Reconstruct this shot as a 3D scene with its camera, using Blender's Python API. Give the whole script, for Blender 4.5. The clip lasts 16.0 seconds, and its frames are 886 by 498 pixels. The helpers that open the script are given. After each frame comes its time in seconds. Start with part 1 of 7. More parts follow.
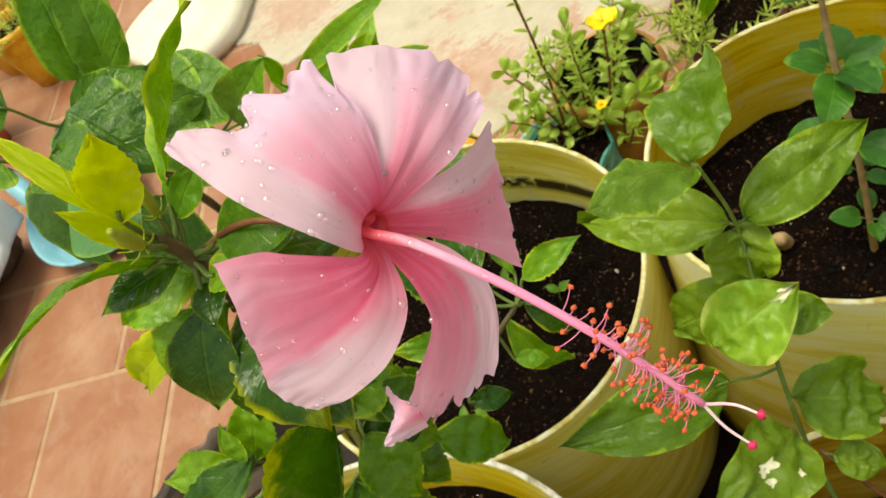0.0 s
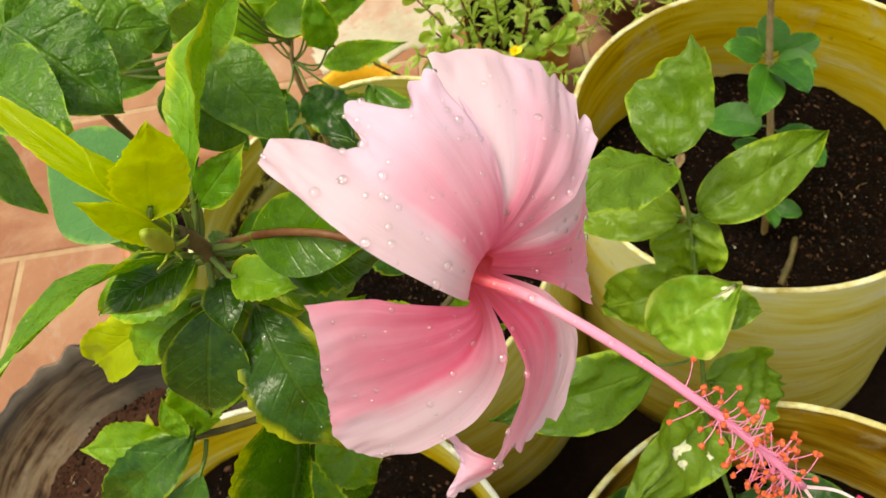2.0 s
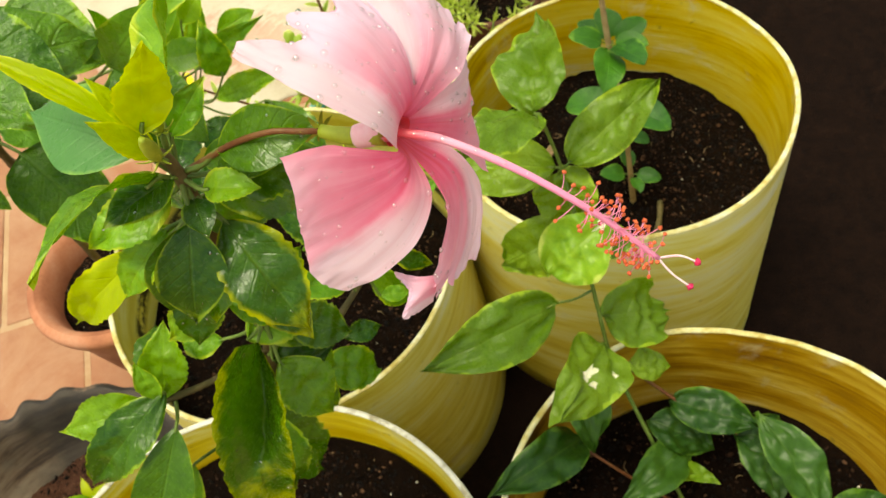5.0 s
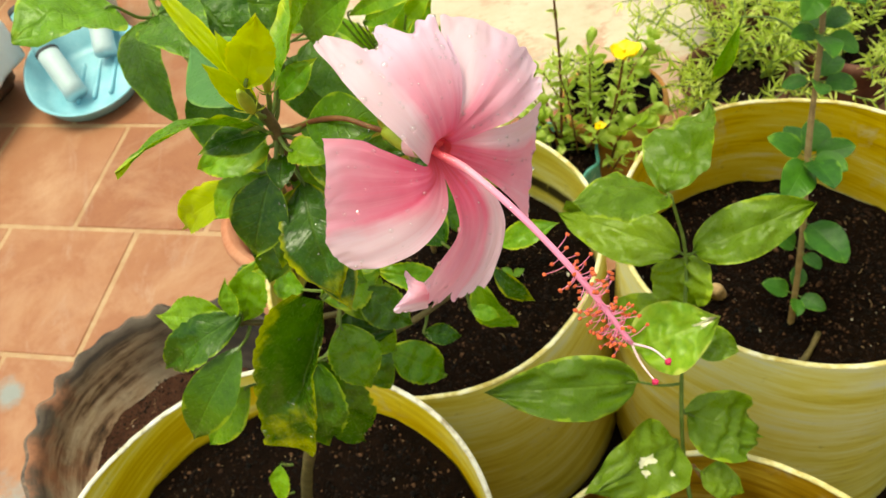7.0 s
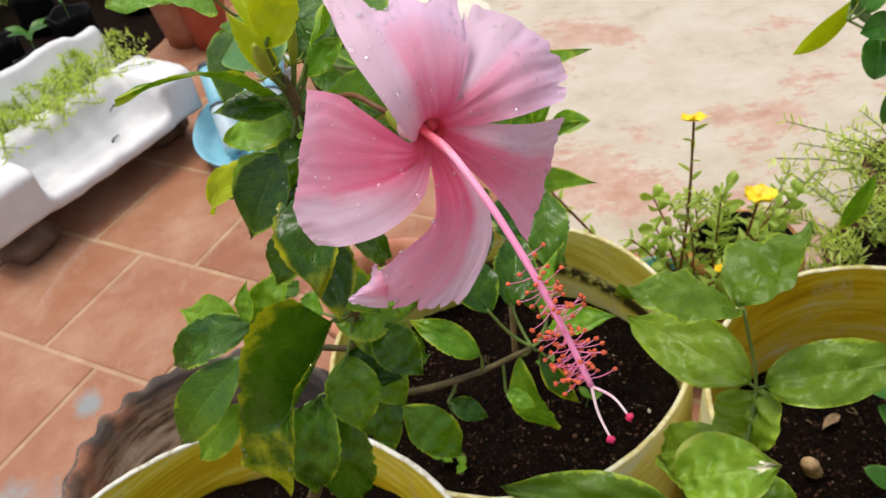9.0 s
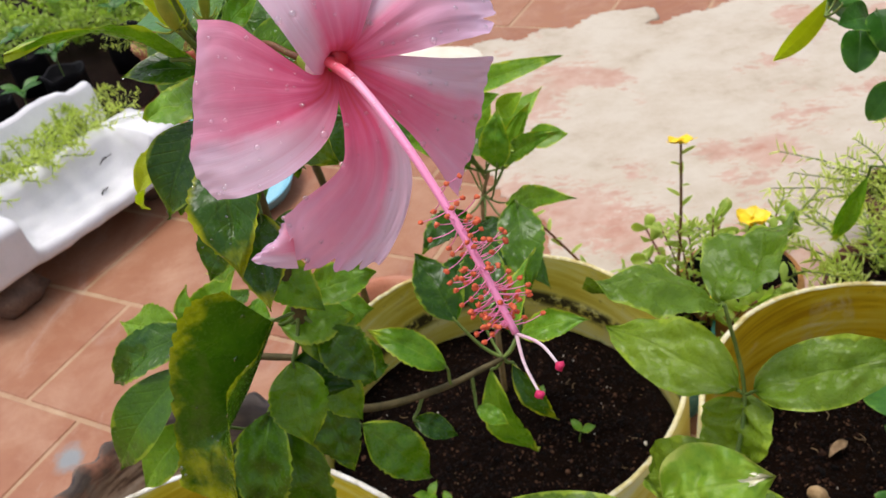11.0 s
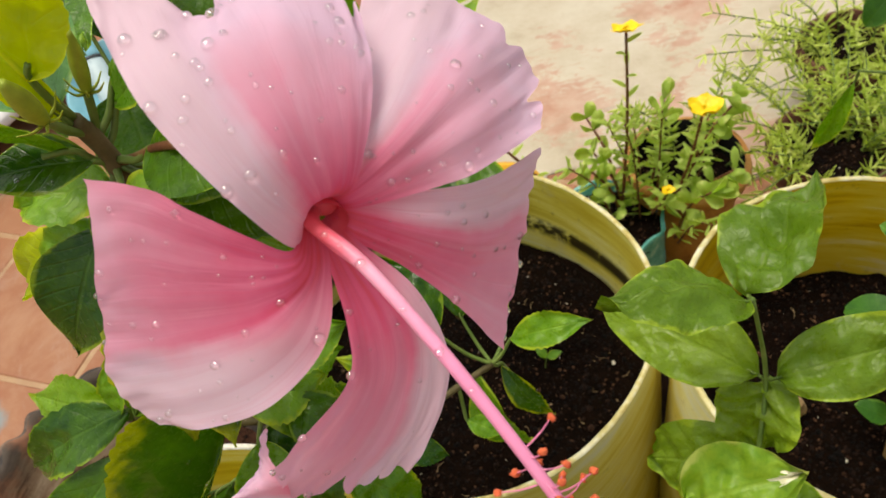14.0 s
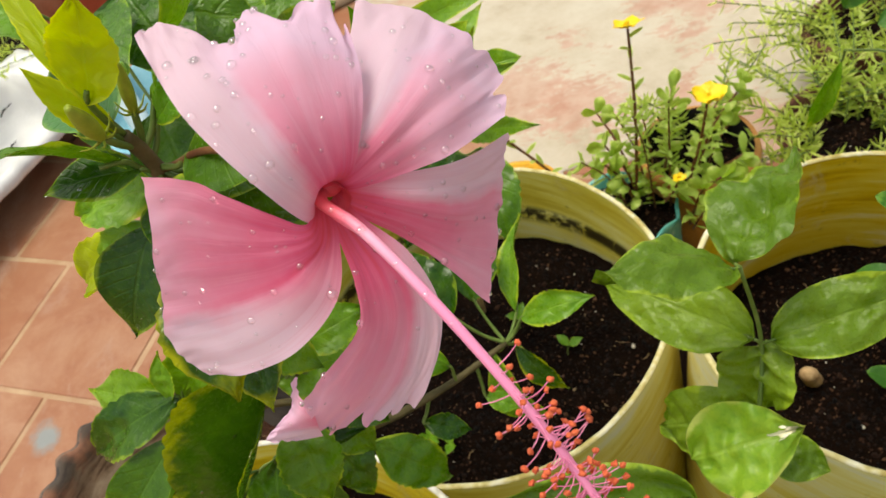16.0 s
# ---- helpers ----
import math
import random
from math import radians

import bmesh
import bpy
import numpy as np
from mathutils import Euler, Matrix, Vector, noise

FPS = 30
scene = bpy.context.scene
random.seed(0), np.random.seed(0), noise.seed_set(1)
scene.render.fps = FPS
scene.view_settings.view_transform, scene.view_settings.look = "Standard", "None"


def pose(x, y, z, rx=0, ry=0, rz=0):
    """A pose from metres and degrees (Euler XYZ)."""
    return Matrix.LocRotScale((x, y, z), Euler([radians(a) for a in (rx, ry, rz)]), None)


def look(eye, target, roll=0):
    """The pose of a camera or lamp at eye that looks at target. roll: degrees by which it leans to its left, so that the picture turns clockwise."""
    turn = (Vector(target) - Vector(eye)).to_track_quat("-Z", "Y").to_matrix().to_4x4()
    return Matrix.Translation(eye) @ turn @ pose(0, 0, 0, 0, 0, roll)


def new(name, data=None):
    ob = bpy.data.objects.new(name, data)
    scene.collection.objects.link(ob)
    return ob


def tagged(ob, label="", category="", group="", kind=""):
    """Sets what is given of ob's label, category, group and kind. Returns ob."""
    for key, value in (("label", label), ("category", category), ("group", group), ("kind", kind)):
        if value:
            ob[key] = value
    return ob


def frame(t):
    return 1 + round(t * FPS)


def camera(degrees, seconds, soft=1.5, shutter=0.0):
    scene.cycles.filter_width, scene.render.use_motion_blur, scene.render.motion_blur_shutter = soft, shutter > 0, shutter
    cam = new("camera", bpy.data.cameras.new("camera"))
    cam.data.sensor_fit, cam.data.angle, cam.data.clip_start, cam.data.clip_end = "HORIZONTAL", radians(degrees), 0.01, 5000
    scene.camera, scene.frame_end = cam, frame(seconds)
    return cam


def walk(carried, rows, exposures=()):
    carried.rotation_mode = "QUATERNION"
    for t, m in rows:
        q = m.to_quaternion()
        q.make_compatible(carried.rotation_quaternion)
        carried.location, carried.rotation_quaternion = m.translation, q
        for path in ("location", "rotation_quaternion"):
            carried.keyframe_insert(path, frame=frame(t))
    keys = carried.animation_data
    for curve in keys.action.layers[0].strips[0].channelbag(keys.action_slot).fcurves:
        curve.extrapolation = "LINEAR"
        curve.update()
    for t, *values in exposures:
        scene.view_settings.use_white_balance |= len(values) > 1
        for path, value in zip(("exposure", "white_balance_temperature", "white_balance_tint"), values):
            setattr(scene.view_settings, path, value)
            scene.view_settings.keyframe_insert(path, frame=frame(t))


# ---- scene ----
PATH = [
    (0, -0.0035, 0.0116, 1.1470, 35.66, 22.75, -28.82),
    (0.5, -0.0016, 0.0298, 1.1457, 34.78, 20.27, -29.20),
    (1, -0.0104, 0.0453, 1.1611, 33.48, 16.54, -29.33),
    (1.5, -0.0271, 0.0694, 1.1677, 31.81, 13.04, -28.82),
    (2, -0.0445, 0.0900, 1.1645, 29.24, 10.51, -29.89),
    (2.5, -0.0639, 0.1221, 1.1577, 27.90, 7.88, -30.56),
    (3, -0.0869, 0.1407, 1.1643, 26.69, 6.19, -32.91),
    (3.5, -0.1101, 0.1396, 1.1670, 27.14, 5.87, -38.86),
    (4, -0.1348, 0.1115, 1.1707, 27.76, 6.42, -44.16),
    (4.2, -0.1415, 0.0951, 1.1778, 28.36, 6.84, -45.90),
    (6.3, -0.0337, -0.0763, 1.2060, 36.97, 11.28, -21.83),
    (6.5, -0.0392, -0.0728, 1.2025, 37.43, 10.90, -18.54),
    (7, -0.0433, -0.0489, 1.2110, 37.54, 9.38, -16.30),
    (7.5, -0.0481, -0.0249, 1.2128, 38.31, 8.26, -15.54),
    (8, -0.0346, -0.0314, 1.2039, 39.29, 6.06, -11.60),
    (8.5, -0.0168, -0.0570, 1.1839, 43.36, 5.51, -0.59),
    (8.7, -0.0043, -0.0717, 1.1652, 45.13, 6.48, 0.39),
    (9, 0.0102, -0.0718, 1.1375, 49.09, 7.46, -0.25),
    (9.2, 0.0105, -0.0726, 1.1163, 50.27, 7.63, -0.92),
    (11.3, 0.0356, -0.0661, 1.0793, 53.20, 9.55, -0.71),
    (11.5, 0.0309, -0.0529, 1.0875, 52.21, 10.48, -1.84),
    (12, 0.0185, -0.0245, 1.0898, 49.91, 9.69, -4.32),
    (12.5, 0.0022, 0.0069, 1.1003, 48.05, 8.98, -5.67),
    (13, -0.0053, 0.0339, 1.1034, 46.13, 8.54, -6.62),
    (13.5, -0.0038, 0.0466, 1.1007, 44.47, 8.55, -7.55),
    (14, 0.0097, 0.0654, 1.0909, 41.72, 9.11, -9.19),
    (14.5, 0.0192, 0.0709, 1.0890, 41.25, 9.33, -9.80),
    (15, 0.0357, 0.0605, 1.0967, 40.96, 11.29, -11.97),
    (15.5, 0.0324, 0.0462, 1.1042, 41.09, 13.47, -11.78),
    (16, 0.0189, 0.0268, 1.1138, 41.95, 12.86, -10.35),
]
cam = camera(56.0, 16.0)
cam.data.dof.use_dof, cam.data.dof.focus_distance, cam.data.dof.aperture_fstop = True, 0.28, 38.0
walk(cam, [(t, pose(x, y, z, rx, ry, rz)) for t, x, y, z, rx, ry, rz in PATH], [(0.0, 0.38, 7650, -1), (4.2, 0.58, 8050, -4), (6.3, 0.6, 8050, -6), (8.0, 0.5, 7950, -6), (8.5, 0.38, 7200, 2), (9.0, 0.16, 6500, 13), (11.5, 0.14, 6300, 16), (12.5, 0.12, 7300, 9), (14.5, 0.2, 7200, 7), (16.0, 0.26, 7100, 6)])

# ---- daylight under a bright overcast sky ----
world = bpy.data.worlds.new("sky")
scene.world = world
world.use_nodes = True
wn = world.node_tree.nodes
sky = wn.new("ShaderNodeTexSky")
sky.sky_type, sky.sun_disc = "NISHITA", False
sky.sun_elevation, sky.sun_rotation = radians(76), radians(-63)
sky.air_density, sky.dust_density, sky.ozone_density = 1.0, 4.0, 1.0
haze = wn.new("ShaderNodeHueSaturation")
haze.inputs["Saturation"].default_value = 0.46
world.node_tree.links.new(sky.outputs[0], haze.inputs["Color"])
world.node_tree.links.new(haze.outputs[0], wn["Background"].inputs[0])
wn["Background"].inputs[1].default_value = 0.17
sun = new("sun", bpy.data.lights.new("sun", "SUN"))
sun.data.energy, sun.data.angle, sun.data.color = 1.5, radians(22), (1.0, 0.95, 0.86)
sun.matrix_world = look((-0.7, 0.35, 3.2), (0, 0, 0))
tagged(sun, "soft sun behind thin cloud", "sun", kind="structure")


# ---- materials ----
def mat(name):
    m = bpy.data.materials.new(name)
    m.use_nodes = True
    return m, m.node_tree.nodes, m.node_tree.links, m.node_tree.nodes["Principled BSDF"]


def ramp(n, l, src, stops):
    r = n.new("ShaderNodeValToRGB")
    while len(r.color_ramp.elements) < len(stops):
        r.color_ramp.elements.new(0.5)
    for e, (p, c) in zip(r.color_ramp.elements, stops):
        e.position, e.color = p, (*c, 1)
    l.new(src, r.inputs[0])
    return r.outputs[0]


def grey(n, l, src, a, b, lo=0.0, hi=1.0):
    """Maps src from a..b to lo..hi, clamped."""
    r = n.new("ShaderNodeMapRange")
    for i, v in enumerate((a, b, lo, hi)):
        r.inputs[i + 1].default_value = v
    l.new(src, r.inputs[0])
    return r.outputs[0]


def mix(n, l, f, a, b, how="MIX"):
    m = n.new("ShaderNodeMix")
    m.data_type, m.blend_type = "RGBA", how
    for s, v in zip((0, 6, 7), (f, a, b)):
        if isinstance(v, (int, float)):
            m.inputs[s].default_value = v
        elif isinstance(v, tuple):
            m.inputs[s].default_value = (*v, 1)
        else:
            l.new(v, m.inputs[s])
    return m.outputs[2]


def calc(n, l, op, a, b=0.0):
    m = n.new("ShaderNodeMath")
    m.operation = op
    for s, v in zip((0, 1), (a, b)):
        if isinstance(v, (int, float)):
            m.inputs[s].default_value = v
        else:
            l.new(v, m.inputs[s])
    return m.outputs[0]


def coords(n, l, kind="Object", scale=(1, 1, 1)):
    mp = n.new("ShaderNodeMapping")
    mp.inputs["Scale"].default_value = scale
    if kind == "Position":
        l.new(n.new("ShaderNodeNewGeometry").outputs["Position"], mp.inputs[0])
    else:
        l.new(n.new("ShaderNodeTexCoord").outputs[kind], mp.inputs[0])
    return mp.outputs[0]


def noise_tex(n, l, vec, scale, detail=4.0, rough=0.55, distort=0.0):
    t = n.new("ShaderNodeTexNoise")
    t.inputs["Scale"].default_value, t.inputs["Detail"].default_value = scale, detail
    t.inputs["Roughness"].default_value, t.inputs["Distortion"].default_value = rough, distort
    l.new(vec, t.inputs["Vector"])
    return t.outputs[0]


def bump(n, l, bsdf, height, strength=0.3, dist=0.002):
    b = n.new("ShaderNodeBump")
    b.inputs["Strength"].default_value, b.inputs["Distance"].default_value = strength, dist
    l.new(height, b.inputs["Height"])
    l.new(b.outputs[0], bsdf.inputs["Normal"])


def plain(name, stops, scale=30.0, rough=0.6, relief=0.3, kind="Object", fine=180.0, dist=0.002, metal=0.0, spec=0.4):
    """A surface whose colour wanders through stops at one scale, with fine grain and relief at another."""
    m, n, l, b = mat(name)
    v = coords(n, l, kind)
    big, small = noise_tex(n, l, v, scale), noise_tex(n, l, v, fine, 3.0)
    f = calc(n, l, "ADD", calc(n, l, "MULTIPLY", big, 0.75), calc(n, l, "MULTIPLY", small, 0.25))
    l.new(ramp(n, l, f, stops), b.inputs["Base Color"])
    b.inputs["Roughness"].default_value, b.inputs["Metallic"].default_value = rough, metal
    b.inputs["Specular IOR Level"].default_value = spec
    bump(n, l, b, f, relief, dist)
    return m


def leaf_material(name, dark, light, edge, edge_from=0.8, gloss=0.35, vein=(0.35, 0.42, 0.12), veins=9.0, blotch=0.5, thin=0.3, relief=1.0):
    """A leaf: u runs from base to tip, v from edge to edge; paler veins, mottled blade, coloured margin, light through it."""
    m, n, l, b = mat(name)
    uv = n.new("ShaderNodeSeparateXYZ")
    l.new(n.new("ShaderNodeTexCoord").outputs["UV"], uv.inputs[0])
    u = uv.outputs[0]
    across = calc(n, l, "ABSOLUTE", calc(n, l, "MULTIPLY", calc(n, l, "SUBTRACT", uv.outputs[1], 0.5), 2.0))
    pos = coords(n, l, "Object")
    big, small = noise_tex(n, l, pos, 55.0), noise_tex(n, l, pos, 420.0, 2.0)
    mott = noise_tex(n, l, pos, 170.0, 4.0, 0.6, 0.6)
    rnd = n.new("ShaderNodeObjectInfo").outputs["Random"]
    f = calc(n, l, "ADD", calc(n, l, "MULTIPLY", calc(n, l, "SUBTRACT", big, 0.5), 2.0 * blotch), calc(n, l, "MULTIPLY", rnd, 0.6))
    f = calc(n, l, "ADD", f, calc(n, l, "MULTIPLY", calc(n, l, "SUBTRACT", mott, 0.38), 1.6 * blotch + 0.15))
    col = mix(n, l, f, dark, light)
    wob = calc(n, l, "MULTIPLY", calc(n, l, "SUBTRACT", big, 0.5), 0.9)
    rim = grey(n, l, calc(n, l, "ADD", calc(n, l, "MAXIMUM", across, calc(n, l, "SUBTRACT", u, 0.06)), wob), edge_from, 1.0)
    col = mix(n, l, rim, col, edge)
    # midrib and side veins
    mid = grey(n, l, across, 0.02, 0.07, 1.0, 0.0)
    ph = calc(n, l, "FRACT", calc(n, l, "MULTIPLY", calc(n, l, "SUBTRACT", u, calc(n, l, "MULTIPLY", across, 0.22)), veins))
    side = grey(n, l, calc(n, l, "ABSOLUTE", calc(n, l, "SUBTRACT", ph, 0.5)), 0.02, 0.12, 0.5, 0.0)
    side = calc(n, l, "MULTIPLY", side, grey(n, l, big, 0.35, 0.65, 0.2, 1.0))
    vn = calc(n, l, "MAXIMUM", mid, side)
    col = mix(n, l, calc(n, l, "MULTIPLY", vn, 0.11), col, vein)
    l.new(col, b.inputs["Base Color"])
    l.new(grey(n, l, small, 0.3, 0.7, gloss - 0.08, gloss + 0.12), b.inputs["Roughness"])
    b.inputs["Specular IOR Level"].default_value = 0.42
    h = calc(n, l, "SUBTRACT", calc(n, l, "ADD", calc(n, l, "MULTIPLY", big, 1.3), calc(n, l, "MULTIPLY", mott, 0.55)), calc(n, l, "MULTIPLY", vn, 0.35))
    bump(n, l, b, calc(n, l, "ADD", h, calc(n, l, "MULTIPLY", small, 0.03)), 0.42, 0.0028 * relief)
    tr = n.new("ShaderNodeBsdfTranslucent")
    l.new(mix(n, l, 1.0, col, (0.9, 1.0, 0.35), "MULTIPLY"), tr.inputs[0])
    ms = n.new("ShaderNodeMixShader")
    ms.inputs[0].default_value = thin
    l.new(b.outputs[0], ms.inputs[1])
    l.new(tr.outputs[0], ms.inputs[2])
    l.new(ms.outputs[0], n["Material Output"].inputs[0])
    return m


def petal_material():
    """Pink hibiscus petal: deep rose at the throat, washed pale outwards and, as if sunlit, along one margin, ribbed
    with fine veins that fan out.
    """
    m, n, l, b = mat("pink petal")
    uv = n.new("ShaderNodeSeparateXYZ")
    l.new(n.new("ShaderNodeTexCoord").outputs["UV"], uv.inputs[0])
    u, v = uv.outputs[0], uv.outputs[1]
    pos = coords(n, l, "Object")
    big, small = noise_tex(n, l, pos, 45.0), noise_tex(n, l, pos, 700.0, 2.0)
    fan = n.new("ShaderNodeCombineXYZ")
    l.new(calc(n, l, "MULTIPLY", u, 1.3), fan.inputs[0])
    l.new(calc(n, l, "MULTIPLY", v, 10.0), fan.inputs[1])
    l.new(calc(n, l, "MULTIPLY", n.new("ShaderNodeObjectInfo").outputs["Random"], 40.0), fan.inputs[2])
    rib = noise_tex(n, l, fan.outputs[0], 1.0, 3.5, 0.6, 0.5)
    line = grey(n, l, calc(n, l, "ABSOLUTE", calc(n, l, "SUBTRACT", rib, 0.5)), 0.0, 0.07, 1.0, 0.0)
    # sunlit edge painted in: one side margin goes paler
    side = grey(n, l, calc(n, l, "ADD", v, calc(n, l, "MULTIPLY", calc(n, l, "SUBTRACT", big, 0.5), 0.22)), 0.58, 0.76)
    side = calc(n, l, "MULTIPLY", side, grey(n, l, u, 0.1, 0.45))
    f = calc(n, l, "ADD", u, calc(n, l, "MULTIPLY", side, 0.58))
    f = calc(n, l, "ADD", f, calc(n, l, "MULTIPLY", calc(n, l, "SUBTRACT", big, 0.5), 0.4))
    f = calc(n, l, "ADD", f, calc(n, l, "MULTIPLY", calc(n, l, "SUBTRACT", rib, 0.5), grey(n, l, u, 0.15, 0.9, 0.45, 0.1)))
    # the outermost stop is bluish to carry the sky's sheen
    col = ramp(n, l, f, [(0.08, (0.76, 0.085, 0.13)), (0.22, (0.8, 0.12, 0.25)), (0.44, (0.85, 0.27, 0.42)), (0.68, (0.85, 0.44, 0.6)), (1.0, (0.82, 0.58, 0.77))])
    col = mix(n, l, calc(n, l, "MULTIPLY", side, 0.5), col, (0.81, 0.62, 0.68))
    fade = grey(n, l, u, 0.15, 0.75, 0.2, 0.02)
    col = mix(n, l, calc(n, l, "MULTIPLY", line, fade), col, (0.66, 0.13, 0.27))
    l.new(col, b.inputs["Base Color"])
    b.inputs["Roughness"].default_value = 0.55
    b.inputs["Specular IOR Level"].default_value = 0.2
    b.inputs["Sheen Weight"].default_value = 0.1
    b.inputs["Sheen Roughness"].default_value = 0.4
    h = calc(n, l, "SUBTRACT", calc(n, l, "MULTIPLY", rib, 0.9), calc(n, l, "MULTIPLY", line, 0.25))
    bump(n, l, b, calc(n, l, "ADD", h, calc(n, l, "MULTIPLY", small, 0.05)), 0.14, 0.0012)
    tr = n.new("ShaderNodeBsdfTranslucent")
    l.new(mix(n, l, 1.0, col, (1.0, 0.92, 0.93), "MULTIPLY"), tr.inputs[0])
    ms = n.new("ShaderNodeMixShader")
    ms.inputs[0].default_value = 0.36
    l.new(b.outputs[0], ms.inputs[1])
    l.new(tr.outputs[0], ms.inputs[2])
    l.new(ms.outputs[0], n["Material Output"].inputs[0])
    return m


def bucket_material(name, deep, mid, pale, lo, hi, stain=0.0, stain_z=(0.0, 0.0)):
    """Brushed yellow paint over pale plastic: long strokes that run round the bucket, worn through in streaks."""
    m, n, l, b = mat(name)
    tc = n.new("ShaderNodeTexCoord")
    s = n.new("ShaderNodeSeparateXYZ")
    l.new(tc.outputs["Object"], s.inputs[0])
    ang = calc(n, l, "ARCTAN2", s.outputs[1], s.outputs[0])
    c = n.new("ShaderNodeCombineXYZ")
    # strokes sway up and down as the brush goes round
    sway = calc(n, l, "MULTIPLY", calc(n, l, "SINE", calc(n, l, "MULTIPLY", ang, 3.0)), 0.012)
    zz = calc(n, l, "ADD", s.outputs[2], sway)
    l.new(calc(n, l, "MULTIPLY", calc(n, l, "COSINE", ang), 1.6), c.inputs[0])
    l.new(calc(n, l, "MULTIPLY", calc(n, l, "SINE", ang), 1.6), c.inputs[1])
    l.new(calc(n, l, "MULTIPLY", zz, 190.0), c.inputs[2])
    fine = noise_tex(n, l, c.outputs[0], 1.0, 5.0, 0.65)
    c2 = n.new("ShaderNodeCombineXYZ")
    l.new(calc(n, l, "COSINE", ang), c2.inputs[0])
    l.new(calc(n, l, "SINE", ang), c2.inputs[1])
    l.new(calc(n, l, "MULTIPLY", zz, 24.0), c2.inputs[2])
    broad = noise_tex(n, l, c2.outputs[0], 1.3, 4.0, 0.6)
    f = calc(n, l, "ADD", calc(n, l, "MULTIPLY", fine, 0.38), calc(n, l, "MULTIPLY", broad, 0.62))
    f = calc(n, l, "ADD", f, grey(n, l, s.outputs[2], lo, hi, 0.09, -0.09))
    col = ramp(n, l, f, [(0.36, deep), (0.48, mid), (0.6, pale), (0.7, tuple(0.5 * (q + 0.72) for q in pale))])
    speck = noise_tex(n, l, tc.outputs["Object"], 60.0, 6.0, 0.7)
    col = mix(n, l, grey(n, l, speck, 0.62, 0.7, 0.0, 0.5), col, (0.2, 0.14, 0.03))
    scuff = noise_tex(n, l, tc.outputs["Object"], 16.0, 7.0, 0.7, 0.5)
    col = mix(n, l, grey(n, l, scuff, 0.58, 0.72, 0.0, 0.55), col, (0.62, 0.58, 0.4))
    if stain:
        band = calc(n, l, "MULTIPLY", grey(n, l, zz, stain_z[0], stain_z[0] + 0.012), grey(n, l, zz, stain_z[1] - 0.01, stain_z[1], 1.0, 0.0))
        spots = noise_tex(n, l, tc.outputs["Object"], 38.0, 6.0, 0.75)
        col = mix(n, l, calc(n, l, "MULTIPLY", band, grey(n, l, spots, 0.42, 0.49, 0.0, stain)), col, (0.022, 0.012, 0.005))
    l.new(col, b.inputs["Base Color"])
    b.inputs["Roughness"].default_value = 0.42
    bump(n, l, b, fine, 0.25, 0.001)
    return m


def floor_material(name, stops, own):
    """Worn terracotta or its mortar, under limewash and cement films that cover both in patches. own: how much each tile differs."""
    m, n, l, b = mat(name)
    p = coords(n, l, "Position")
    s = n.new("ShaderNodeSeparateXYZ")
    l.new(p, s.inputs[0])
    big, mid, fine = noise_tex(n, l, p, 3.0), noise_tex(n, l, p, 14.0, 6.0, 0.65), noise_tex(n, l, p, 160.0, 4.0)
    rnd = n.new("ShaderNodeObjectInfo").outputs["Random"]
    f = calc(n, l, "ADD", calc(n, l, "MULTIPLY", mid, 1.0 - own), calc(n, l, "MULTIPLY", rnd, own))
    col = ramp(n, l, f, stops)
    col = mix(n, l, grey(n, l, fine, 0.35, 0.7, 0.0, 0.22), col, (0.34, 0.14, 0.07))
    # mortar film smeared about
    film = grey(n, l, noise_tex(n, l, p, 6.0, 8.0, 0.7, 0.4), 0.46, 0.74, 0.0, 0.42)
    col = mix(n, l, film, col, (0.56, 0.38, 0.25))
    wipe = grey(n, l, noise_tex(n, l, coords(n, l, "Position", (1.0, 0.35, 1.0)), 9.0, 9.0, 0.75, 1.2), 0.56, 0.72, 0.0, 0.3)
    col = mix(n, l, wipe, col, (0.5, 0.42, 0.36))
    # spilled pale blue paint: x, y, reach
    for x, y, reach in ((-0.835, 0.66, 0.085), (-0.8, 0.915, 0.03)):
        dx, dy = calc(n, l, "SUBTRACT", s.outputs[0], x), calc(n, l, "SUBTRACT", s.outputs[1], y)
        d = calc(n, l, "SQRT", calc(n, l, "ADD", calc(n, l, "MULTIPLY", dx, dx), calc(n, l, "MULTIPLY", dy, dy)))
        d = calc(n, l, "ADD", calc(n, l, "DIVIDE", d, reach), calc(n, l, "MULTIPLY", calc(n, l, "SUBTRACT", mid, 0.5), 3.0))
        col = mix(n, l, grey(n, l, d, 0.4, 1.2, 0.55, 0.0), col, (0.17, 0.34, 0.38))
    l.new(col, b.inputs["Base Color"])
    l.new(grey(n, l, mid, 0.3, 0.7, 0.38, 0.65), b.inputs["Roughness"])
    b.inputs["Specular IOR Level"].default_value = 0.3
    bump(n, l, b, calc(n, l, "ADD", mid, calc(n, l, "MULTIPLY", fine, 0.4)), 0.25, 0.003)
    return m


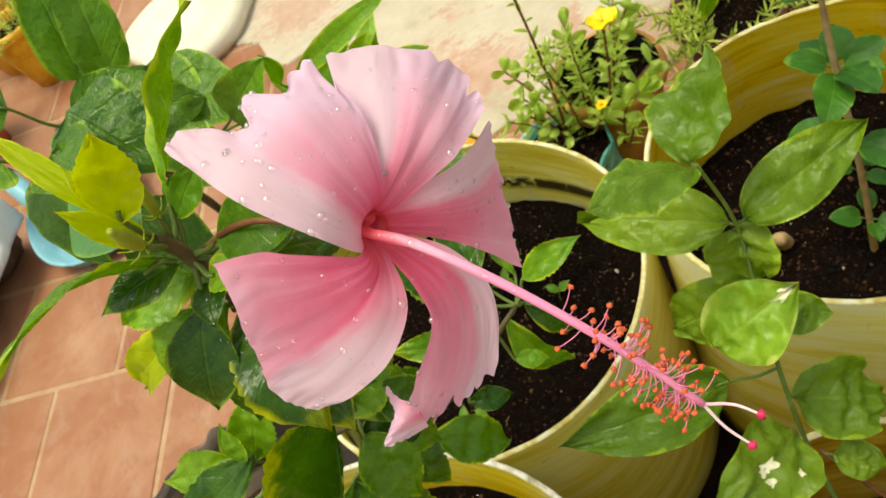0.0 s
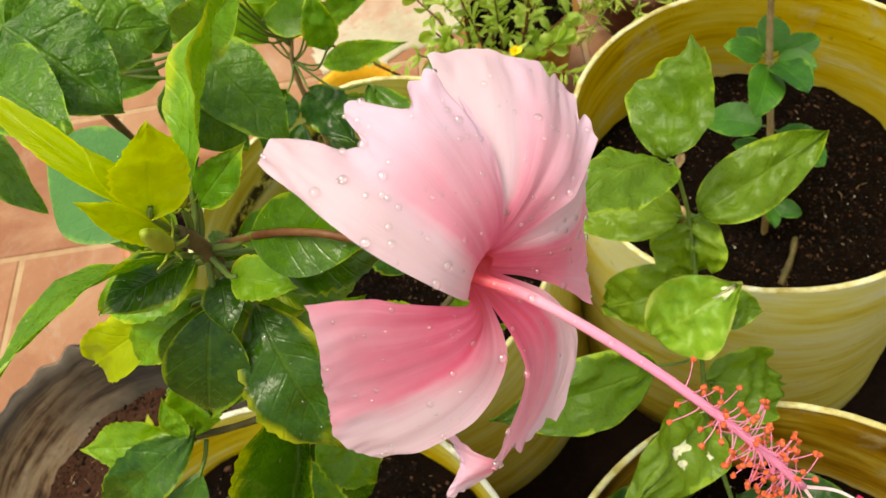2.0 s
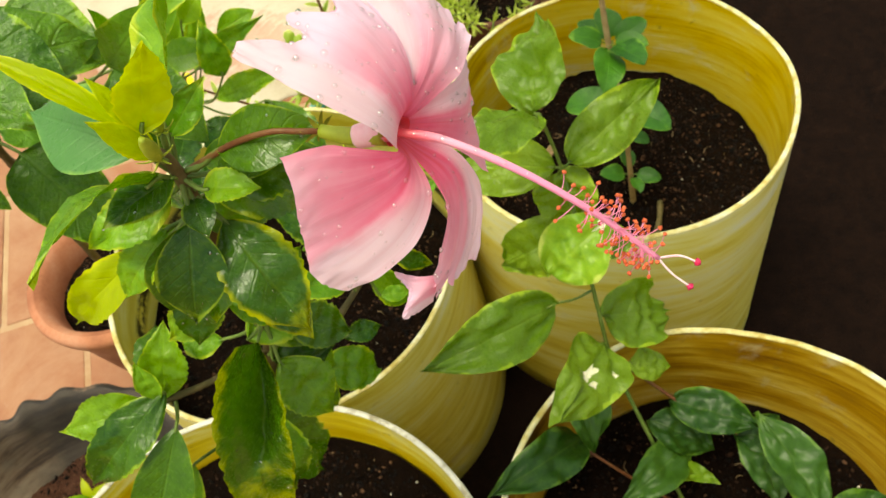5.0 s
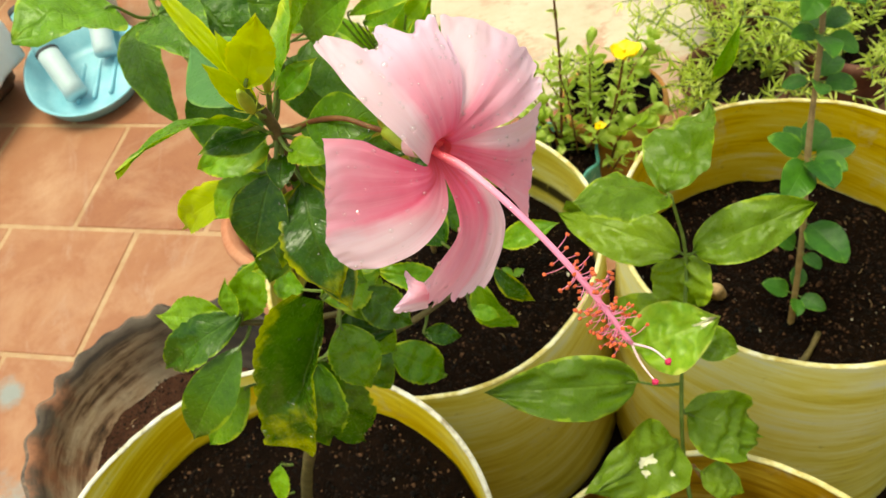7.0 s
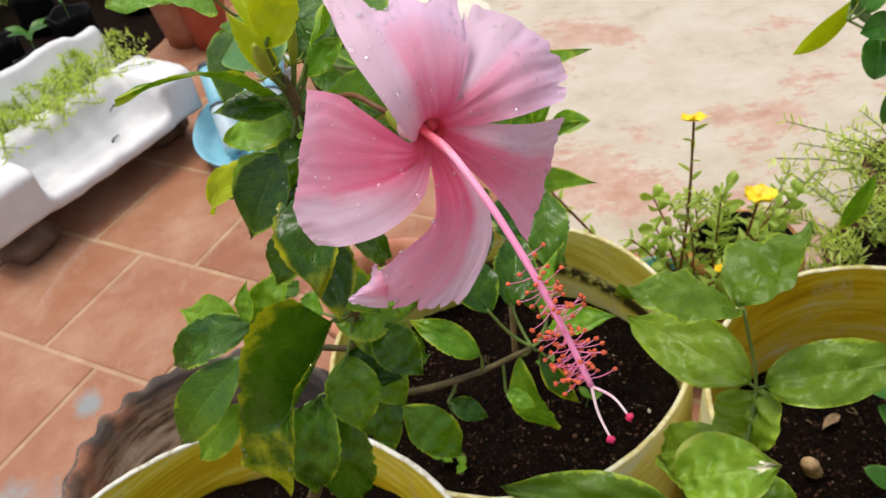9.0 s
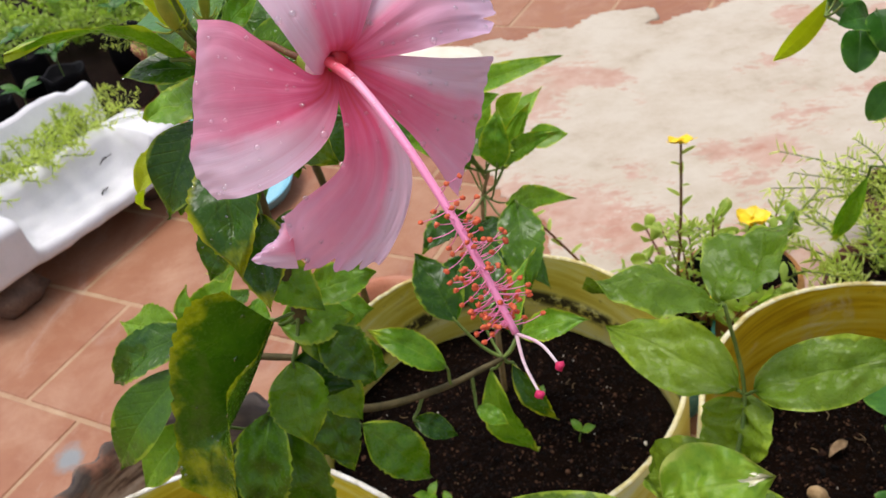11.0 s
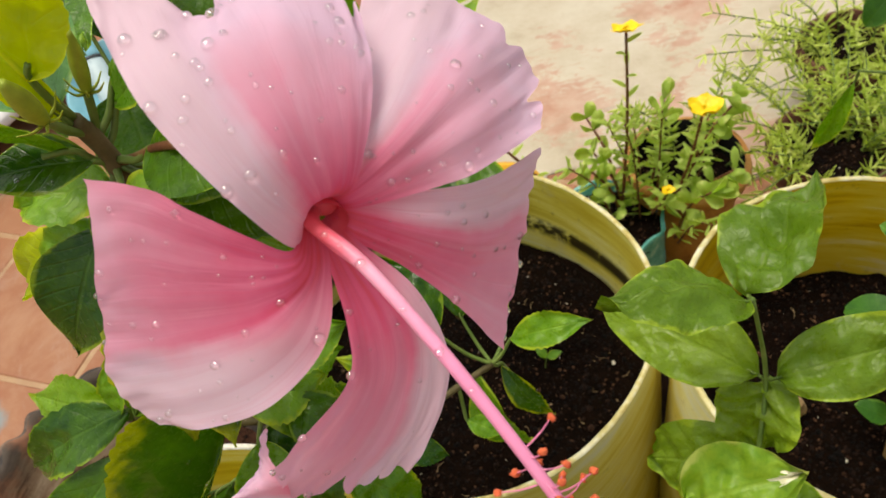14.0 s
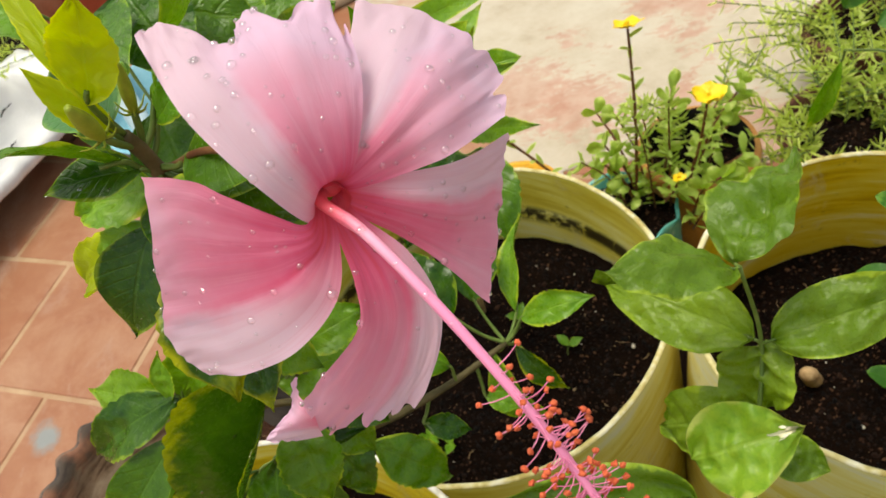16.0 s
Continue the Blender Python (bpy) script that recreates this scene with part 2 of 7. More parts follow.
def limewash_material():
    """Cream limewash with grey scuffs, rubbed through to pink tile in ragged scrapes."""
    m, n, l, b = mat("worn limewash")
    p = coords(n, l, "Position")
    wash = ramp(n, l, noise_tex(n, l, p, 6.0, 9.0, 0.7), [(0.3, (0.37, 0.305, 0.215)), (0.43, (0.46, 0.4, 0.305)), (0.6, (0.515, 0.465, 0.37))])
    wash = mix(n, l, grey(n, l, noise_tex(n, l, p, 55.0, 6.0, 0.7), 0.56, 0.7, 0.0, 0.3), wash, (0.44, 0.36, 0.26))
    broad = noise_tex(n, l, p, 2.7, 3.0, 0.5, 0.3)
    flake = noise_tex(n, l, coords(n, l, "Position", (1.0, 1.7, 1.0)), 26.0, 9.0, 0.75, 0.4)
    scr = calc(n, l, "ADD", calc(n, l, "MULTIPLY", broad, 0.72), calc(n, l, "MULTIPLY", flake, 0.28))
    pink = ramp(n, l, noise_tex(n, l, p, 20.0, 6.0, 0.7), [(0.35, (0.4, 0.19, 0.13)), (0.6, (0.48, 0.3, 0.225))])
    col = mix(n, l, grey(n, l, scr, 0.55, 0.578, 0.0, 0.7), wash, pink)
    # worn through where feet pass: x, y, reach
    xy = n.new("ShaderNodeSeparateXYZ")
    l.new(p, xy.inputs[0])
    for x, y, reach in ((0.66, 1.6, 0.075), (0.54, 1.63, 0.05), (0.19, 1.44, 0.13), (0.05, 1.52, 0.12), (0.3, 1.36, 0.1), (0.1, 2.02, 0.14)):
        dx, dy = calc(n, l, "SUBTRACT", xy.outputs[0], x), calc(n, l, "SUBTRACT", xy.outputs[1], y)
        d = calc(n, l, "SQRT", calc(n, l, "ADD", calc(n, l, "MULTIPLY", dx, dx), calc(n, l, "MULTIPLY", dy, dy)))
        d = calc(n, l, "ADD", calc(n, l, "DIVIDE", d, reach), calc(n, l, "MULTIPLY", calc(n, l, "SUBTRACT", flake, 0.5), 3.6))
        col = mix(n, l, grey(n, l, d, 0.7, 1.1, 0.65, 0.0), col, pink)
    crack = noise_tex(n, l, coords(n, l, "Position", (0.5, 3.0, 1.0)), 7.0, 8.0, 0.7, 0.8)
    col = mix(n, l, grey(n, l, crack, 0.6, 0.7, 0.0, 0.42), col, (0.29, 0.24, 0.18))
    l.new(col, b.inputs["Base Color"])
    b.inputs["Roughness"].default_value = 0.75
    b.inputs["Specular IOR Level"].default_value = 0.2
    bump(n, l, b, flake, 0.3, 0.002)
    return m


def bowl_material():
    """The inside of a fired bowl: streaks that run round it, tan and grey, blackened by soot in patches."""
    m, n, l, b = mat("sooty streaked clay")
    tc = n.new("ShaderNodeTexCoord")
    s = n.new("ShaderNodeSeparateXYZ")
    l.new(tc.outputs["Object"], s.inputs[0])
    ang = calc(n, l, "ARCTAN2", s.outputs[1], s.outputs[0])
    c = n.new("ShaderNodeCombineXYZ")
    l.new(calc(n, l, "COSINE", ang), c.inputs[0])
    l.new(calc(n, l, "SINE", ang), c.inputs[1])
    l.new(calc(n, l, "MULTIPLY", s.outputs[2], 42.0), c.inputs[2])
    ring = noise_tex(n, l, c.outputs[0], 1.5, 6.0, 0.65)
    blot, fine = noise_tex(n, l, tc.outputs["Object"], 11.0, 6.0, 0.65), noise_tex(n, l, tc.outputs["Object"], 120.0, 4.0, 0.65)
    f = calc(n, l, "ADD", calc(n, l, "MULTIPLY", ring, 0.6), calc(n, l, "MULTIPLY", blot, 0.4))
    col = ramp(n, l, f, [(0.38, (0.02, 0.013, 0.009)), (0.45, (0.15, 0.085, 0.05)), (0.5, (0.33, 0.22, 0.145)), (0.6, (0.5, 0.385, 0.28))])
    soot = calc(n, l, "MULTIPLY", grey(n, l, calc(n, l, "ADD", s.outputs[2], calc(n, l, "MULTIPLY", blot, 0.06)), 0.162, 0.2), 0.85)
    burnt = grey(n, l, calc(n, l, "ADD", s.outputs[0], calc(n, l, "MULTIPLY", calc(n, l, "SUBTRACT", blot, 0.5), 0.2)), -0.13, 0.05, 0.0, 0.92)
    col = mix(n, l, calc(n, l, "MAXIMUM", soot, burnt), col, (0.012, 0.011, 0.012))
    bare = grey(n, l, calc(n, l, "ADD", s.outputs[0], calc(n, l, "MULTIPLY", calc(n, l, "SUBTRACT", blot, 0.5), 0.3)), -0.235, -0.17, 0.7, 0.0)
    col = mix(n, l, bare, col, (0.42, 0.17, 0.09))
    col = mix(n, l, grey(n, l, fine, 0.55, 0.75, 0.0, 0.4), col, (0.05, 0.03, 0.02))
    l.new(col, b.inputs["Base Color"])
    b.inputs["Roughness"].default_value = 0.8
    bump(n, l, b, calc(n, l, "ADD", ring, calc(n, l, "MULTIPLY", fine, 0.4)), 0.5, 0.003)
    return m


def soil_material(name, a, c):
    m, n, l, b = mat(name)
    p = coords(n, l)
    mid, fine = noise_tex(n, l, p, 45.0, 6.0, 0.7), noise_tex(n, l, p, 330.0, 4.0, 0.7)
    f = calc(n, l, "ADD", calc(n, l, "MULTIPLY", mid, 0.5), calc(n, l, "MULTIPLY", fine, 0.5))
    l.new(ramp(n, l, f, [(0.35, a), (0.55, tuple(0.5 * (x + y) for x, y in zip(a, c))), (0.72, c)]), b.inputs["Base Color"])
    b.inputs["Roughness"].default_value = 0.9
    b.inputs["Specular IOR Level"].default_value = 0.06
    bump(n, l, b, f, 0.9, 0.006)
    return m


def crumb_material():
    """Loose soil crumbs, each of its own brown."""
    m, n, l, b = mat("soil crumb")
    own = n.new("ShaderNodeNewGeometry").outputs["Random Per Island"]
    clod = noise_tex(n, l, coords(n, l), 38.0, 3.0, 0.6)
    f = calc(n, l, "ADD", own, calc(n, l, "MULTIPLY", calc(n, l, "SUBTRACT", clod, 0.5), 1.1))
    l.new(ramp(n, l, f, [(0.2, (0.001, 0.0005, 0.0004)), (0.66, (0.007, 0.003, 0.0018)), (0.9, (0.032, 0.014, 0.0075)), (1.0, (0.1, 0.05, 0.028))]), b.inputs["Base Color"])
    b.inputs["Roughness"].default_value = 0.85
    b.inputs["Specular IOR Level"].default_value = 0.15
    bump(n, l, b, noise_tex(n, l, coords(n, l), 900.0, 3.0, 0.6), 0.5, 0.001)
    return m


def style_material():
    """The stamen column: coral where it leaves the throat, rose pink further out."""
    m, n, l, b = mat("rose column")
    pos = coords(n, l, "Object")
    far = n.new("ShaderNodeVectorMath")
    far.operation = "LENGTH"
    l.new(pos, far.inputs[0])
    grain = noise_tex(n, l, pos, 160.0)
    f = calc(n, l, "ADD", calc(n, l, "MULTIPLY", far.outputs["Value"], 20.0), calc(n, l, "MULTIPLY", calc(n, l, "SUBTRACT", grain, 0.5), 0.25))
    l.new(ramp(n, l, f, [(0.08, (0.7, 0.075, 0.1)), (0.18, (0.8, 0.16, 0.24)), (0.36, (0.85, 0.36, 0.5)), (0.9, (0.82, 0.28, 0.48))]), b.inputs["Base Color"])
    b.inputs["Roughness"].default_value = 0.4
    bump(n, l, b, noise_tex(n, l, pos, 900.0, 2.0), 0.2, 0.0006)
    return m


def water_material():
    """Clear rain water that bends the light and mirrors the sky."""
    m, n, l, b = mat("water")
    gl, rf = n.new("ShaderNodeBsdfGlossy"), n.new("ShaderNodeBsdfRefraction")
    gl.inputs["Roughness"].default_value, rf.inputs["Roughness"].default_value, rf.inputs["IOR"].default_value = 0.05, 0.0, 1.4
    fr = n.new("ShaderNodeFresnel")
    fr.inputs[0].default_value = 1.5
    ms = n.new("ShaderNodeMixShader")
    l.new(calc(n, l, "ADD", calc(n, l, "MULTIPLY", fr.outputs[0], 2.2), 0.1), ms.inputs[0])
    l.new(rf.outputs[0], ms.inputs[1])
    l.new(gl.outputs[0], ms.inputs[2])
    l.new(ms.outputs[0], n["Material Output"].inputs[0])
    return m


TILE = floor_material("terracotta tile", [(0.2, (0.22, 0.074, 0.034)), (0.5, (0.29, 0.12, 0.06)), (0.8, (0.35, 0.17, 0.092))], 0.3)
MORTAR = floor_material("mortar", [(0.3, (0.3, 0.17, 0.085)), (0.5, (0.38, 0.245, 0.135)), (0.7, (0.46, 0.34, 0.2))], 0.0)
LIMEWASH = limewash_material()
BOWL_IN = bowl_material()
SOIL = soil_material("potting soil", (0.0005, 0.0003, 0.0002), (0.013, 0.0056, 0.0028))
SOIL_RED = soil_material("red soil", (0.1, 0.035, 0.018), (0.26, 0.1, 0.05))
CRUMB = crumb_material()
SOIL_BROWN = soil_material("damp brown soil", (0.02, 0.008, 0.005), (0.11, 0.05, 0.032))
PERLITE = plain("pale grit", [(0.3, (0.4, 0.35, 0.28)), (0.7, (0.72, 0.68, 0.6))], 80.0, 0.85, 0.4, "Position", 400.0)
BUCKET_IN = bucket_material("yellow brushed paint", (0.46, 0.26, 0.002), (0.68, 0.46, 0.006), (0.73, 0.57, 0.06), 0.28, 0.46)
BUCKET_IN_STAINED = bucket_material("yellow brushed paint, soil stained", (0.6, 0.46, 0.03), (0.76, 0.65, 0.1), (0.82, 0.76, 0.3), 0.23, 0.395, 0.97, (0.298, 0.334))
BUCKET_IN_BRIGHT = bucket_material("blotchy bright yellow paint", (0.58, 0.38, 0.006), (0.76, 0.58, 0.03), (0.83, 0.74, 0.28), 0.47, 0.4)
# the jasmine bucket's lining: its inner shade is mixed into the browner paint
BUCKET_IN_SHADED = bucket_material("brown streaked yellow paint, darkened for shade", (0.2, 0.08, 0.003), (0.42, 0.22, 0.006), (0.62, 0.42, 0.05), 0.25, 0.42)
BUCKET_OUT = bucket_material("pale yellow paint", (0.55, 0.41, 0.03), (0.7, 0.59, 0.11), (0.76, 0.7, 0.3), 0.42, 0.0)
RIM_WHITE = plain("scuffed white plastic rim", [(0.36, (0.3, 0.26, 0.16)), (0.48, (0.6, 0.57, 0.46)), (0.7, (0.76, 0.75, 0.69))], 55.0, 0.5, 0.3)
RIM_CREAM = plain("scuffed cream rim", [(0.36, (0.42, 0.32, 0.08)), (0.5, (0.6, 0.53, 0.24)), (0.68, (0.74, 0.71, 0.54))], 55.0, 0.5, 0.3)
TERRACOTTA = plain("terracotta pot", [(0.3, (0.26, 0.09, 0.045)), (0.5, (0.42, 0.16, 0.085)), (0.72, (0.5, 0.25, 0.16))], 16.0, 0.75, 0.35)
DARK_CLAY = plain("dark red brown clay", [(0.3, (0.05, 0.016, 0.01)), (0.5, (0.1, 0.032, 0.02)), (0.72, (0.16, 0.07, 0.045))], 22.0, 0.75, 0.35)
RUST_CLAY = plain("orange brown clay", [(0.3, (0.24, 0.09, 0.02)), (0.5, (0.42, 0.19, 0.04)), (0.72, (0.5, 0.28, 0.08))], 22.0, 0.7, 0.35)
TERRACOTTA_RED = plain("red painted clay", [(0.3, (0.3, 0.05, 0.025)), (0.55, (0.42, 0.085, 0.04)), (0.75, (0.46, 0.15, 0.08))], 16.0, 0.6, 0.3)
ORANGE_POT = plain("orange yellow painted clay", [(0.3, (0.5, 0.2, 0.01)), (0.5, (0.72, 0.38, 0.02)), (0.72, (0.76, 0.48, 0.06))], 22.0, 0.5, 0.3)
SOOT = plain("sooty fired clay", [(0.36, (0.008, 0.008, 0.009)), (0.5, (0.03, 0.026, 0.024)), (0.58, (0.14, 0.1, 0.075)), (0.7, (0.34, 0.17, 0.1))], 16.0, 0.7, 0.5)
BLACK_PLASTIC = plain("black plastic", [(0.3, (0.003, 0.003, 0.0035)), (0.7, (0.007, 0.0065, 0.0065))], 20.0, 0.6, 0.3, spec=0.08)
DARK_EARTH_SHADE = soil_material("dark ground with shade in its colour", (0.002, 0.001, 0.0008), (0.018, 0.008, 0.005))
FOAM = plain("white packing foam", [(0.25, (0.56, 0.56, 0.555)), (0.5, (0.66, 0.66, 0.66)), (0.75, (0.71, 0.71, 0.715))], 14.0, 0.75, 0.35, fine=220.0)
CREAM = plain("cream foam", [(0.25, (0.62, 0.57, 0.42)), (0.5, (0.72, 0.68, 0.54)), (0.75, (0.78, 0.75, 0.64))], 14.0, 0.7, 0.3)
BLUE = plain("light blue plastic", [(0.3, (0.16, 0.42, 0.52)), (0.55, (0.24, 0.52, 0.62)), (0.75, (0.36, 0.6, 0.68))], 18.0, 0.35, 0.12)
BLUE_PALE = plain("faded blue plastic", [(0.3, (0.38, 0.5, 0.54)), (0.55, (0.46, 0.58, 0.62)), (0.75, (0.54, 0.64, 0.67))], 18.0, 0.4, 0.15)
RING_DARK = plain("dark rubber ring", [(0.3, (0.02, 0.025, 0.03)), (0.7, (0.06, 0.065, 0.07))], 40.0, 0.6, 0.2)
TURQUOISE = plain("turquoise woven plastic", [(0.3, (0.03, 0.2, 0.17)), (0.55, (0.1, 0.36, 0.32)), (0.75, (0.4, 0.55, 0.5))], 60.0, 0.5, 0.4)
ROCK = plain("brown river stone", [(0.3, (0.06, 0.035, 0.022)), (0.55, (0.14, 0.085, 0.055)), (0.75, (0.22, 0.15, 0.1))], 22.0, 0.8, 0.6)
PEANUT = plain("tan pitted shell", [(0.3, (0.24, 0.15, 0.07)), (0.55, (0.44, 0.3, 0.15)), (0.75, (0.56, 0.43, 0.25))], 120.0, 0.85, 0.8, fine=600.0)
STRAW = plain("dry stalk", [(0.3, (0.16, 0.1, 0.05)), (0.6, (0.32, 0.22, 0.12)), (0.75, (0.42, 0.33, 0.2))], 90.0, 0.85, 0.4)
BARK = plain("green brown stem", [(0.3, (0.045, 0.035, 0.01)), (0.5, (0.09, 0.07, 0.022)), (0.75, (0.16, 0.12, 0.05))], 90.0, 0.7, 0.4, fine=500.0)
TWIG = plain("tan woody stem", [(0.3, (0.2, 0.13, 0.05)), (0.55, (0.32, 0.22, 0.1)), (0.75, (0.42, 0.31, 0.17))], 90.0, 0.75, 0.4, fine=500.0)
STEM_RED = plain("reddish stem", [(0.3, (0.085, 0.018, 0.007)), (0.5, (0.14, 0.05, 0.015)), (0.75, (0.2, 0.13, 0.04))], 60.0, 0.55, 0.3, fine=500.0)
STEM_GREEN = plain("green stem", [(0.3, (0.07, 0.13, 0.02)), (0.55, (0.13, 0.2, 0.035)), (0.75, (0.22, 0.27, 0.07))], 60.0, 0.5, 0.25, fine=500.0)
CALYX = plain("green calyx", [(0.3, (0.19, 0.26, 0.015)), (0.55, (0.3, 0.37, 0.03)), (0.75, (0.4, 0.45, 0.08))], 60.0, 0.5, 0.3, fine=500.0)
STYLE = plain("rose style", [(0.3, (0.74, 0.17, 0.34)), (0.55, (0.8, 0.26, 0.44)), (0.75, (0.86, 0.42, 0.57))], 60.0, 0.45, 0.2, fine=700.0)
THROAT_ROSE = plain("deep rose throat", [(0.3, (0.7, 0.07, 0.1)), (0.55, (0.76, 0.1, 0.14)), (0.75, (0.8, 0.15, 0.2))], 200.0, 0.5, 0.2)
PETAL_CLAW = plain("pale petal base", [(0.3, (0.78, 0.42, 0.52)), (0.7, (0.84, 0.64, 0.7))], 90.0, 0.5, 0.2)
STYLE_PALE = plain("pale style branch", [(0.3, (0.76, 0.4, 0.5)), (0.7, (0.84, 0.72, 0.74))], 120.0, 0.45, 0.2)
ANTHER = plain("orange pollen anther", [(0.3, (0.5, 0.07, 0.025)), (0.55, (0.66, 0.13, 0.05)), (0.75, (0.74, 0.24, 0.1))], 500.0, 0.8, 0.5, fine=1500.0)
STIGMA = plain("crimson stigma", [(0.3, (0.5, 0.012, 0.07)), (0.7, (0.66, 0.03, 0.14))], 300.0, 0.55, 0.4)
YELLOW_PETAL = plain("yellow petal", [(0.3, (0.78, 0.5, 0.0)), (0.6, (0.85, 0.62, 0.01)), (0.75, (0.88, 0.7, 0.05))], 80.0, 0.5, 0.3)
PETAL = petal_material()
COLUMN_ROSE = style_material()
WATER = water_material()
HIB = leaf_material("hibiscus leaf", (0.014, 0.068, 0.002), (0.095, 0.22, 0.006), (0.22, 0.34, 0.014), 0.92, 0.2, (0.19, 0.36, 0.03))
HIB_EDGED = leaf_material("hibiscus leaf with yellow margin", (0.016, 0.072, 0.003), (0.075, 0.185, 0.007), (0.42, 0.47, 0.012), 0.76, 0.22, (0.22, 0.34, 0.025))
HIB_LIGHT = leaf_material("light hibiscus leaf", (0.09, 0.25, 0.006), (0.26, 0.47, 0.018), (0.44, 0.56, 0.025), 0.85, 0.3, (0.42, 0.58, 0.06))
HIB_MID = leaf_material("mid green leaf", (0.08, 0.21, 0.004), (0.22, 0.4, 0.014), (0.38, 0.52, 0.02), 0.88, 0.28, (0.3, 0.46, 0.04))
HIB_YELLOW = leaf_material("young yellow green leaf", (0.4, 0.5, 0.003), (0.6, 0.69, 0.007), (0.66, 0.7, 0.012), 0.85, 0.36, (0.62, 0.68, 0.04), blotch=0.25, thin=0.45)
HIB_BLUE = leaf_material("blue green leaf underside", (0.06, 0.2, 0.045), (0.125, 0.32, 0.085), (0.2, 0.38, 0.07), 0.9, 0.34, (0.13, 0.32, 0.09), blotch=0.25)
BIG = leaf_material("broad wrinkled leaf", (0.03, 0.115, 0.003), (0.13, 0.29, 0.01), (0.26, 0.44, 0.022), 0.93, 0.28, (0.24, 0.42, 0.04), 7.0, relief=3.0)
BIG_LIGHT = leaf_material("fresh broad leaf", (0.06, 0.2, 0.008), (0.2, 0.41, 0.025), (0.32, 0.5, 0.04), 0.92, 0.3, (0.3, 0.5, 0.08), 7.0, relief=2.0)
JAS = leaf_material("jasmine leaf", (0.1, 0.2, 0.008), (0.25, 0.38, 0.02), (0.32, 0.46, 0.03), 0.92, 0.3, (0.36, 0.52, 0.08), 5.0, 0.2, relief=2.0)
JAS_LIGHT = leaf_material("pale jasmine leaf", (0.13, 0.31, 0.012), (0.34, 0.52, 0.035), (0.5, 0.58, 0.12), 0.88, 0.36, (0.45, 0.58, 0.08), 5.0, 0.6)
# jasmine leaf again, with the shade inside the bucket put into its green
JAS_SHADED = leaf_material("shaded jasmine leaf", (0.014, 0.06, 0.004), (0.055, 0.14, 0.012), (0.1, 0.2, 0.02), 0.9, 0.38, (0.227, 0.364, 0.0588), 5.0)
SAP = leaf_material("small round leaf", (0.022, 0.11, 0.008), (0.075, 0.24, 0.016), (0.14, 0.31, 0.03), 0.9, 0.36, (0.16, 0.34, 0.04), 6.0)
PORT = leaf_material("needle leaf", (0.46, 0.58, 0.09), (0.74, 0.82, 0.25), (0.7, 0.76, 0.25), 0.95, 0.5, (0.7, 0.8, 0.25), 3.0, thin=0.45)
PURS = leaf_material("purslane leaf", (0.38, 0.54, 0.08), (0.6, 0.74, 0.18), (0.64, 0.72, 0.22), 0.92, 0.45, (0.55, 0.68, 0.24), 3.0, thin=0.5)
SPOT = plain("bleached leaf patch", [(0.3, (0.6, 0.58, 0.34)), (0.6, (0.76, 0.74, 0.54)), (0.75, (0.82, 0.82, 0.7))], 200.0, 0.6, 0.4)


# ---- helpers for building ----
def V(*a):
    return Vector(a)


def thing(name, label, category, at=(0, 0, 0), group="", kind=""):
    e = new(name)
    e.location = at
    e.empty_display_size = 0.02
    return tagged(e, label, category, group, kind)


def link_mesh(name, bm, material, smooth=True):
    me = bpy.data.meshes.new(name)
    bm.normal_update()
    bm.to_mesh(me)
    bm.free()
    me.materials.append(material)
    if smooth:
        me.shade_smooth()
    return new(name, me)


def part(name, bm, material, parent, label="", smooth=True, kind=""):
    """Links a bmesh, built in world coordinates, as one mesh object under parent."""
    ob = link_mesh(name, bm, material, smooth)
    if parent is not None:
        root = parent
        off = Vector((0, 0, 0))
        while root is not None:
            off += root.location
            root = root.parent
        ob.data.transform(Matrix.Translation(-off))
        ob.parent = parent
    return tagged(ob, label, kind=kind)


def solo(name, bm, material, label, category, at=None, smooth=True, kind="", group=""):
    """A thing that is one mesh, with its origin at its base."""
    ob = link_mesh(name, bm, material, smooth)
    if at is not None:
        ob.data.transform(Matrix.Translation(-Vector(at)))
        ob.location = at
    return tagged(ob, label, category, group, kind)


def smooth_line(pts, n):
    """n points on a smooth curve through pts."""
    p = [Vector(q) for q in pts]
    p = [2 * p[0] - p[1], *p, 2 * p[-1] - p[-2]]
    segs, out = len(p) - 3, []
    for i in range(n):
        s = i / (n - 1) * segs
        k = min(int(s), segs - 1)
        t = s - k
        a, b, c, d = p[k:k + 4]
        out.append(0.5 * (2 * b + (c - a) * t + (2 * a - 5 * b + 4 * c - d) * t * t + (3 * b - a - 3 * c + d) * t ** 3))
    return out


def tube(bm, pts, r0, r1=None, sides=8, n=None, knots=0.0, cap=True):
    """A tapered stem along pts."""
    r1 = r0 if r1 is None else r1
    line = smooth_line(pts, n or 4 * len(pts))
    rings, side = [], None
    for i, q in enumerate(line):
        t = i / (len(line) - 1)
        d = (line[min(i + 1, len(line) - 1)] - line[max(i - 1, 0)]).normalized()
        side = d.orthogonal().normalized() if side is None else (side - d * side.dot(d)).normalized()
        up = d.cross(side)
        r = (r0 + (r1 - r0) * t) * (1 + knots * noise.noise(q * 90))
        rings.append([bm.verts.new(q + r * (math.cos(a) * side + math.sin(a) * up)) for a in (2 * math.pi * k / sides for k in range(sides))])
    for a, b in zip(rings, rings[1:]):
        for k in range(sides):
            bm.faces.new((a[k], a[(k + 1) % sides], b[(k + 1) % sides], b[k]))
    if cap:
        bm.faces.new(rings[0][::-1])
        bm.faces.new(rings[-1])
    return bm


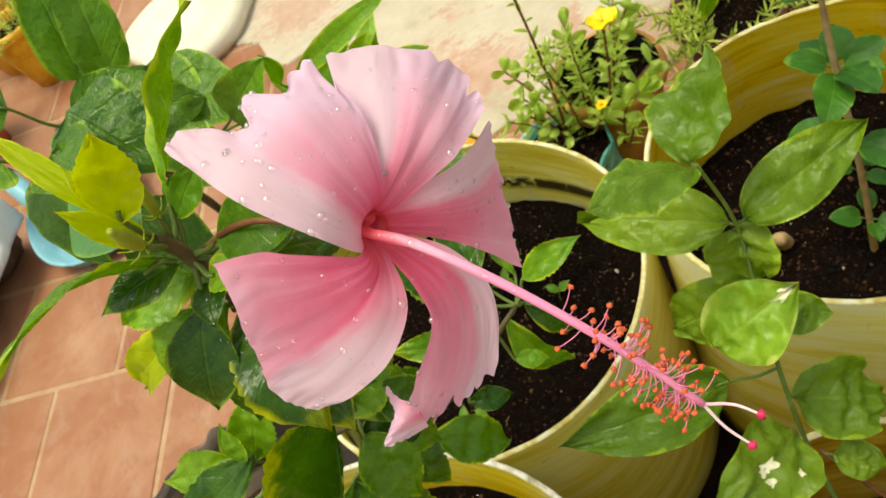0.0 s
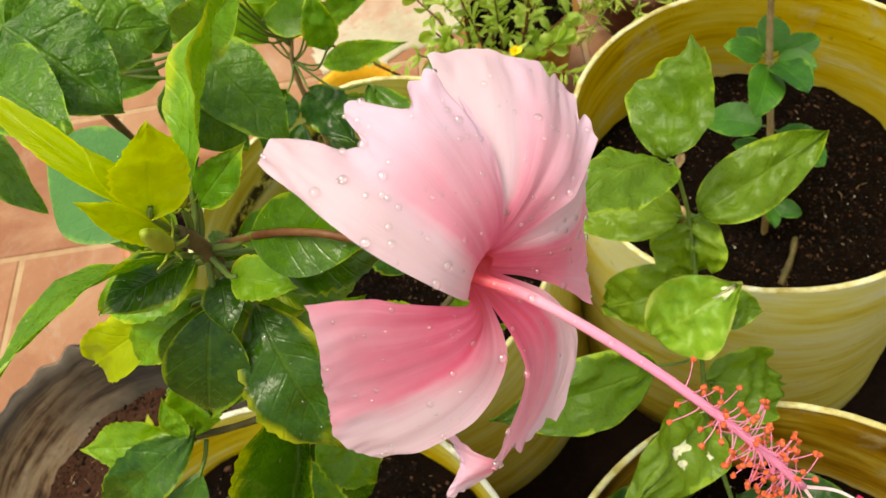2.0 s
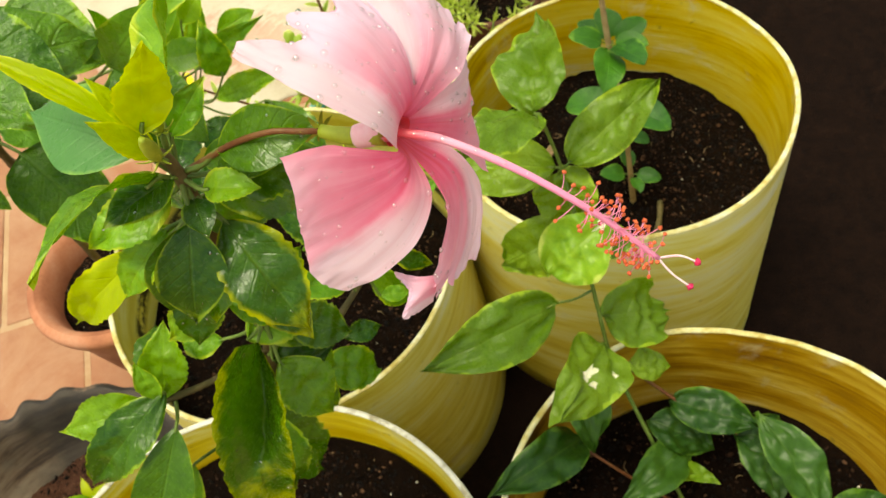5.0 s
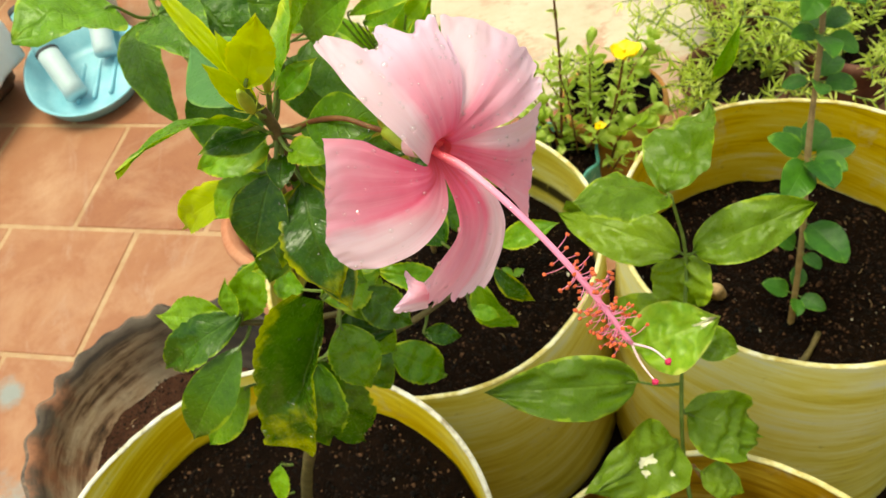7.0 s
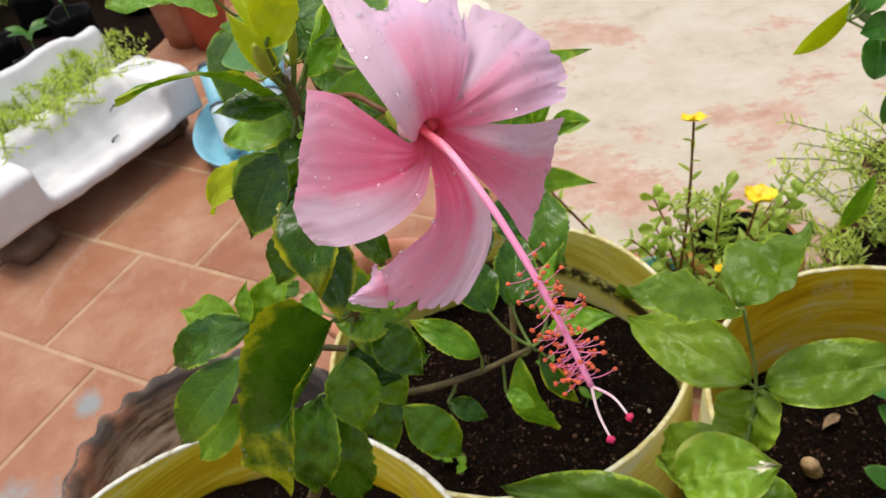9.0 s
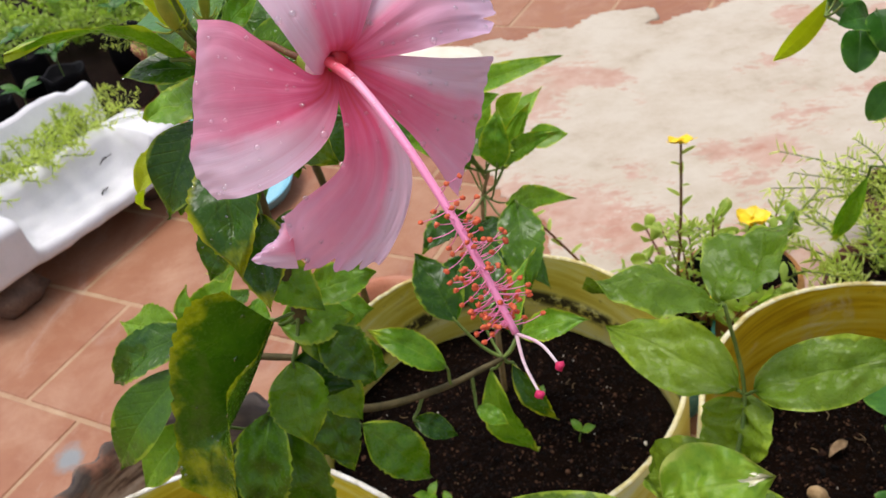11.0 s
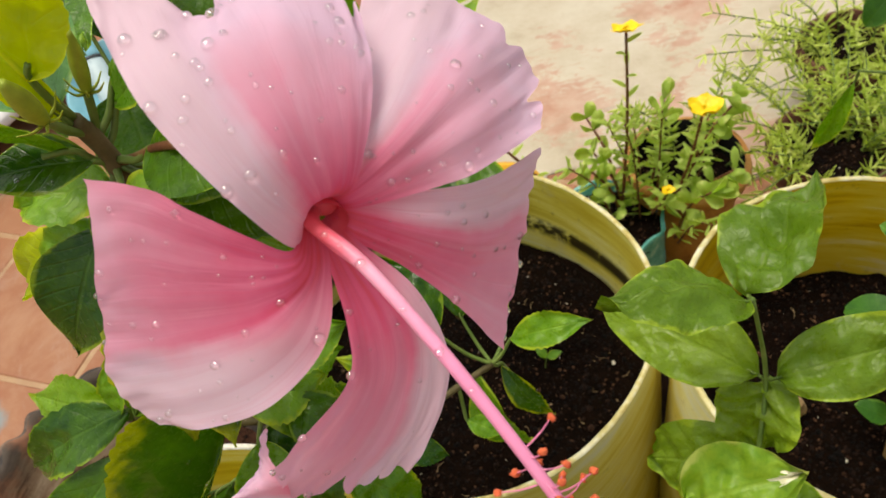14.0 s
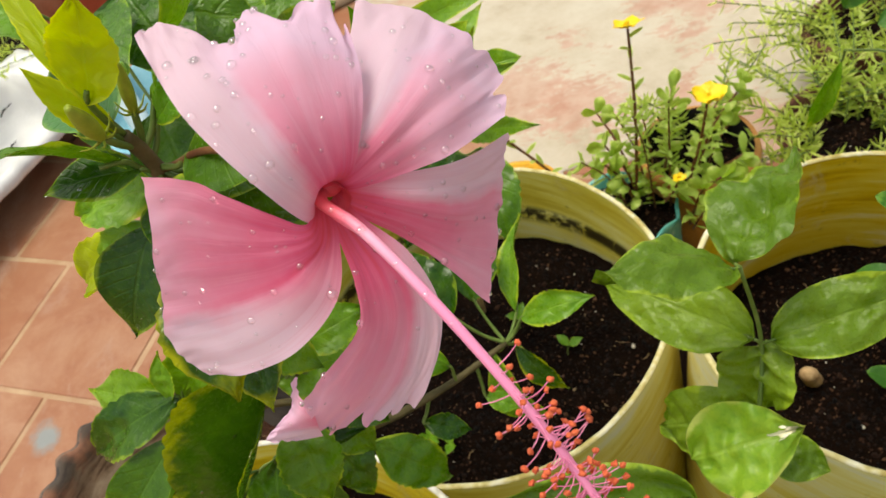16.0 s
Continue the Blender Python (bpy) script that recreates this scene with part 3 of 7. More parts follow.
def lathe(bm, profile, centre, n=64, wobble=None, closed=True):
    """Turns (radius, height) pairs round a vertical axis; wobble(angle, r, z) gives the worn r and z."""
    rings = []
    for r, z in profile:
        ring = []
        for k in range(n):
            a = 2 * math.pi * k / n
            rr, zz = wobble(a, r, z) if wobble else (r, z)
            ring.append(bm.verts.new((centre[0] + rr * math.cos(a), centre[1] + rr * math.sin(a), centre[2] + zz)))
        rings.append(ring)
    for a, b in zip(rings, rings[1:]):
        for k in range(n):
            bm.faces.new((a[k], a[(k + 1) % n], b[(k + 1) % n], b[k]))
    if closed:
        bm.faces.new(rings[0][::-1])
    return rings


def blob(bm, at, size, rough=0.15, seed=0, detail=2, turn=0.0):
    """A lumpy stone or bead."""
    r = bmesh.ops.create_icosphere(bm, subdivisions=detail, radius=1.0)
    for v in r["verts"]:
        k = 1 + rough * noise.noise(v.co * 1.7 + V(seed * 3.1, seed, 0)) * 2
        x, y, z = v.co.x * size[0] * k, v.co.y * size[1] * k, v.co.z * size[2] * k
        v.co = V(at[0] + x * math.cos(turn) - y * math.sin(turn), at[1] + x * math.sin(turn) + y * math.cos(turn), at[2] + z)
    return bm


def leaf_bm(base, tip, width, facing=(0, -0.45, 0.9), kind="hib", fold=0.24, arch=0.08, wave=0.04, teeth=0.0, seed=0, nu=22, nv=8, twist=0.0, pucker=0.0):
    """A leaf blade from base to tip, facing that way: arched along its length, folded along the midrib, with wavy or toothed edges."""
    base, tip = Vector(base), Vector(tip)
    x = tip - base
    size = x.length
    x.normalize()
    z = Vector(facing)
    z = (z - x * z.dot(x)).normalized()
    y = z.cross(x)
    p, q = {"hib": (0.82, 0.95), "jas": (0.72, 0.75), "round": (0.8, 0.55), "lance": (0.9, 1.0), "broad": (0.6, 0.62), "needle": (1.0, 0.4)}[kind]
    bm = bmesh.new()
    uvl = bm.loops.layers.uv.new("UVMap")
    grid = []
    for i in range(nu + 1):
        u = i / nu
        w = 0.5 * width * max(math.sin(math.pi * min(u, 0.9995) ** p), 0.0) ** q
        if kind in ("jas", "hib", "broad") and u > 0.8:
            w *= 1 - 0.35 * ((u - 0.8) / 0.2)
        row = []
        for j in range(nv + 1):
            v = 2 * j / nv - 1
            ww = w
            if teeth and abs(v) > 0.99 and u > 0.3:
                ww *= 1 - teeth * (i % 2) * (0.7 + 1.1 * noise.noise(V(i * 0.83 + seed, v * 3, seed)))
            tw = twist * (u - 0.3)
            h = fold * abs(v) * w + arch * size * (1 - (2 * u - 1) ** 2) + wave * width * math.sin(7 * u + seed + (2 if v > 0 else 0)) * v * v
            h += 0.1 * pucker * width * noise.noise(V(u * 7 + seed, abs(v) * 3, seed * 1.7)) * (1 - abs(v) * 0.3)
            h += 0.05 * width * noise.noise(V(u * 3 + seed, v * 1.5, seed * 0.7))
            side = v * ww
            row.append(bm.verts.new(base + x * (u * size) + y * (side * math.cos(tw) - h * math.sin(tw)) + z * (h * math.cos(tw) + side * math.sin(tw))))
        grid.append(row)
    for i in range(nu):
        for j in range(nv):
            f = bm.faces.new((grid[i][j], grid[i + 1][j], grid[i + 1][j + 1], grid[i][j + 1]))
            for lp, (a, b) in zip(f.loops, ((i, j), (i + 1, j), (i + 1, j + 1), (i, j + 1))):
                lp[uvl].uv = (a / nu, b / nv)
    return bm


LEAF_SEED = [0]


def leaf(plant, material, base, tip, width, root=None, name="leaf", label="", stalk=STEM_GREEN, thick=0.0011, **shape):
    """A leaf as a part of its plant, with its stalk from root."""
    LEAF_SEED[0] += 1
    ob = part(name, leaf_bm(base, tip, width, seed=LEAF_SEED[0] * 1.37, **shape), material, plant, label)
    if root is not None:
        base, root = Vector(base), Vector(root)
        mid = (base + root) / 2 + V(0, 0, -0.12 * (base - root).length)
        bm = tube(bmesh.new(), (root, mid, base, base + (Vector(tip) - base) * 0.12), thick * 1.2, thick * 0.8, 6)
        part("petiole", bm, stalk, plant)
    return ob


def folded_leaf(plant, material, lines, across, root, label, teeth=0.0022, seed=3.3):
    """A leaf that is folded over on itself, lofted over lines from its base to its tip; across: where each line lies between its edges."""
    nu, nv, last = 40, 30, len(lines) - 1
    curves = [smooth_line(c, nu + 1) for c in lines]
    bm = bmesh.new()
    uvl = bm.loops.layers.uv.new("UVMap")
    grid, where = [], []
    for i in range(nu + 1):
        p = [c[i] for c in curves]
        p = [2 * p[0] - p[1], *p, 2 * p[-1] - p[-2]]
        row = []
        for j in range(nv + 1):
            k = min(int(j / nv * last), last - 1)
            t = j / nv * last - k
            a, b, c, d = p[k:k + 4]
            q = 0.5 * (2 * b + (c - a) * t + (2 * a - 5 * b + 4 * c - d) * t * t + (3 * b - a - 3 * c + d) * t ** 3)
            if j in (0, nv):
                q = q + (p[2] - p[1] if j == 0 else p[-3] - p[-2]).normalized() * teeth * (i % 3) * (0.3 + noise.noise(V(i * 0.7, j, seed)))
            q = q + V(0.4, -0.7, 0.5) * (0.0024 * noise.noise(V(i * 0.2 + seed, j * 0.22, seed)) + 0.0014 * noise.noise(V(i * 0.55, j * 0.6, seed)))
            row.append(bm.verts.new(q))
            if i == 0:
                where.append(across[k] + (across[k + 1] - across[k]) * t)
        grid.append(row)
    for i in range(nu):
        for j in range(nv):
            f = bm.faces.new((grid[i][j], grid[i + 1][j], grid[i + 1][j + 1], grid[i][j + 1]))
            for lp, (a, b) in zip(f.loops, ((i, j), (i + 1, j), (i + 1, j + 1), (i, j + 1))):
                lp[uvl].uv = (a / nu, where[b])
    ob = part("leaf", bm, material, plant, label)
    base = Vector(lines[2][0])
    part("petiole", tube(bmesh.new(), (root, (root + base) / 2, base), 0.0013, 0.0009, 6), STEM_GREEN, plant)
    return ob


def wet(ob, count, seed, big=0.0012):
    """Rain drops that cling to a blade."""
    rnd = random.Random(seed)
    off, up = Vector((0, 0, 0)), ob
    while up is not None:
        off += up.location
        up = up.parent
    for _ in range(count):
        p = ob.data.polygons[rnd.randrange(len(ob.data.polygons))]
        m = p.normal if p.normal.z > 0 else -p.normal
        r = big * rnd.choice((0.35, 0.5, 0.7, 1.0))
        bm = bmesh.new()
        turn = m.to_track_quat("Z", "Y").to_matrix()
        for w in bmesh.ops.create_icosphere(bm, subdivisions=2, radius=r)["verts"]:
            w.co = off + p.center + m * (r * 0.15) + turn @ V(w.co.x, w.co.y, w.co.z * 0.5)
        part("water_drop", bm, WATER, ob).visible_shadow = False
    return ob


# ---- ground ----
E1, E2 = V(0.898, -0.44, 0), V(0.44, 0.898, 0)
bm = bmesh.new()
bmesh.ops.create_grid(bm, x_segments=2, y_segments=2, size=400)
floor = solo("ground", bm, MORTAR, "pale mortar bed of a tiled terrace that runs on to the horizon", "ground", kind="structure", smooth=False)
for v in floor.data.vertices:
    v.co.z = -0.002


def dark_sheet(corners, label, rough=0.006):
    """Dark covering on the floor, slightly uneven."""
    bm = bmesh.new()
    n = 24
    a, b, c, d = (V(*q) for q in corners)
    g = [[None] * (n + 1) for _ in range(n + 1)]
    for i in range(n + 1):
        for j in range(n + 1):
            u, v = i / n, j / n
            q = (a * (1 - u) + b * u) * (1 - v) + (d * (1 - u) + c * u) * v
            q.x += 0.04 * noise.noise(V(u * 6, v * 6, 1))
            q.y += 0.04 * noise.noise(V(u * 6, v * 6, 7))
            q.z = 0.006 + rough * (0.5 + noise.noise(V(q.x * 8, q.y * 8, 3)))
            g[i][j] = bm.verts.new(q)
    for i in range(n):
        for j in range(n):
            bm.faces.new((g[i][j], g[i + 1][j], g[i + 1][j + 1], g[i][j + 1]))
    return solo("ground_sheet", bm, DARK_EARTH_SHADE, label, "ground sheet", kind="structure")


# shade between the buckets is put into this sheet's dark colour
dark_sheet(((-0.16, -0.9, 0), (2.2, -1.6, 0), (2.6, 0.78, 0), (0.02, 0.74, 0)), "dark brown sheet under the yellow buckets, its colour also holding their shade")
dark_sheet(((-2.9, 1.4, 0), (-1.22, 1.55, 0), (-0.95, 3.1, 0), (-2.6, 4.6, 0)), "black ground under the row of seedling bags")


# ---- pots ----
def bucket(at, rim, r, seed, label, lining=BUCKET_IN, tilt=(0.0, 0.0), low=0.84, edge=RIM_CREAM):
    """A cut plastic bucket painted yellow: wall with two faces, an uneven cut rim scuffed white."""
    pot = thing("bucket_planter", label, "planter", (at[0], at[1], 0), "yellow bucket planters")

    def wob(a, rr, z):
        k = z / rim
        rr *= 1 + 0.018 * math.sin(2 * a + seed) * k + 0.006 * math.sin(5 * a + 2 * seed) * k
        cut = 0.006 * noise.noise(V(math.cos(a) * 1.5, math.sin(a) * 1.5, seed)) + 0.0016 * noise.noise(V(math.cos(a) * 14, math.sin(a) * 14, seed))
        return rr, z + (cut + r * (tilt[0] * math.cos(a) + tilt[1] * math.sin(a))) * max(0, (k - 0.4) / 0.6)

    c = (at[0], at[1], 0)
    steps = [i / 10 for i in range(11)]
    wall = lambda k: r * (low + (1 - low) * k ** 0.8)
    bm = bmesh.new()
    lathe(bm, [(r * low * 0.97, 0.0)] + [(wall(k), 0.006 + k * (rim - 0.008)) for k in steps], c, 96, wob)
    part("body", bm, BUCKET_OUT, pot, "pale brushed yellow outer wall")
    bm = bmesh.new()
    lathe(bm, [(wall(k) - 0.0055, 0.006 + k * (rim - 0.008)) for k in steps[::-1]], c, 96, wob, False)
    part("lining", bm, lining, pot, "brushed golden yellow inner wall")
    bm = bmesh.new()
    lip = []
    for k in range(9):
        b = math.pi * k / 8
        lip.append((r - 0.00275 + 0.003 * math.cos(b), rim - 0.0018 + 0.0022 * math.sin(b)))
    lathe(bm, lip, c, 96, wob, False)
    part("rim", bm, edge, pot, "scuffed pale cut edge")
    return pot


GRAIN = bmesh.new()
bmesh.ops.create_icosphere(GRAIN, subdivisions=1, radius=1.0)
GRAIN_AT = np.array([v.co[:] for v in GRAIN.verts])
GRAIN_FACES = np.array([[v.index for v in f.verts] for f in GRAIN.faces])
GRAIN.free()


def scatter(name, grains, material, parent, seed):
    """Many lumpy grains (x, y, z, three sizes, turn) as one mesh under parent."""
    gen = np.random.default_rng(seed)
    g = np.array(grains)
    n, m = len(g), len(GRAIN_AT)
    p = GRAIN_AT[None] * g[:, None, 3:6] * gen.uniform(0.7, 1.25, (n, m, 1))
    c, s = np.cos(g[:, 6:7]), np.sin(g[:, 6:7])
    p = np.stack((p[..., 0] * c - p[..., 1] * s, p[..., 0] * s + p[..., 1] * c, p[..., 2]), -1) + g[:, None, :3]
    f = (GRAIN_FACES[None] + (np.arange(n) * m)[:, None, None]).reshape(-1, 3)
    me = bpy.data.meshes.new(name)
    me.from_pydata(p.reshape(-1, 3).tolist(), [], f.tolist())
    me.materials.append(material)
    me.shade_smooth()
    ob = new(name, me)
    ob.parent = parent
    return ob


def soil(at, r, z, seed, material=SOIL, label="dark crumbly potting soil with pale grit in a planter", n=420, dome=0.006):
    """The soil in a pot, with crumbs and pale grit on it."""
    rnd = random.Random(seed)
    bm = bmesh.new()
    rings = []
    nr, na = 40, 128
    hgt = lambda x, y, k: z + dome * (1 - k * k) + 0.007 * noise.noise(V(x * 22, y * 22, seed)) + 0.004 * noise.noise(V(x * 70, y * 70, seed)) + 0.0024 * noise.noise(V(x * 190, y * 190, seed))
    mid = bm.verts.new((at[0], at[1], hgt(at[0], at[1], 0)))
    for i in range(1, nr + 1):
        k = i / nr
        ring = []
        for j in range(na):
            a = 2 * math.pi * j / na
            x, y = at[0] + r * k * math.cos(a), at[1] + r * k * math.sin(a)
            ring.append(bm.verts.new((x, y, hgt(x, y, k))))
        rings.append(ring)
    for j in range(na):
        bm.faces.new((mid, rings[0][j], rings[0][(j + 1) % na]))
    for a, b in zip(rings, rings[1:]):
        for j in range(na):
            bm.faces.new((a[j], b[j], b[(j + 1) % na], a[(j + 1) % na]))
    ob = solo("potting_soil", bm, material, label, "soil", (at[0], at[1], z), kind="stuff")
    for name, mt, count, lo, hi in (("crumbs", material if material is SOIL_RED else CRUMB, n * 13, 0.0005, 0.0019), ("flecks", STRAW, n // 3, 0.0003, 0.0009), ("grit", PERLITE, n // 9, 0.0003, 0.0013)):
        grains = []
        for i in range(count):
            a, k = rnd.uniform(0, 6.283), math.sqrt(rnd.random()) * 0.96
            x, y, s = at[0] + r * k * math.cos(a), at[1] + r * k * math.sin(a), rnd.uniform(lo, hi) * (2.0 if rnd.random() < 0.05 else 1.0)
            grains.append((x - at[0], y - at[1], hgt(x, y, k) - z + s * 0.3, s * rnd.uniform(0.8, 1.8), s, s * 0.7, rnd.uniform(0, 3)))
        tagged(scatter(name, grains, mt, ob, seed), kind="stuff")
    if r > 0.15:
        bm = bmesh.new()
        for i in range(26):
            a, k = rnd.uniform(0, 6.283), math.sqrt(rnd.random()) * 0.88
            x, y, b, s = at[0] + r * k * math.cos(a), at[1] + r * k * math.sin(a), rnd.uniform(0, 6.283), rnd.uniform(0.006, 0.016)
            d = V(math.cos(b), math.sin(b), 0)
            q = V(x, y, hgt(x, y, k) + 0.0015)
            tube(bm, (q, q + d * s * 0.5 + V(-d.y, d.x, 0) * s * 0.2, q + d * s), 0.0005, 0.0003, 4, 5)
        part("root_fibres", bm, STRAW, ob, "dry pale root fibres", kind="stuff")
    return ob


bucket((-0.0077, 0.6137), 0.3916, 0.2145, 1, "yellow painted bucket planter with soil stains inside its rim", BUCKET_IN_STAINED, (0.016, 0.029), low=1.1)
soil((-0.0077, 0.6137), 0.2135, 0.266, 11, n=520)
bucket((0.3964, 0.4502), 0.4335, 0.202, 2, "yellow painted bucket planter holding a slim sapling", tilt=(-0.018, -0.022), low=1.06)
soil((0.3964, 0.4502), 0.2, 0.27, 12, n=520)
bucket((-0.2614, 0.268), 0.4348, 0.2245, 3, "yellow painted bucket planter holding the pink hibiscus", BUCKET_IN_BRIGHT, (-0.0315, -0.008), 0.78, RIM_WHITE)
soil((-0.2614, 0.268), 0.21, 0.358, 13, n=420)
bucket((0.1062, 0.0415), 0.4144, 0.2098, 4, "yellow painted bucket planter holding a jasmine", BUCKET_IN_SHADED)
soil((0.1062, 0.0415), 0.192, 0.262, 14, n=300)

# stone, dry stalk and withered leaf on the soil of the sapling's bucket
bm = bmesh.new()
rings = []
foot, head = V(0.3275, 0.476, 0.272), V(0.3125, 0.472, 0.309)
for k in range(25):
    u = k / 24
    r = 0.0094 * math.sqrt(max(0.0, 1 - (2 * u - 1) ** 4)) * (1 + 0.05 * math.cos(4 * math.pi * u + math.pi)) + 0.0003
    rings.append([bm.verts.new(foot.lerp(head, u) + (r + 0.0005 * math.sin(9 * a) * math.sin(26 * u)) * V(math.cos(a), 0.9 * math.sin(a), 0.1 * math.cos(a))) for a in (2 * math.pi * q / 28 for q in range(28))])
for p, q in zip(rings, rings[1:]):
    for k in range(28):
        bm.faces.new((p[k], p[(k + 1) % 28], q[(k + 1) % 28], q[k]))
bm.faces.new(rings[0][::-1])
bm.faces.new(rings[-1])
solo("peanut_shell", bm, PEANUT, "tan pitted peanut shell standing in dark soil", "peanut", (0.3275, 0.476, 0.272))
bm = tube(bmesh.new(), ((0.355, 0.345, 0.277), (0.383, 0.362, 0.282), (0.405, 0.38, 0.281)), 0.0042, 0.0034, 8, 10, 0.4)
solo("dry_stalk", bm, BARK, "short broken dry stalk lying on soil", "stalk", (0.355, 0.345, 0.272))
solo("withered_leaf", leaf_bm((0.352, 0.53, 0.281), (0.378, 0.545, 0.285), 0.012, (0, 0, 1), "lance", 0.6, 0.2, 0.2), STRAW, "curled tan withered leaf on soil", "leaf", (0.352, 0.53, 0.277))


def clay_pot(at, rim, r, material, label, foot=0.7, wall=0.012, lip=0.014, name="clay_pot", inside=None):
    """A thrown pot with a rolled rim."""
    pot = thing(name, label, "flower pot", (at[0], at[1], 0))
    w = lambda a, rr, z: (rr * (1 + 0.008 * math.sin(3 * a + r * 50)), z + 0.002 * math.sin(2 * a))
    bm = bmesh.new()
    prof = [(r * foot, 0), (r * (foot + 0.1), rim * 0.3), (r * 0.93, rim * 0.8), (r * 0.95, rim - 0.03), (r + lip * 0.3, rim - 0.026), (r + lip * 0.5, rim - 0.012), (r + lip * 0.3, rim - 0.002), (r - wall * 0.4, rim)]
    lathe(bm, prof, (at[0], at[1], 0), 64, w)
    part("body", bm, material, pot)
    bm = bmesh.new()
    lathe(bm, [(r - wall * 0.4, rim), (r - wall, rim - 0.006), (r - wall * 1.4, rim - 0.05), (r * 0.8, rim * 0.4)], (at[0], at[1], 0), 64, w, False)
    part("inner_wall", bm, inside or material, pot)
    return pot


clay_pot((-0.1874, 0.8924), 0.243, 0.117, TERRACOTTA, "weathered pinkish terracotta pot beside a yellow bucket", wall=0.016)
soil((-0.1874, 0.8924), 0.097, 0.185, 15, n=260, label="grey brown dry soil in a terracotta pot")
clay_pot((0.1, 1.0), 0.16, 0.078, ORANGE_POT, "small orange painted clay pot behind a yellow bucket")
soil((0.1, 1.0), 0.062, 0.125, 16, n=80)


def pinched_pot(at, rim, r):
    """A wide sooty fired bowl with a pinched, fluted rim."""
    pot = thing("fluted_bowl", "wide sooty clay bowl with a pinched fluted rim, weathered grey inside", "clay bowl", (at[0], at[1], 0))

    def w(a, rr, z):
        k = max(0.0, (z - rim * 0.72) / (rim * 0.28))
        s = math.sin(26 * a + 0.9 * math.sin(3 * a)) * (0.75 + 0.4 * math.sin(5 * a + 1))
        return rr * (1 + 0.02 * math.sin(2 * a + 1)) + 0.0045 * k * s, z + 0.0035 * k * s + 0.004 * math.sin(a)

    c = (at[0], at[1], 0)
    bm = bmesh.new()
    lathe(bm, [(r * 0.62, 0), (r * 0.8, rim * 0.25), (r * 0.92, rim * 0.6), (r * 0.93, rim * 0.8), (r * 0.985, rim * 0.92), (r * 1.01, rim * 0.96), (r * 1.0, rim * 0.99), (r * 0.97, rim)], c, 240, w)
    part("body", bm, SOOT, pot, "sooty black and red fired outer wall")
    bm = bmesh.new()
    lathe(bm, [(r * 0.97, rim), (r * 0.935, rim * 0.985), (r * 0.9, rim * 0.9), (r * 0.87, rim * 0.7), (r * 0.8, rim * 0.45), (r * 0.66, rim * 0.25)], c, 240, w, False)
    part("inner_wall", bm, BOWL_IN, pot, "sooty inner wall streaked tan and grey")
    return pot


pinched_pot((-0.449, 0.634), 0.177, 0.212)
soil((-0.449, 0.634), 0.168, 0.065, 17, SOIL_BROWN, "reddish brown soil in the fluted bowl", n=200)


# ---- the pink hibiscus flower ----
THROAT = V(-0.018, 0.191, 0.971)
flower = thing("hibiscus_flower", "large pink hibiscus flower wet with rain drops", "flower", THROAT)


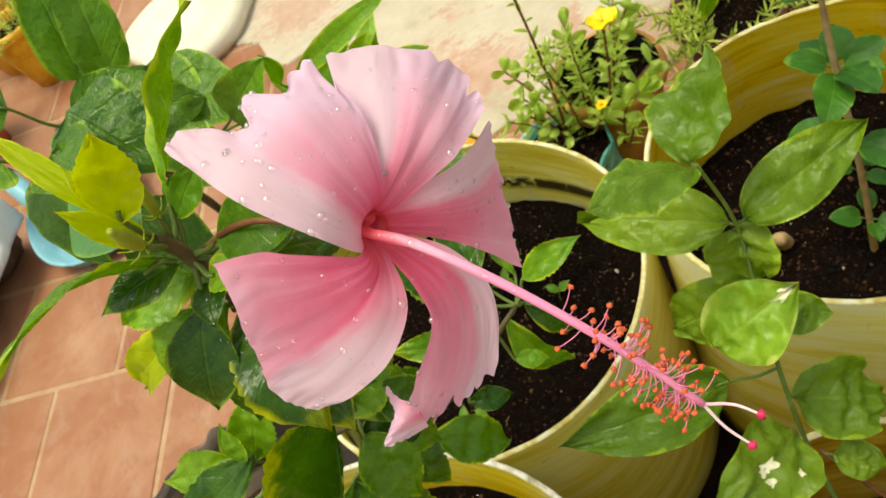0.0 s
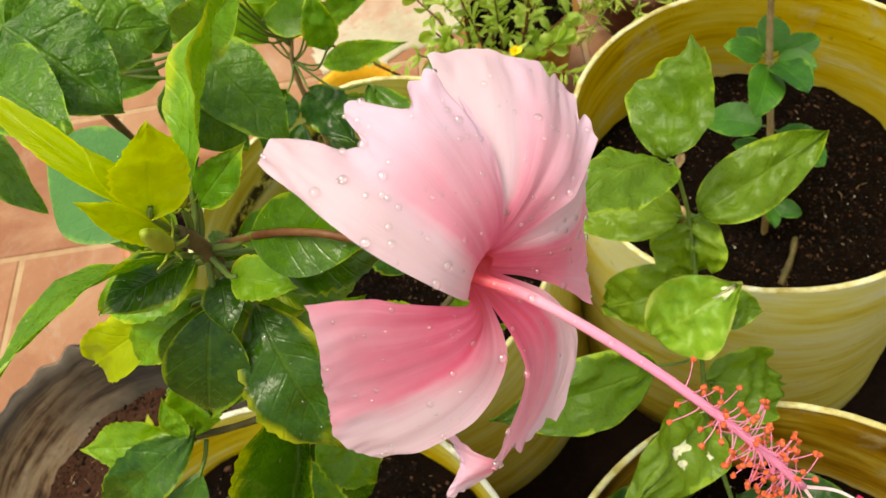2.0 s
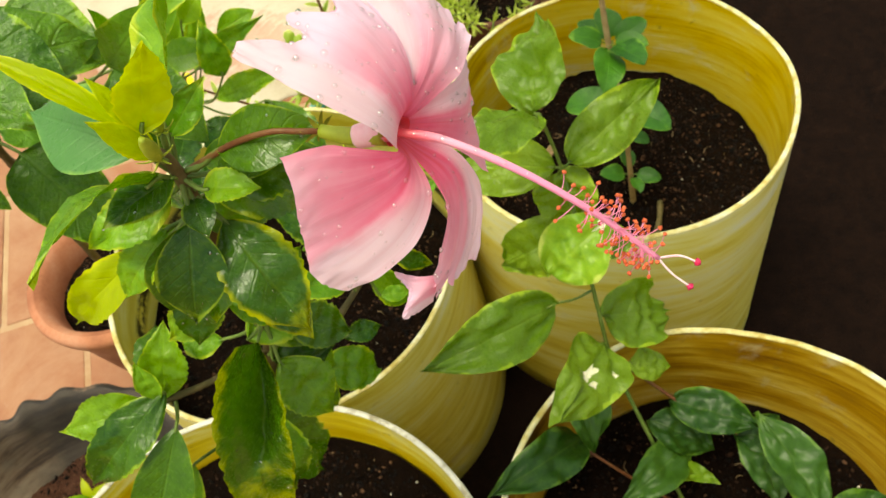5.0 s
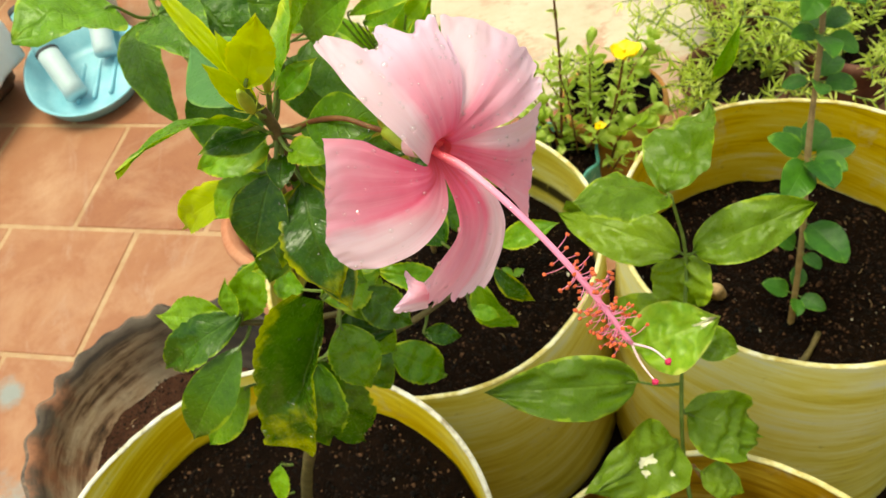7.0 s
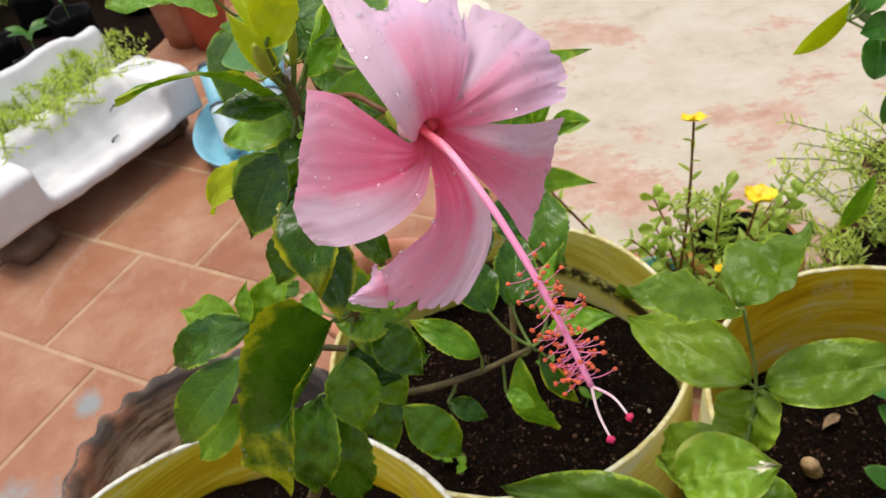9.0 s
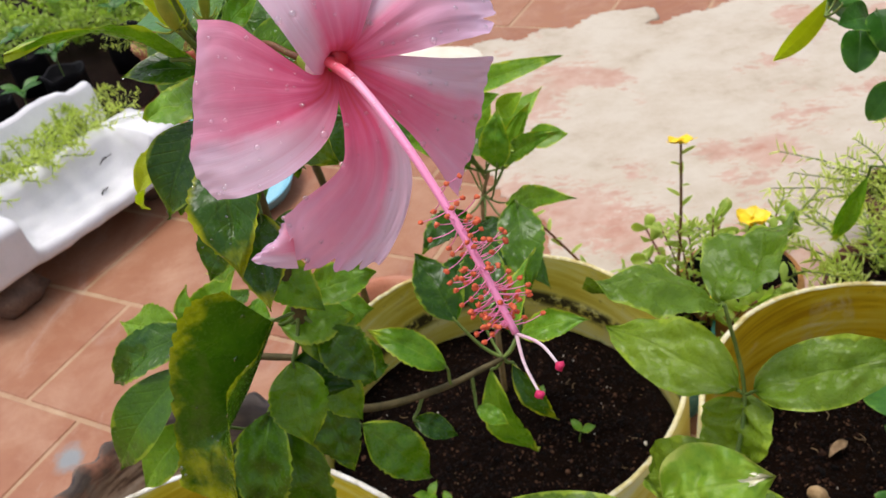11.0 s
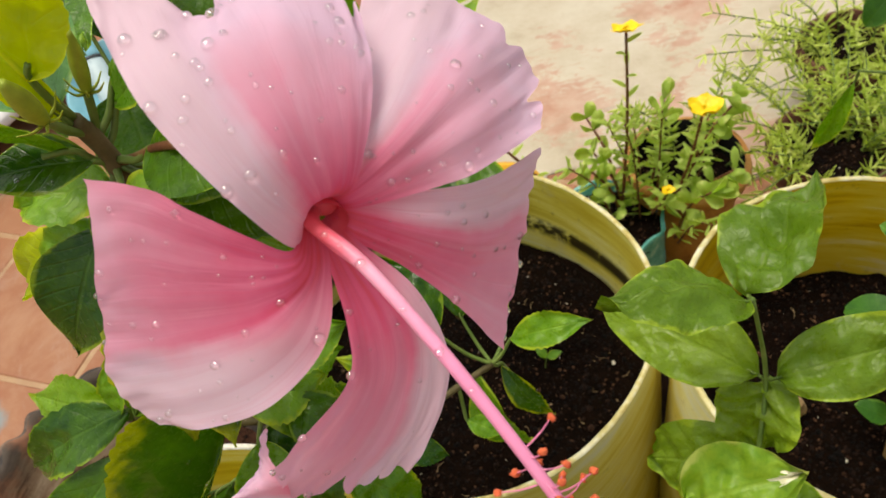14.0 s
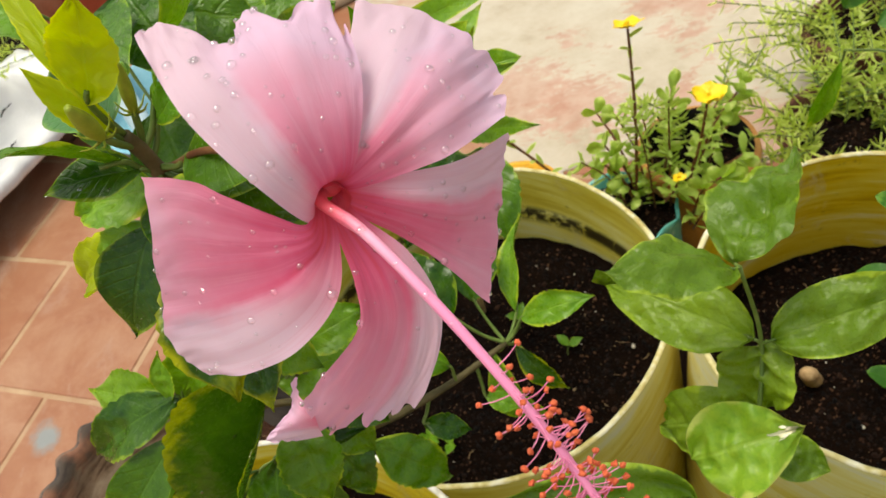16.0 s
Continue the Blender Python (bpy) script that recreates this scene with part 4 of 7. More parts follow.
def petal(lines, seed, drops, ruffle=0.0016, notch=0.03, notches=(), near=0.0, large=(), blush=1.0, flip=False):
    """A petal lofted over lines that run from the throat to its outer edge, from one side edge to the other."""
    nu, nv = 48, 64
    curves = [smooth_line(c, 161) for c in lines]
    last = len(curves) - 1

    def on(c, u):
        s = min(max(u, 0.0), 1.0) * 160
        k = min(int(s), 159)
        return c[k].lerp(c[k + 1], s - k)

    def at(u, v):
        p = [on(c, u) for c in curves]
        p = [2 * p[0] - p[1], *p, 2 * p[-1] - p[-2]]
        s = min(max(v, 0.0), 1.0) * last
        k = min(int(s), last - 1)
        t = s - k
        a, b, c, d = p[k:k + 4]
        return 0.5 * (2 * b + (c - a) * t + (2 * a - 5 * b + 4 * c - d) * t * t + (3 * b - a - 3 * c + d) * t ** 3)

    def nrm(u, v):
        e = 0.012
        q = (at(u + e, v) - at(u - e, v)).cross(at(u, v + e) - at(u, v - e))
        return q.normalized() if q.length > 1e-12 else V(0, -1, 0)

    def worn(u, v):
        ue = u * (1 - notch * (0.5 + 0.9 * noise.noise(V(v * 4, seed, 0)) + 0.3 * noise.noise(V(v * 19, seed, 4))) * u ** 3)
        for v0, deep, wide in notches:
            ue *= 1 - deep * math.exp(-((v - v0) / wide) ** 2) * u ** 4
        q, m = at(ue, v), nrm(max(ue, 0.05), v)
        k = u ** 1.6
        rim = max(u ** 6, (2 * abs(v - 0.5)) ** 8 * u)
        h = ruffle * k * (noise.noise(V(v * 7 + seed, u * 1.6, seed)) * 0.7 + 0.9 * rim * noise.noise(V(v * 16, u * 9, seed)))
        h += 0.00022 * min(u * 3, 1) * noise.noise(V(v * 13 + seed, u * 1.2, seed * 2.1))
        return q + m * h, m

    bm = bmesh.new()
    uvl = bm.loops.layers.uv.new("UVMap")
    spots = [[worn(i / nu, j / nv) for j in range(nv + 1)] for i in range(nu + 1)]
    g = [[bm.verts.new(p[0]) for p in row] for row in spots]
    for i in range(nu):
        for j in range(nv):
            f = bm.faces.new((g[i][j], g[i + 1][j], g[i + 1][j + 1], g[i][j + 1]))
            for lp, (a, b) in zip(f.loops, ((i, j), (i + 1, j), (i + 1, j + 1), (i, j + 1))):
                lp[uvl].uv = (near + (blush - near) * a / nu, 1 - b / nv if flip else b / nv)
    ob = part("petal", bm, PETAL, flower)
    # rain drops on the side that faces up and outwards
    rnd = random.Random(seed)
    eye = V(-0.03, 0.0, 1.17)
    beads = [(worn(1 - 0.7 * rnd.random() ** 1.4, rnd.uniform(0.03, 0.97)), rnd.choice((0.00035, 0.0004, 0.0005, 0.0006, 0.0008, 0.001)) * rnd.uniform(0.85, 1.15)) for _ in range(drops)]
    for *where, r in large:
        beads.append((min((p for row in spots for p in row), key=lambda p: (p[0] - Vector(where)).length), r))
    for (q, m), r in beads:
        if m.dot(eye - q) < 0:
            m = -m
        bm = bmesh.new()
        s = bmesh.ops.create_icosphere(bm, subdivisions=3, radius=r)
        turn = m.to_track_quat("Z", "Y").to_matrix()
        for w in s["verts"]:
            w.co.z *= 0.85
            w.co.x *= 1.0 + 0.4 * noise.noise(V(r * 9000, q.x * 900, 1))
            w.co = q + m * (r * 0.2) + turn @ w.co
        part("water_drop", bm, WATER, ob).visible_shadow = False
    return ob


# upper left, upper right, right, lower, lower left; all grow out of one deep funnel
petal((((-0.0205, 0.201, 0.9655), (-0.0222, 0.1885, 0.967), (-0.0292, 0.1848, 0.987), (-0.0398, 0.196, 1.0022), (-0.046, 0.2115, 1.0095), (-0.0508, 0.227, 1.0133)),
       ((-0.0198, 0.2015, 0.9665), (-0.0195, 0.1895, 0.973), (-0.0248, 0.1882, 0.9898), (-0.0335, 0.2015, 1.0052), (-0.0405, 0.2185, 1.0095), (-0.0446, 0.2335, 1.0112)),
       ((-0.019, 0.202, 0.968), (-0.016, 0.1908, 0.9765), (-0.019, 0.1915, 0.9925), (-0.025, 0.204, 1.0045), (-0.0272, 0.212, 1.0064), (-0.0275, 0.2205, 1.006)),
       ((-0.018, 0.202, 0.968), (-0.0125, 0.1925, 0.9765), (-0.0125, 0.196, 0.9915), (-0.0145, 0.2075, 1.0025), (-0.018, 0.2215, 1.0058), (-0.0253, 0.2376, 1.0046)),
       ((-0.0172, 0.202, 0.9675), (-0.0095, 0.194, 0.9755), (-0.0055, 0.1985, 0.988), (-0.0045, 0.209, 0.9965), (-0.0042, 0.2205, 1.0025), (-0.0035, 0.233, 1.006)),
       ((-0.0165, 0.202, 0.967), (-0.0082, 0.1952, 0.9735), (-0.0028, 0.1985, 0.9815), (0.001, 0.206, 0.9885), (0.0025, 0.2145, 0.9945), (0.0015, 0.2235, 1.0005))), 1, 44,
      ruffle=0.0028, notches=((0.93, 0.14, 0.035), (0.69, 0.17, 0.05), (0.78, 0.05, 0.02)), blush=1.28, flip=True,
      large=((-0.0268, 0.2201, 1.0057, 0.0016), (-0.003, 0.2169, 0.9988, 0.0014), (-0.0272, 0.2082, 1.006, 0.0014), (-0.0358, 0.2119, 1.0081, 0.0014), (-0.0424, 0.2122, 1.0114, 0.0014), (-0.0384, 0.1967, 1.0034, 0.0014),
             (-0.025, 0.1893, 0.9894, 0.0012), (-0.0287, 0.1854, 0.9885, 0.0015), (-0.0282, 0.2013, 1.003, 0.001), (-0.033, 0.205, 1.006, 0.0008), (-0.02, 0.2, 0.9995, 0.0008)))
petal((((-0.0165, 0.2025, 0.968), (-0.0135, 0.199, 0.976), (-0.0065, 0.211, 0.984), (0.0, 0.232, 0.9885), (0.0045, 0.25, 0.9905)),
       ((-0.0165, 0.202, 0.9675), (-0.0105, 0.1968, 0.974), (0.002, 0.205, 0.9835), (0.0125, 0.2235, 0.9865), (0.0215, 0.247, 0.983)),
       ((-0.0165, 0.202, 0.967), (-0.009, 0.1965, 0.972), (0.0065, 0.201, 0.9795), (0.0205, 0.2155, 0.9815), (0.0345, 0.2405, 0.9735)),
       ((-0.0168, 0.202, 0.9665), (-0.0088, 0.1965, 0.9695), (0.0068, 0.199, 0.974), (0.022, 0.207, 0.975), (0.041, 0.2325, 0.9625)),
       ((-0.017, 0.202, 0.966), (-0.009, 0.1965, 0.967), (0.006, 0.197, 0.9668), (0.0195, 0.199, 0.9672), (0.0375, 0.214, 0.963))), 2, 36, ruffle=0.002, notches=((0.55, 0.05, 0.03), (0.82, 0.06, 0.03)), blush=1.03, flip=True,
      large=((0.0196, 0.2171, 0.9823, 0.0014), (0.0166, 0.1997, 0.9682, 0.0014), (0.012, 0.2, 0.971, 0.0006), (0.034, 0.226, 0.972, 0.0007), (0.036, 0.232, 0.967, 0.0007), (0.024, 0.213, 0.978, 0.0008)))
petal((((-0.0165, 0.2025, 0.967), (-0.0085, 0.1985, 0.969), (0.008, 0.199, 0.965), (0.022, 0.2045, 0.9595), (0.0375, 0.221, 0.9505)),
       ((-0.0165, 0.202, 0.9665), (-0.009, 0.1975, 0.9655), (0.0065, 0.1955, 0.9585), (0.019, 0.2005, 0.9495), (0.0318, 0.214, 0.938)),
       ((-0.0168, 0.202, 0.9655), (-0.0105, 0.1968, 0.962), (0.002, 0.1945, 0.952), (0.0125, 0.1965, 0.94), (0.0258, 0.207, 0.922)),
       ((-0.017, 0.2015, 0.965), (-0.0125, 0.1965, 0.9595), (-0.003, 0.1955, 0.9475), (0.0065, 0.192, 0.935), (0.018, 0.1905, 0.9095))), 3, 20, blush=0.66, flip=True,
      large=((0.0254, 0.2068, 0.9238, 0.001), (0.0106, 0.1882, 0.936, 0.0014), (0.021, 0.199, 0.917, 0.0007), (0.019, 0.194, 0.912, 0.0007)))
petal((((-0.0185, 0.201, 0.965), (-0.0172, 0.189, 0.9585), (-0.0162, 0.179, 0.95), (-0.0185, 0.1705, 0.9418), (-0.0305, 0.1618, 0.9375), (-0.0395, 0.1568, 0.9335)),
       ((-0.018, 0.2015, 0.965), (-0.015, 0.1905, 0.9575), (-0.012, 0.1805, 0.947), (-0.0145, 0.1735, 0.9345), (-0.0265, 0.165, 0.9245), (-0.0418, 0.1615, 0.912)),
       ((-0.0175, 0.2015, 0.965), (-0.0125, 0.192, 0.957), (-0.0065, 0.1825, 0.9465), (-0.0075, 0.1765, 0.932), (-0.0175, 0.17, 0.9165), (-0.035, 0.1645, 0.9035)),
       ((-0.017, 0.202, 0.9655), (-0.0105, 0.193, 0.9575), (-0.0025, 0.1845, 0.947), (-0.0012, 0.1785, 0.931), (-0.0095, 0.172, 0.913), (-0.025, 0.1665, 0.899)),
       ((-0.0165, 0.202, 0.9655), (-0.0095, 0.194, 0.9585), (0.0, 0.1865, 0.9475), (0.0035, 0.179, 0.931), (-0.0025, 0.173, 0.9145), (-0.0135, 0.1685, 0.9005))), 4, 16, ruffle=0.0026, notch=0.045, notches=((0.3, 0.04, 0.03), (0.52, 0.05, 0.025), (0.75, 0.05, 0.03)), blush=0.74,
      large=((-0.0183, 0.1712, 0.9419, 0.0011), (-0.0307, 0.162, 0.938, 0.0009), (-0.0387, 0.1564, 0.9342, 0.0008)))
petal((((-0.0205, 0.201, 0.966), (-0.0225, 0.1868, 0.9685), (-0.0295, 0.1862, 0.9755), (-0.0385, 0.1885, 0.9838), (-0.0465, 0.193, 0.9885), (-0.0604, 0.2006, 0.9884)),
       ((-0.0198, 0.2005, 0.9655), (-0.0218, 0.185, 0.966), (-0.031, 0.182, 0.969), (-0.043, 0.1845, 0.972), (-0.054, 0.189, 0.973), (-0.0653, 0.1925, 0.9705)),
       ((-0.0195, 0.2, 0.9645), (-0.0212, 0.1842, 0.963), (-0.0312, 0.1785, 0.9625), (-0.0445, 0.1805, 0.96), (-0.058, 0.1845, 0.9575), (-0.07, 0.1885, 0.9555)),
       ((-0.0188, 0.2, 0.9645), (-0.0195, 0.1862, 0.9605), (-0.0282, 0.1752, 0.9572), (-0.042, 0.1745, 0.9515), (-0.057, 0.178, 0.9455), (-0.0735, 0.183, 0.941)),
       ((-0.018, 0.2005, 0.9645), (-0.0168, 0.19, 0.959), (-0.0208, 0.1748, 0.9512), (-0.0353, 0.1678, 0.943), (-0.0523, 0.1705, 0.936), (-0.0665, 0.1775, 0.932))), 5, 36, ruffle=0.0012, notch=0.034, blush=0.66,
      large=((-0.0218, 0.1751, 0.9526, 0.0016), (-0.0565, 0.1916, 0.9841, 0.0008), (-0.0665, 0.19, 0.965, 0.0007), (-0.071, 0.187, 0.953, 0.0007), (-0.047, 0.1695, 0.939, 0.0009)))
# the torn tip of the lower petal, curled up on itself
petal((((-0.0375, 0.1585, 0.931), (-0.0415, 0.166, 0.926), (-0.0452, 0.1795, 0.918)),
       ((-0.038, 0.159, 0.924), (-0.044, 0.1625, 0.921), (-0.047, 0.167, 0.919)),
       ((-0.0395, 0.1605, 0.916), (-0.047, 0.162, 0.9155), (-0.0556, 0.1622, 0.9152)),
       ((-0.0405, 0.162, 0.909), (-0.0455, 0.162, 0.91), (-0.0475, 0.1615, 0.911))), 8, 3, ruffle=0.002, near=0.4)

FORK = V(0.0322, 0.1105, 0.9135)
COLUMN = (THROAT + V(-0.001, 0.011, -0.004), THROAT + V(0.0, 0.001, -0.001), THROAT + V(0.01, -0.0125, -0.0035), V(0.0068, 0.155, 0.9545), V(0.0212, 0.131, 0.9345), FORK)
part("stamen_column", tube(bmesh.new(), COLUMN, 0.0018, 0.0011, 14, 48, 0.06), COLUMN_ROSE, flower, "long rose pink stamen column")
line = smooth_line(COLUMN, 120)
for k, r in ((34, 0.0009), (40, 0.0006), (47, 0.0012), (58, 0.0007), (66, 0.001), (73, 0.0006)):
    part("water_drop", blob(bmesh.new(), line[k] + V(-0.0004, -0.0007, 0.0014), (r, r, r * 0.8), 0.1, k, 2), WATER, flower).visible_shadow = False
rnd = random.Random(7)
for i in range(110):
    k = int(83 + 34 * (i / 109) ** 0.62)
    q = line[k]
    d = (line[k] - line[k - 2]).normalized()
    a = rnd.uniform(0, 6.283)
    s = d.orthogonal().normalized()
    out = (math.cos(a) * s + math.sin(a) * d.cross(s) + d * rnd.uniform(-0.2, 0.6) + V(0, 0, 0.15)).normalized()
    size = rnd.uniform(0.0055, 0.0112)
    end = q + out * size + V(0, 0, rnd.uniform(-0.001, 0.001))
    st = part("stamen", tube(bmesh.new(), (q, q + out * size * 0.5 + d * 0.0006, end), 0.0002, 0.00015, 5, 6), STYLE, flower)
    part("anther", blob(bmesh.new(), end, (0.00095, 0.00075, 0.0007), 0.35, i, 2, a), ANTHER, st, "orange pollen-covered anther")
for tipq, bend in ((V(0.0432, 0.1, 0.909), V(0.001, 0, 0.002)), (V(0.0368, 0.0972, 0.9013), V(-0.001, 0, 0))):
    br = part("style_branch", tube(bmesh.new(), (FORK, (FORK + tipq) / 2 + bend, tipq), 0.00055, 0.0004, 8, 10), STYLE_PALE, flower, "pale pink style branch")
    part("stigma", blob(bmesh.new(), tipq, (0.0014, 0.0014, 0.0013), 0.3, tipq.x * 900, 2), STIGMA, br, "crimson round stigma")

part("column_foot", tube(bmesh.new(), ((-0.0178, 0.203, 0.9668), (-0.0174, 0.1985, 0.968), THROAT + V(0.0004, 0.001, -0.001), THROAT + V(0.0045, -0.0055, -0.0022), THROAT + V(0.0088, -0.011, -0.0033)), 0.002, 0.0013, 18, 24), COLUMN_ROSE, flower, "coral foot of the stamen column")
# the bottom of the funnel in which the petals meet
bm = bmesh.new()
ax0 = V(0.1, -0.98, -0.1).normalized()
s0 = ax0.orthogonal().normalized()
rings = [[bm.verts.new(V(-0.0172, 0.2008, 0.9672) + ax0 * d + r * (math.cos(a) * s0 + math.sin(a) * ax0.cross(s0))) for a in (2 * math.pi * k / 24 for k in range(24))] for r, d in ((0.0004, -0.001), (0.002, -0.0006), (0.0034, 0.0004), (0.0043, 0.0018), (0.0052, 0.0036), (0.0062, 0.0062))]
for p, q in zip(rings, rings[1:]):
    for k in range(24):
        bm.faces.new((p[k], p[(k + 1) % 24], q[(k + 1) % 24], q[k]))
part("throat", bm, THROAT_ROSE, flower, "deep rose throat")
# added filler that closes the dark pit; its coral stands for the throat's glow
part("throat_plug", blob(bmesh.new(), (-0.0158, 0.2, 0.9688), (0.0042, 0.0036, 0.0042), 0.05, 2, 3), THROAT_ROSE, flower, "coral plug that fills the pit of the throat")
# calyx and flower stalk
NODE = V(-0.083, 0.268, 0.94)
JOINT = V(-0.0335, 0.224, 0.959)
part("flower_stalk", tube(bmesh.new(), (NODE, V(-0.0755, 0.265, 0.942), V(-0.061, 0.25, 0.955), V(-0.049, 0.236, 0.963), V(-0.04, 0.228, 0.9615), JOINT), 0.0014, 0.0013, 10, 20, 0.15), STEM_RED, flower, "reddish brown flower stalk")
bm = bmesh.new()
tube(bm, (JOINT, V(-0.0305, 0.2175, 0.9595), V(-0.027, 0.211, 0.9605), V(-0.0225, 0.2035, 0.9635), V(-0.0195, 0.1985, 0.9655)), 0.0027, 0.0047, 14, 20)
part("calyx", bm, CALYX, flower, "yellow green tubular calyx")
part("petal_claw", tube(bmesh.new(), ((-0.0262, 0.2095, 0.961), (-0.0222, 0.2045, 0.9632), (-0.0185, 0.2005, 0.9662)), 0.0046, 0.0056, 18, 12), PETAL_CLAW, flower, "pale pink base of the petals out of the calyx")
for k in range(7):
    a = 2 * math.pi * k / 7
    o = V(math.cos(a) * 0.008, 0.003, math.sin(a) * 0.008)
    part("bract", leaf_bm(JOINT, JOINT + o, 0.0022, (0.3, -1, 0.2), "lance", 0.3, -0.1, 0, nu=8, nv=4), CALYX, flower)

# ---- the hibiscus bush ----
bush = thing("hibiscus_bush", "leafy hibiscus bush with glossy toothed leaves, some yellowing", "shrub", (-0.231, 0.323, 0.358))
LOWER = V(-0.09, 0.29, 0.785)
part("stem", tube(bmesh.new(), ((-0.233, 0.324, 0.35), (-0.192, 0.318, 0.5), (-0.126, 0.312, 0.66), (-0.101, 0.305, 0.72), (-0.09, 0.291, 0.785), (-0.086, 0.276, 0.87), NODE, NODE + V(-0.002, -0.004, 0.02)), 0.0058, 0.0027, 10, 50, 0.2), BARK, bush, "slim green brown woody stem")
part("branch", tube(bmesh.new(), ((-0.103, 0.306, 0.712), (-0.08, 0.314, 0.675), (-0.03, 0.335, 0.662), (0.018, 0.352, 0.668)), 0.0034, 0.002, 8, 24, 0.2), BARK, bush)
part("branch", tube(bmesh.new(), ((-0.098, 0.301, 0.738), (-0.135, 0.306, 0.742), (-0.168, 0.312, 0.752)), 0.0026, 0.002, 8, 12, 0.2), BARK, bush)
N = NODE
H = dict(kind="hib", teeth=0.1, wave=0.09, pucker=1.3, nu=26, nv=10)
# top cluster
wet(leaf(bush, HIB, (-0.066, 0.256, 0.951), (-0.03, 0.226, 0.958), 0.026, N + V(0.003, -0.002, 0.002), facing=(-0.3, -0.5, 0.9), arch=0.1), 5, 301, 0.0009)
wet(leaf(bush, HIB, (-0.07, 0.262, 0.936), (-0.03, 0.24, 0.944), 0.022, N, facing=(-0.2, -0.4, 0.9)), 5, 302, 0.0009)
wet(leaf(bush, HIB_BLUE, (-0.0895, 0.268, 0.963), (-0.1125, 0.327, 0.961), 0.038, N, kind="hib", facing=(-0.15, -0.5, 0.85), label="smooth blue green leaf beaded with rain", arch=0.05, fold=0.08), 9, 303, 0.0009)
leaf(bush, HIB_YELLOW, (-0.088, 0.264, 0.974), (-0.115, 0.32, 1.004), 0.01, N + V(-0.002, -0.003, 0.02), facing=(0.2, -0.7, 0.6), fold=0.9, label="folded young yellow green leaf", **H)
leaf(bush, HIB_YELLOW, (-0.086, 0.258, 0.979), (-0.069, 0.251, 1.017), 0.022, N + V(-0.002, -0.003, 0.02), facing=(0.0, -0.9, 0.35), label="bright yellow upright young leaf", arch=-0.06, **H)
leaf(bush, HIB_YELLOW, (-0.087, 0.262, 0.98), (-0.09, 0.272, 1.002), 0.008, N + V(-0.002, -0.003, 0.02), facing=(0.2, -0.9, 0.35), **H)
leaf(bush, HIB_LIGHT, (-0.074, 0.277, 0.962), (-0.025, 0.312, 1.004), 0.032, N + V(0, 0, 0.01), facing=(-0.75, 0.2, 0.62), arch=0.04, fold=0.35, **H)
leaf(bush, HIB_MID, (-0.09, 0.264, 0.95), (-0.149, 0.234, 0.974), 0.019, N, facing=(-0.4, 0.25, 0.88), arch=0.14, label="long narrow light green leaf", **H)
wet(leaf(bush, HIB, (-0.086, 0.265, 0.944), (-0.1205, 0.261, 0.948), 0.019, N, arch=0.08, facing=(0.1, -0.4, 0.9)), 5, 304, 0.0009)
leaf(bush, HIB_LIGHT, (-0.09, 0.277, 0.925), (-0.131, 0.289, 0.9145), 0.026, N, arch=0.08, **H)
leaf(bush, HIB_YELLOW, (-0.113, 0.283, 0.901), (-0.163, 0.3155, 0.85), 0.024, N + V(0, 0, -0.02), facing=(-0.4, -0.5, 0.7), label="yellowing toothed leaf", arch=0.12, **H)
leaf(bush, HIB_LIGHT, (-0.1, 0.274, 0.912), (-0.135, 0.28, 0.885), 0.02, N + V(0, 0, -0.02), arch=0.1, **H)
wet(leaf(bush, HIB, (-0.092, 0.258, 0.925), (-0.117, 0.243, 0.886), 0.03, N, facing=(-0.25, -0.8, 0.6), arch=0.1, label="dark glossy leaf splashed with rain"), 5, 305, 0.0009)
wet(leaf(bush, HIB, (-0.096, 0.268, 0.915), (-0.122, 0.268, 0.872), 0.026, N + V(0, 0, -0.02), facing=(-0.25, -0.8, 0.6), arch=0.1), 5, 306, 0.0009)
wet(leaf(bush, HIB, (-0.0845, 0.2645, 0.928), (-0.0905, 0.245, 0.924), 0.0145, N, facing=(0, -0.6, 0.7)), 5, 307, 0.0009)
wet(leaf(bush, HIB_EDGED, (-0.08, 0.256, 0.915), (-0.081, 0.209, 0.874), 0.036, N + V(0, 0, -0.015), facing=(-0.15, -0.75, 0.75), arch=0.12, label="large dark leaf with a yellow margin", **H), 8, 308, 0.0009)
leaf(bush, HIB_LIGHT, (-0.08, 0.256, 0.938), (-0.062, 0.238, 0.938), 0.016, N, facing=(0, -0.4, 0.9), arch=0.1, **H)
leaf(bush, HIB_LIGHT, (-0.072, 0.27, 0.935), (-0.05, 0.262, 0.93), 0.018, N, facing=(0, -0.4, 0.9), arch=0.1, **H)
leaf(bush, HIB_LIGHT, (-0.076, 0.274, 0.955), (-0.052, 0.272, 0.972), 0.014, N + V(0, 0, 0.005), facing=(-0.3, -0.7, 0.6), arch=0.1, **H)
wet(leaf(bush, HIB, (-0.088, 0.29, 0.9), (-0.072, 0.31, 0.86), 0.03, N + V(0, 0, -0.04), facing=(0.3, 0.4, 0.6), arch=0.1, **H), 5, 309, 0.0009)
wet(leaf(bush, HIB, (-0.098, 0.285, 0.86), (-0.125, 0.275, 0.825), 0.026, V(-0.086, 0.276, 0.87), facing=(-0.3, -0.6, 0.6), arch=0.1, **H), 5, 310, 0.0009)
wet(leaf(bush, HIB_EDGED, (-0.082, 0.262, 0.87), (-0.08, 0.225, 0.84), 0.026, V(-0.086, 0.275, 0.88), facing=(0, -0.7, 0.7), arch=0.1, **H), 8, 311, 0.0009)
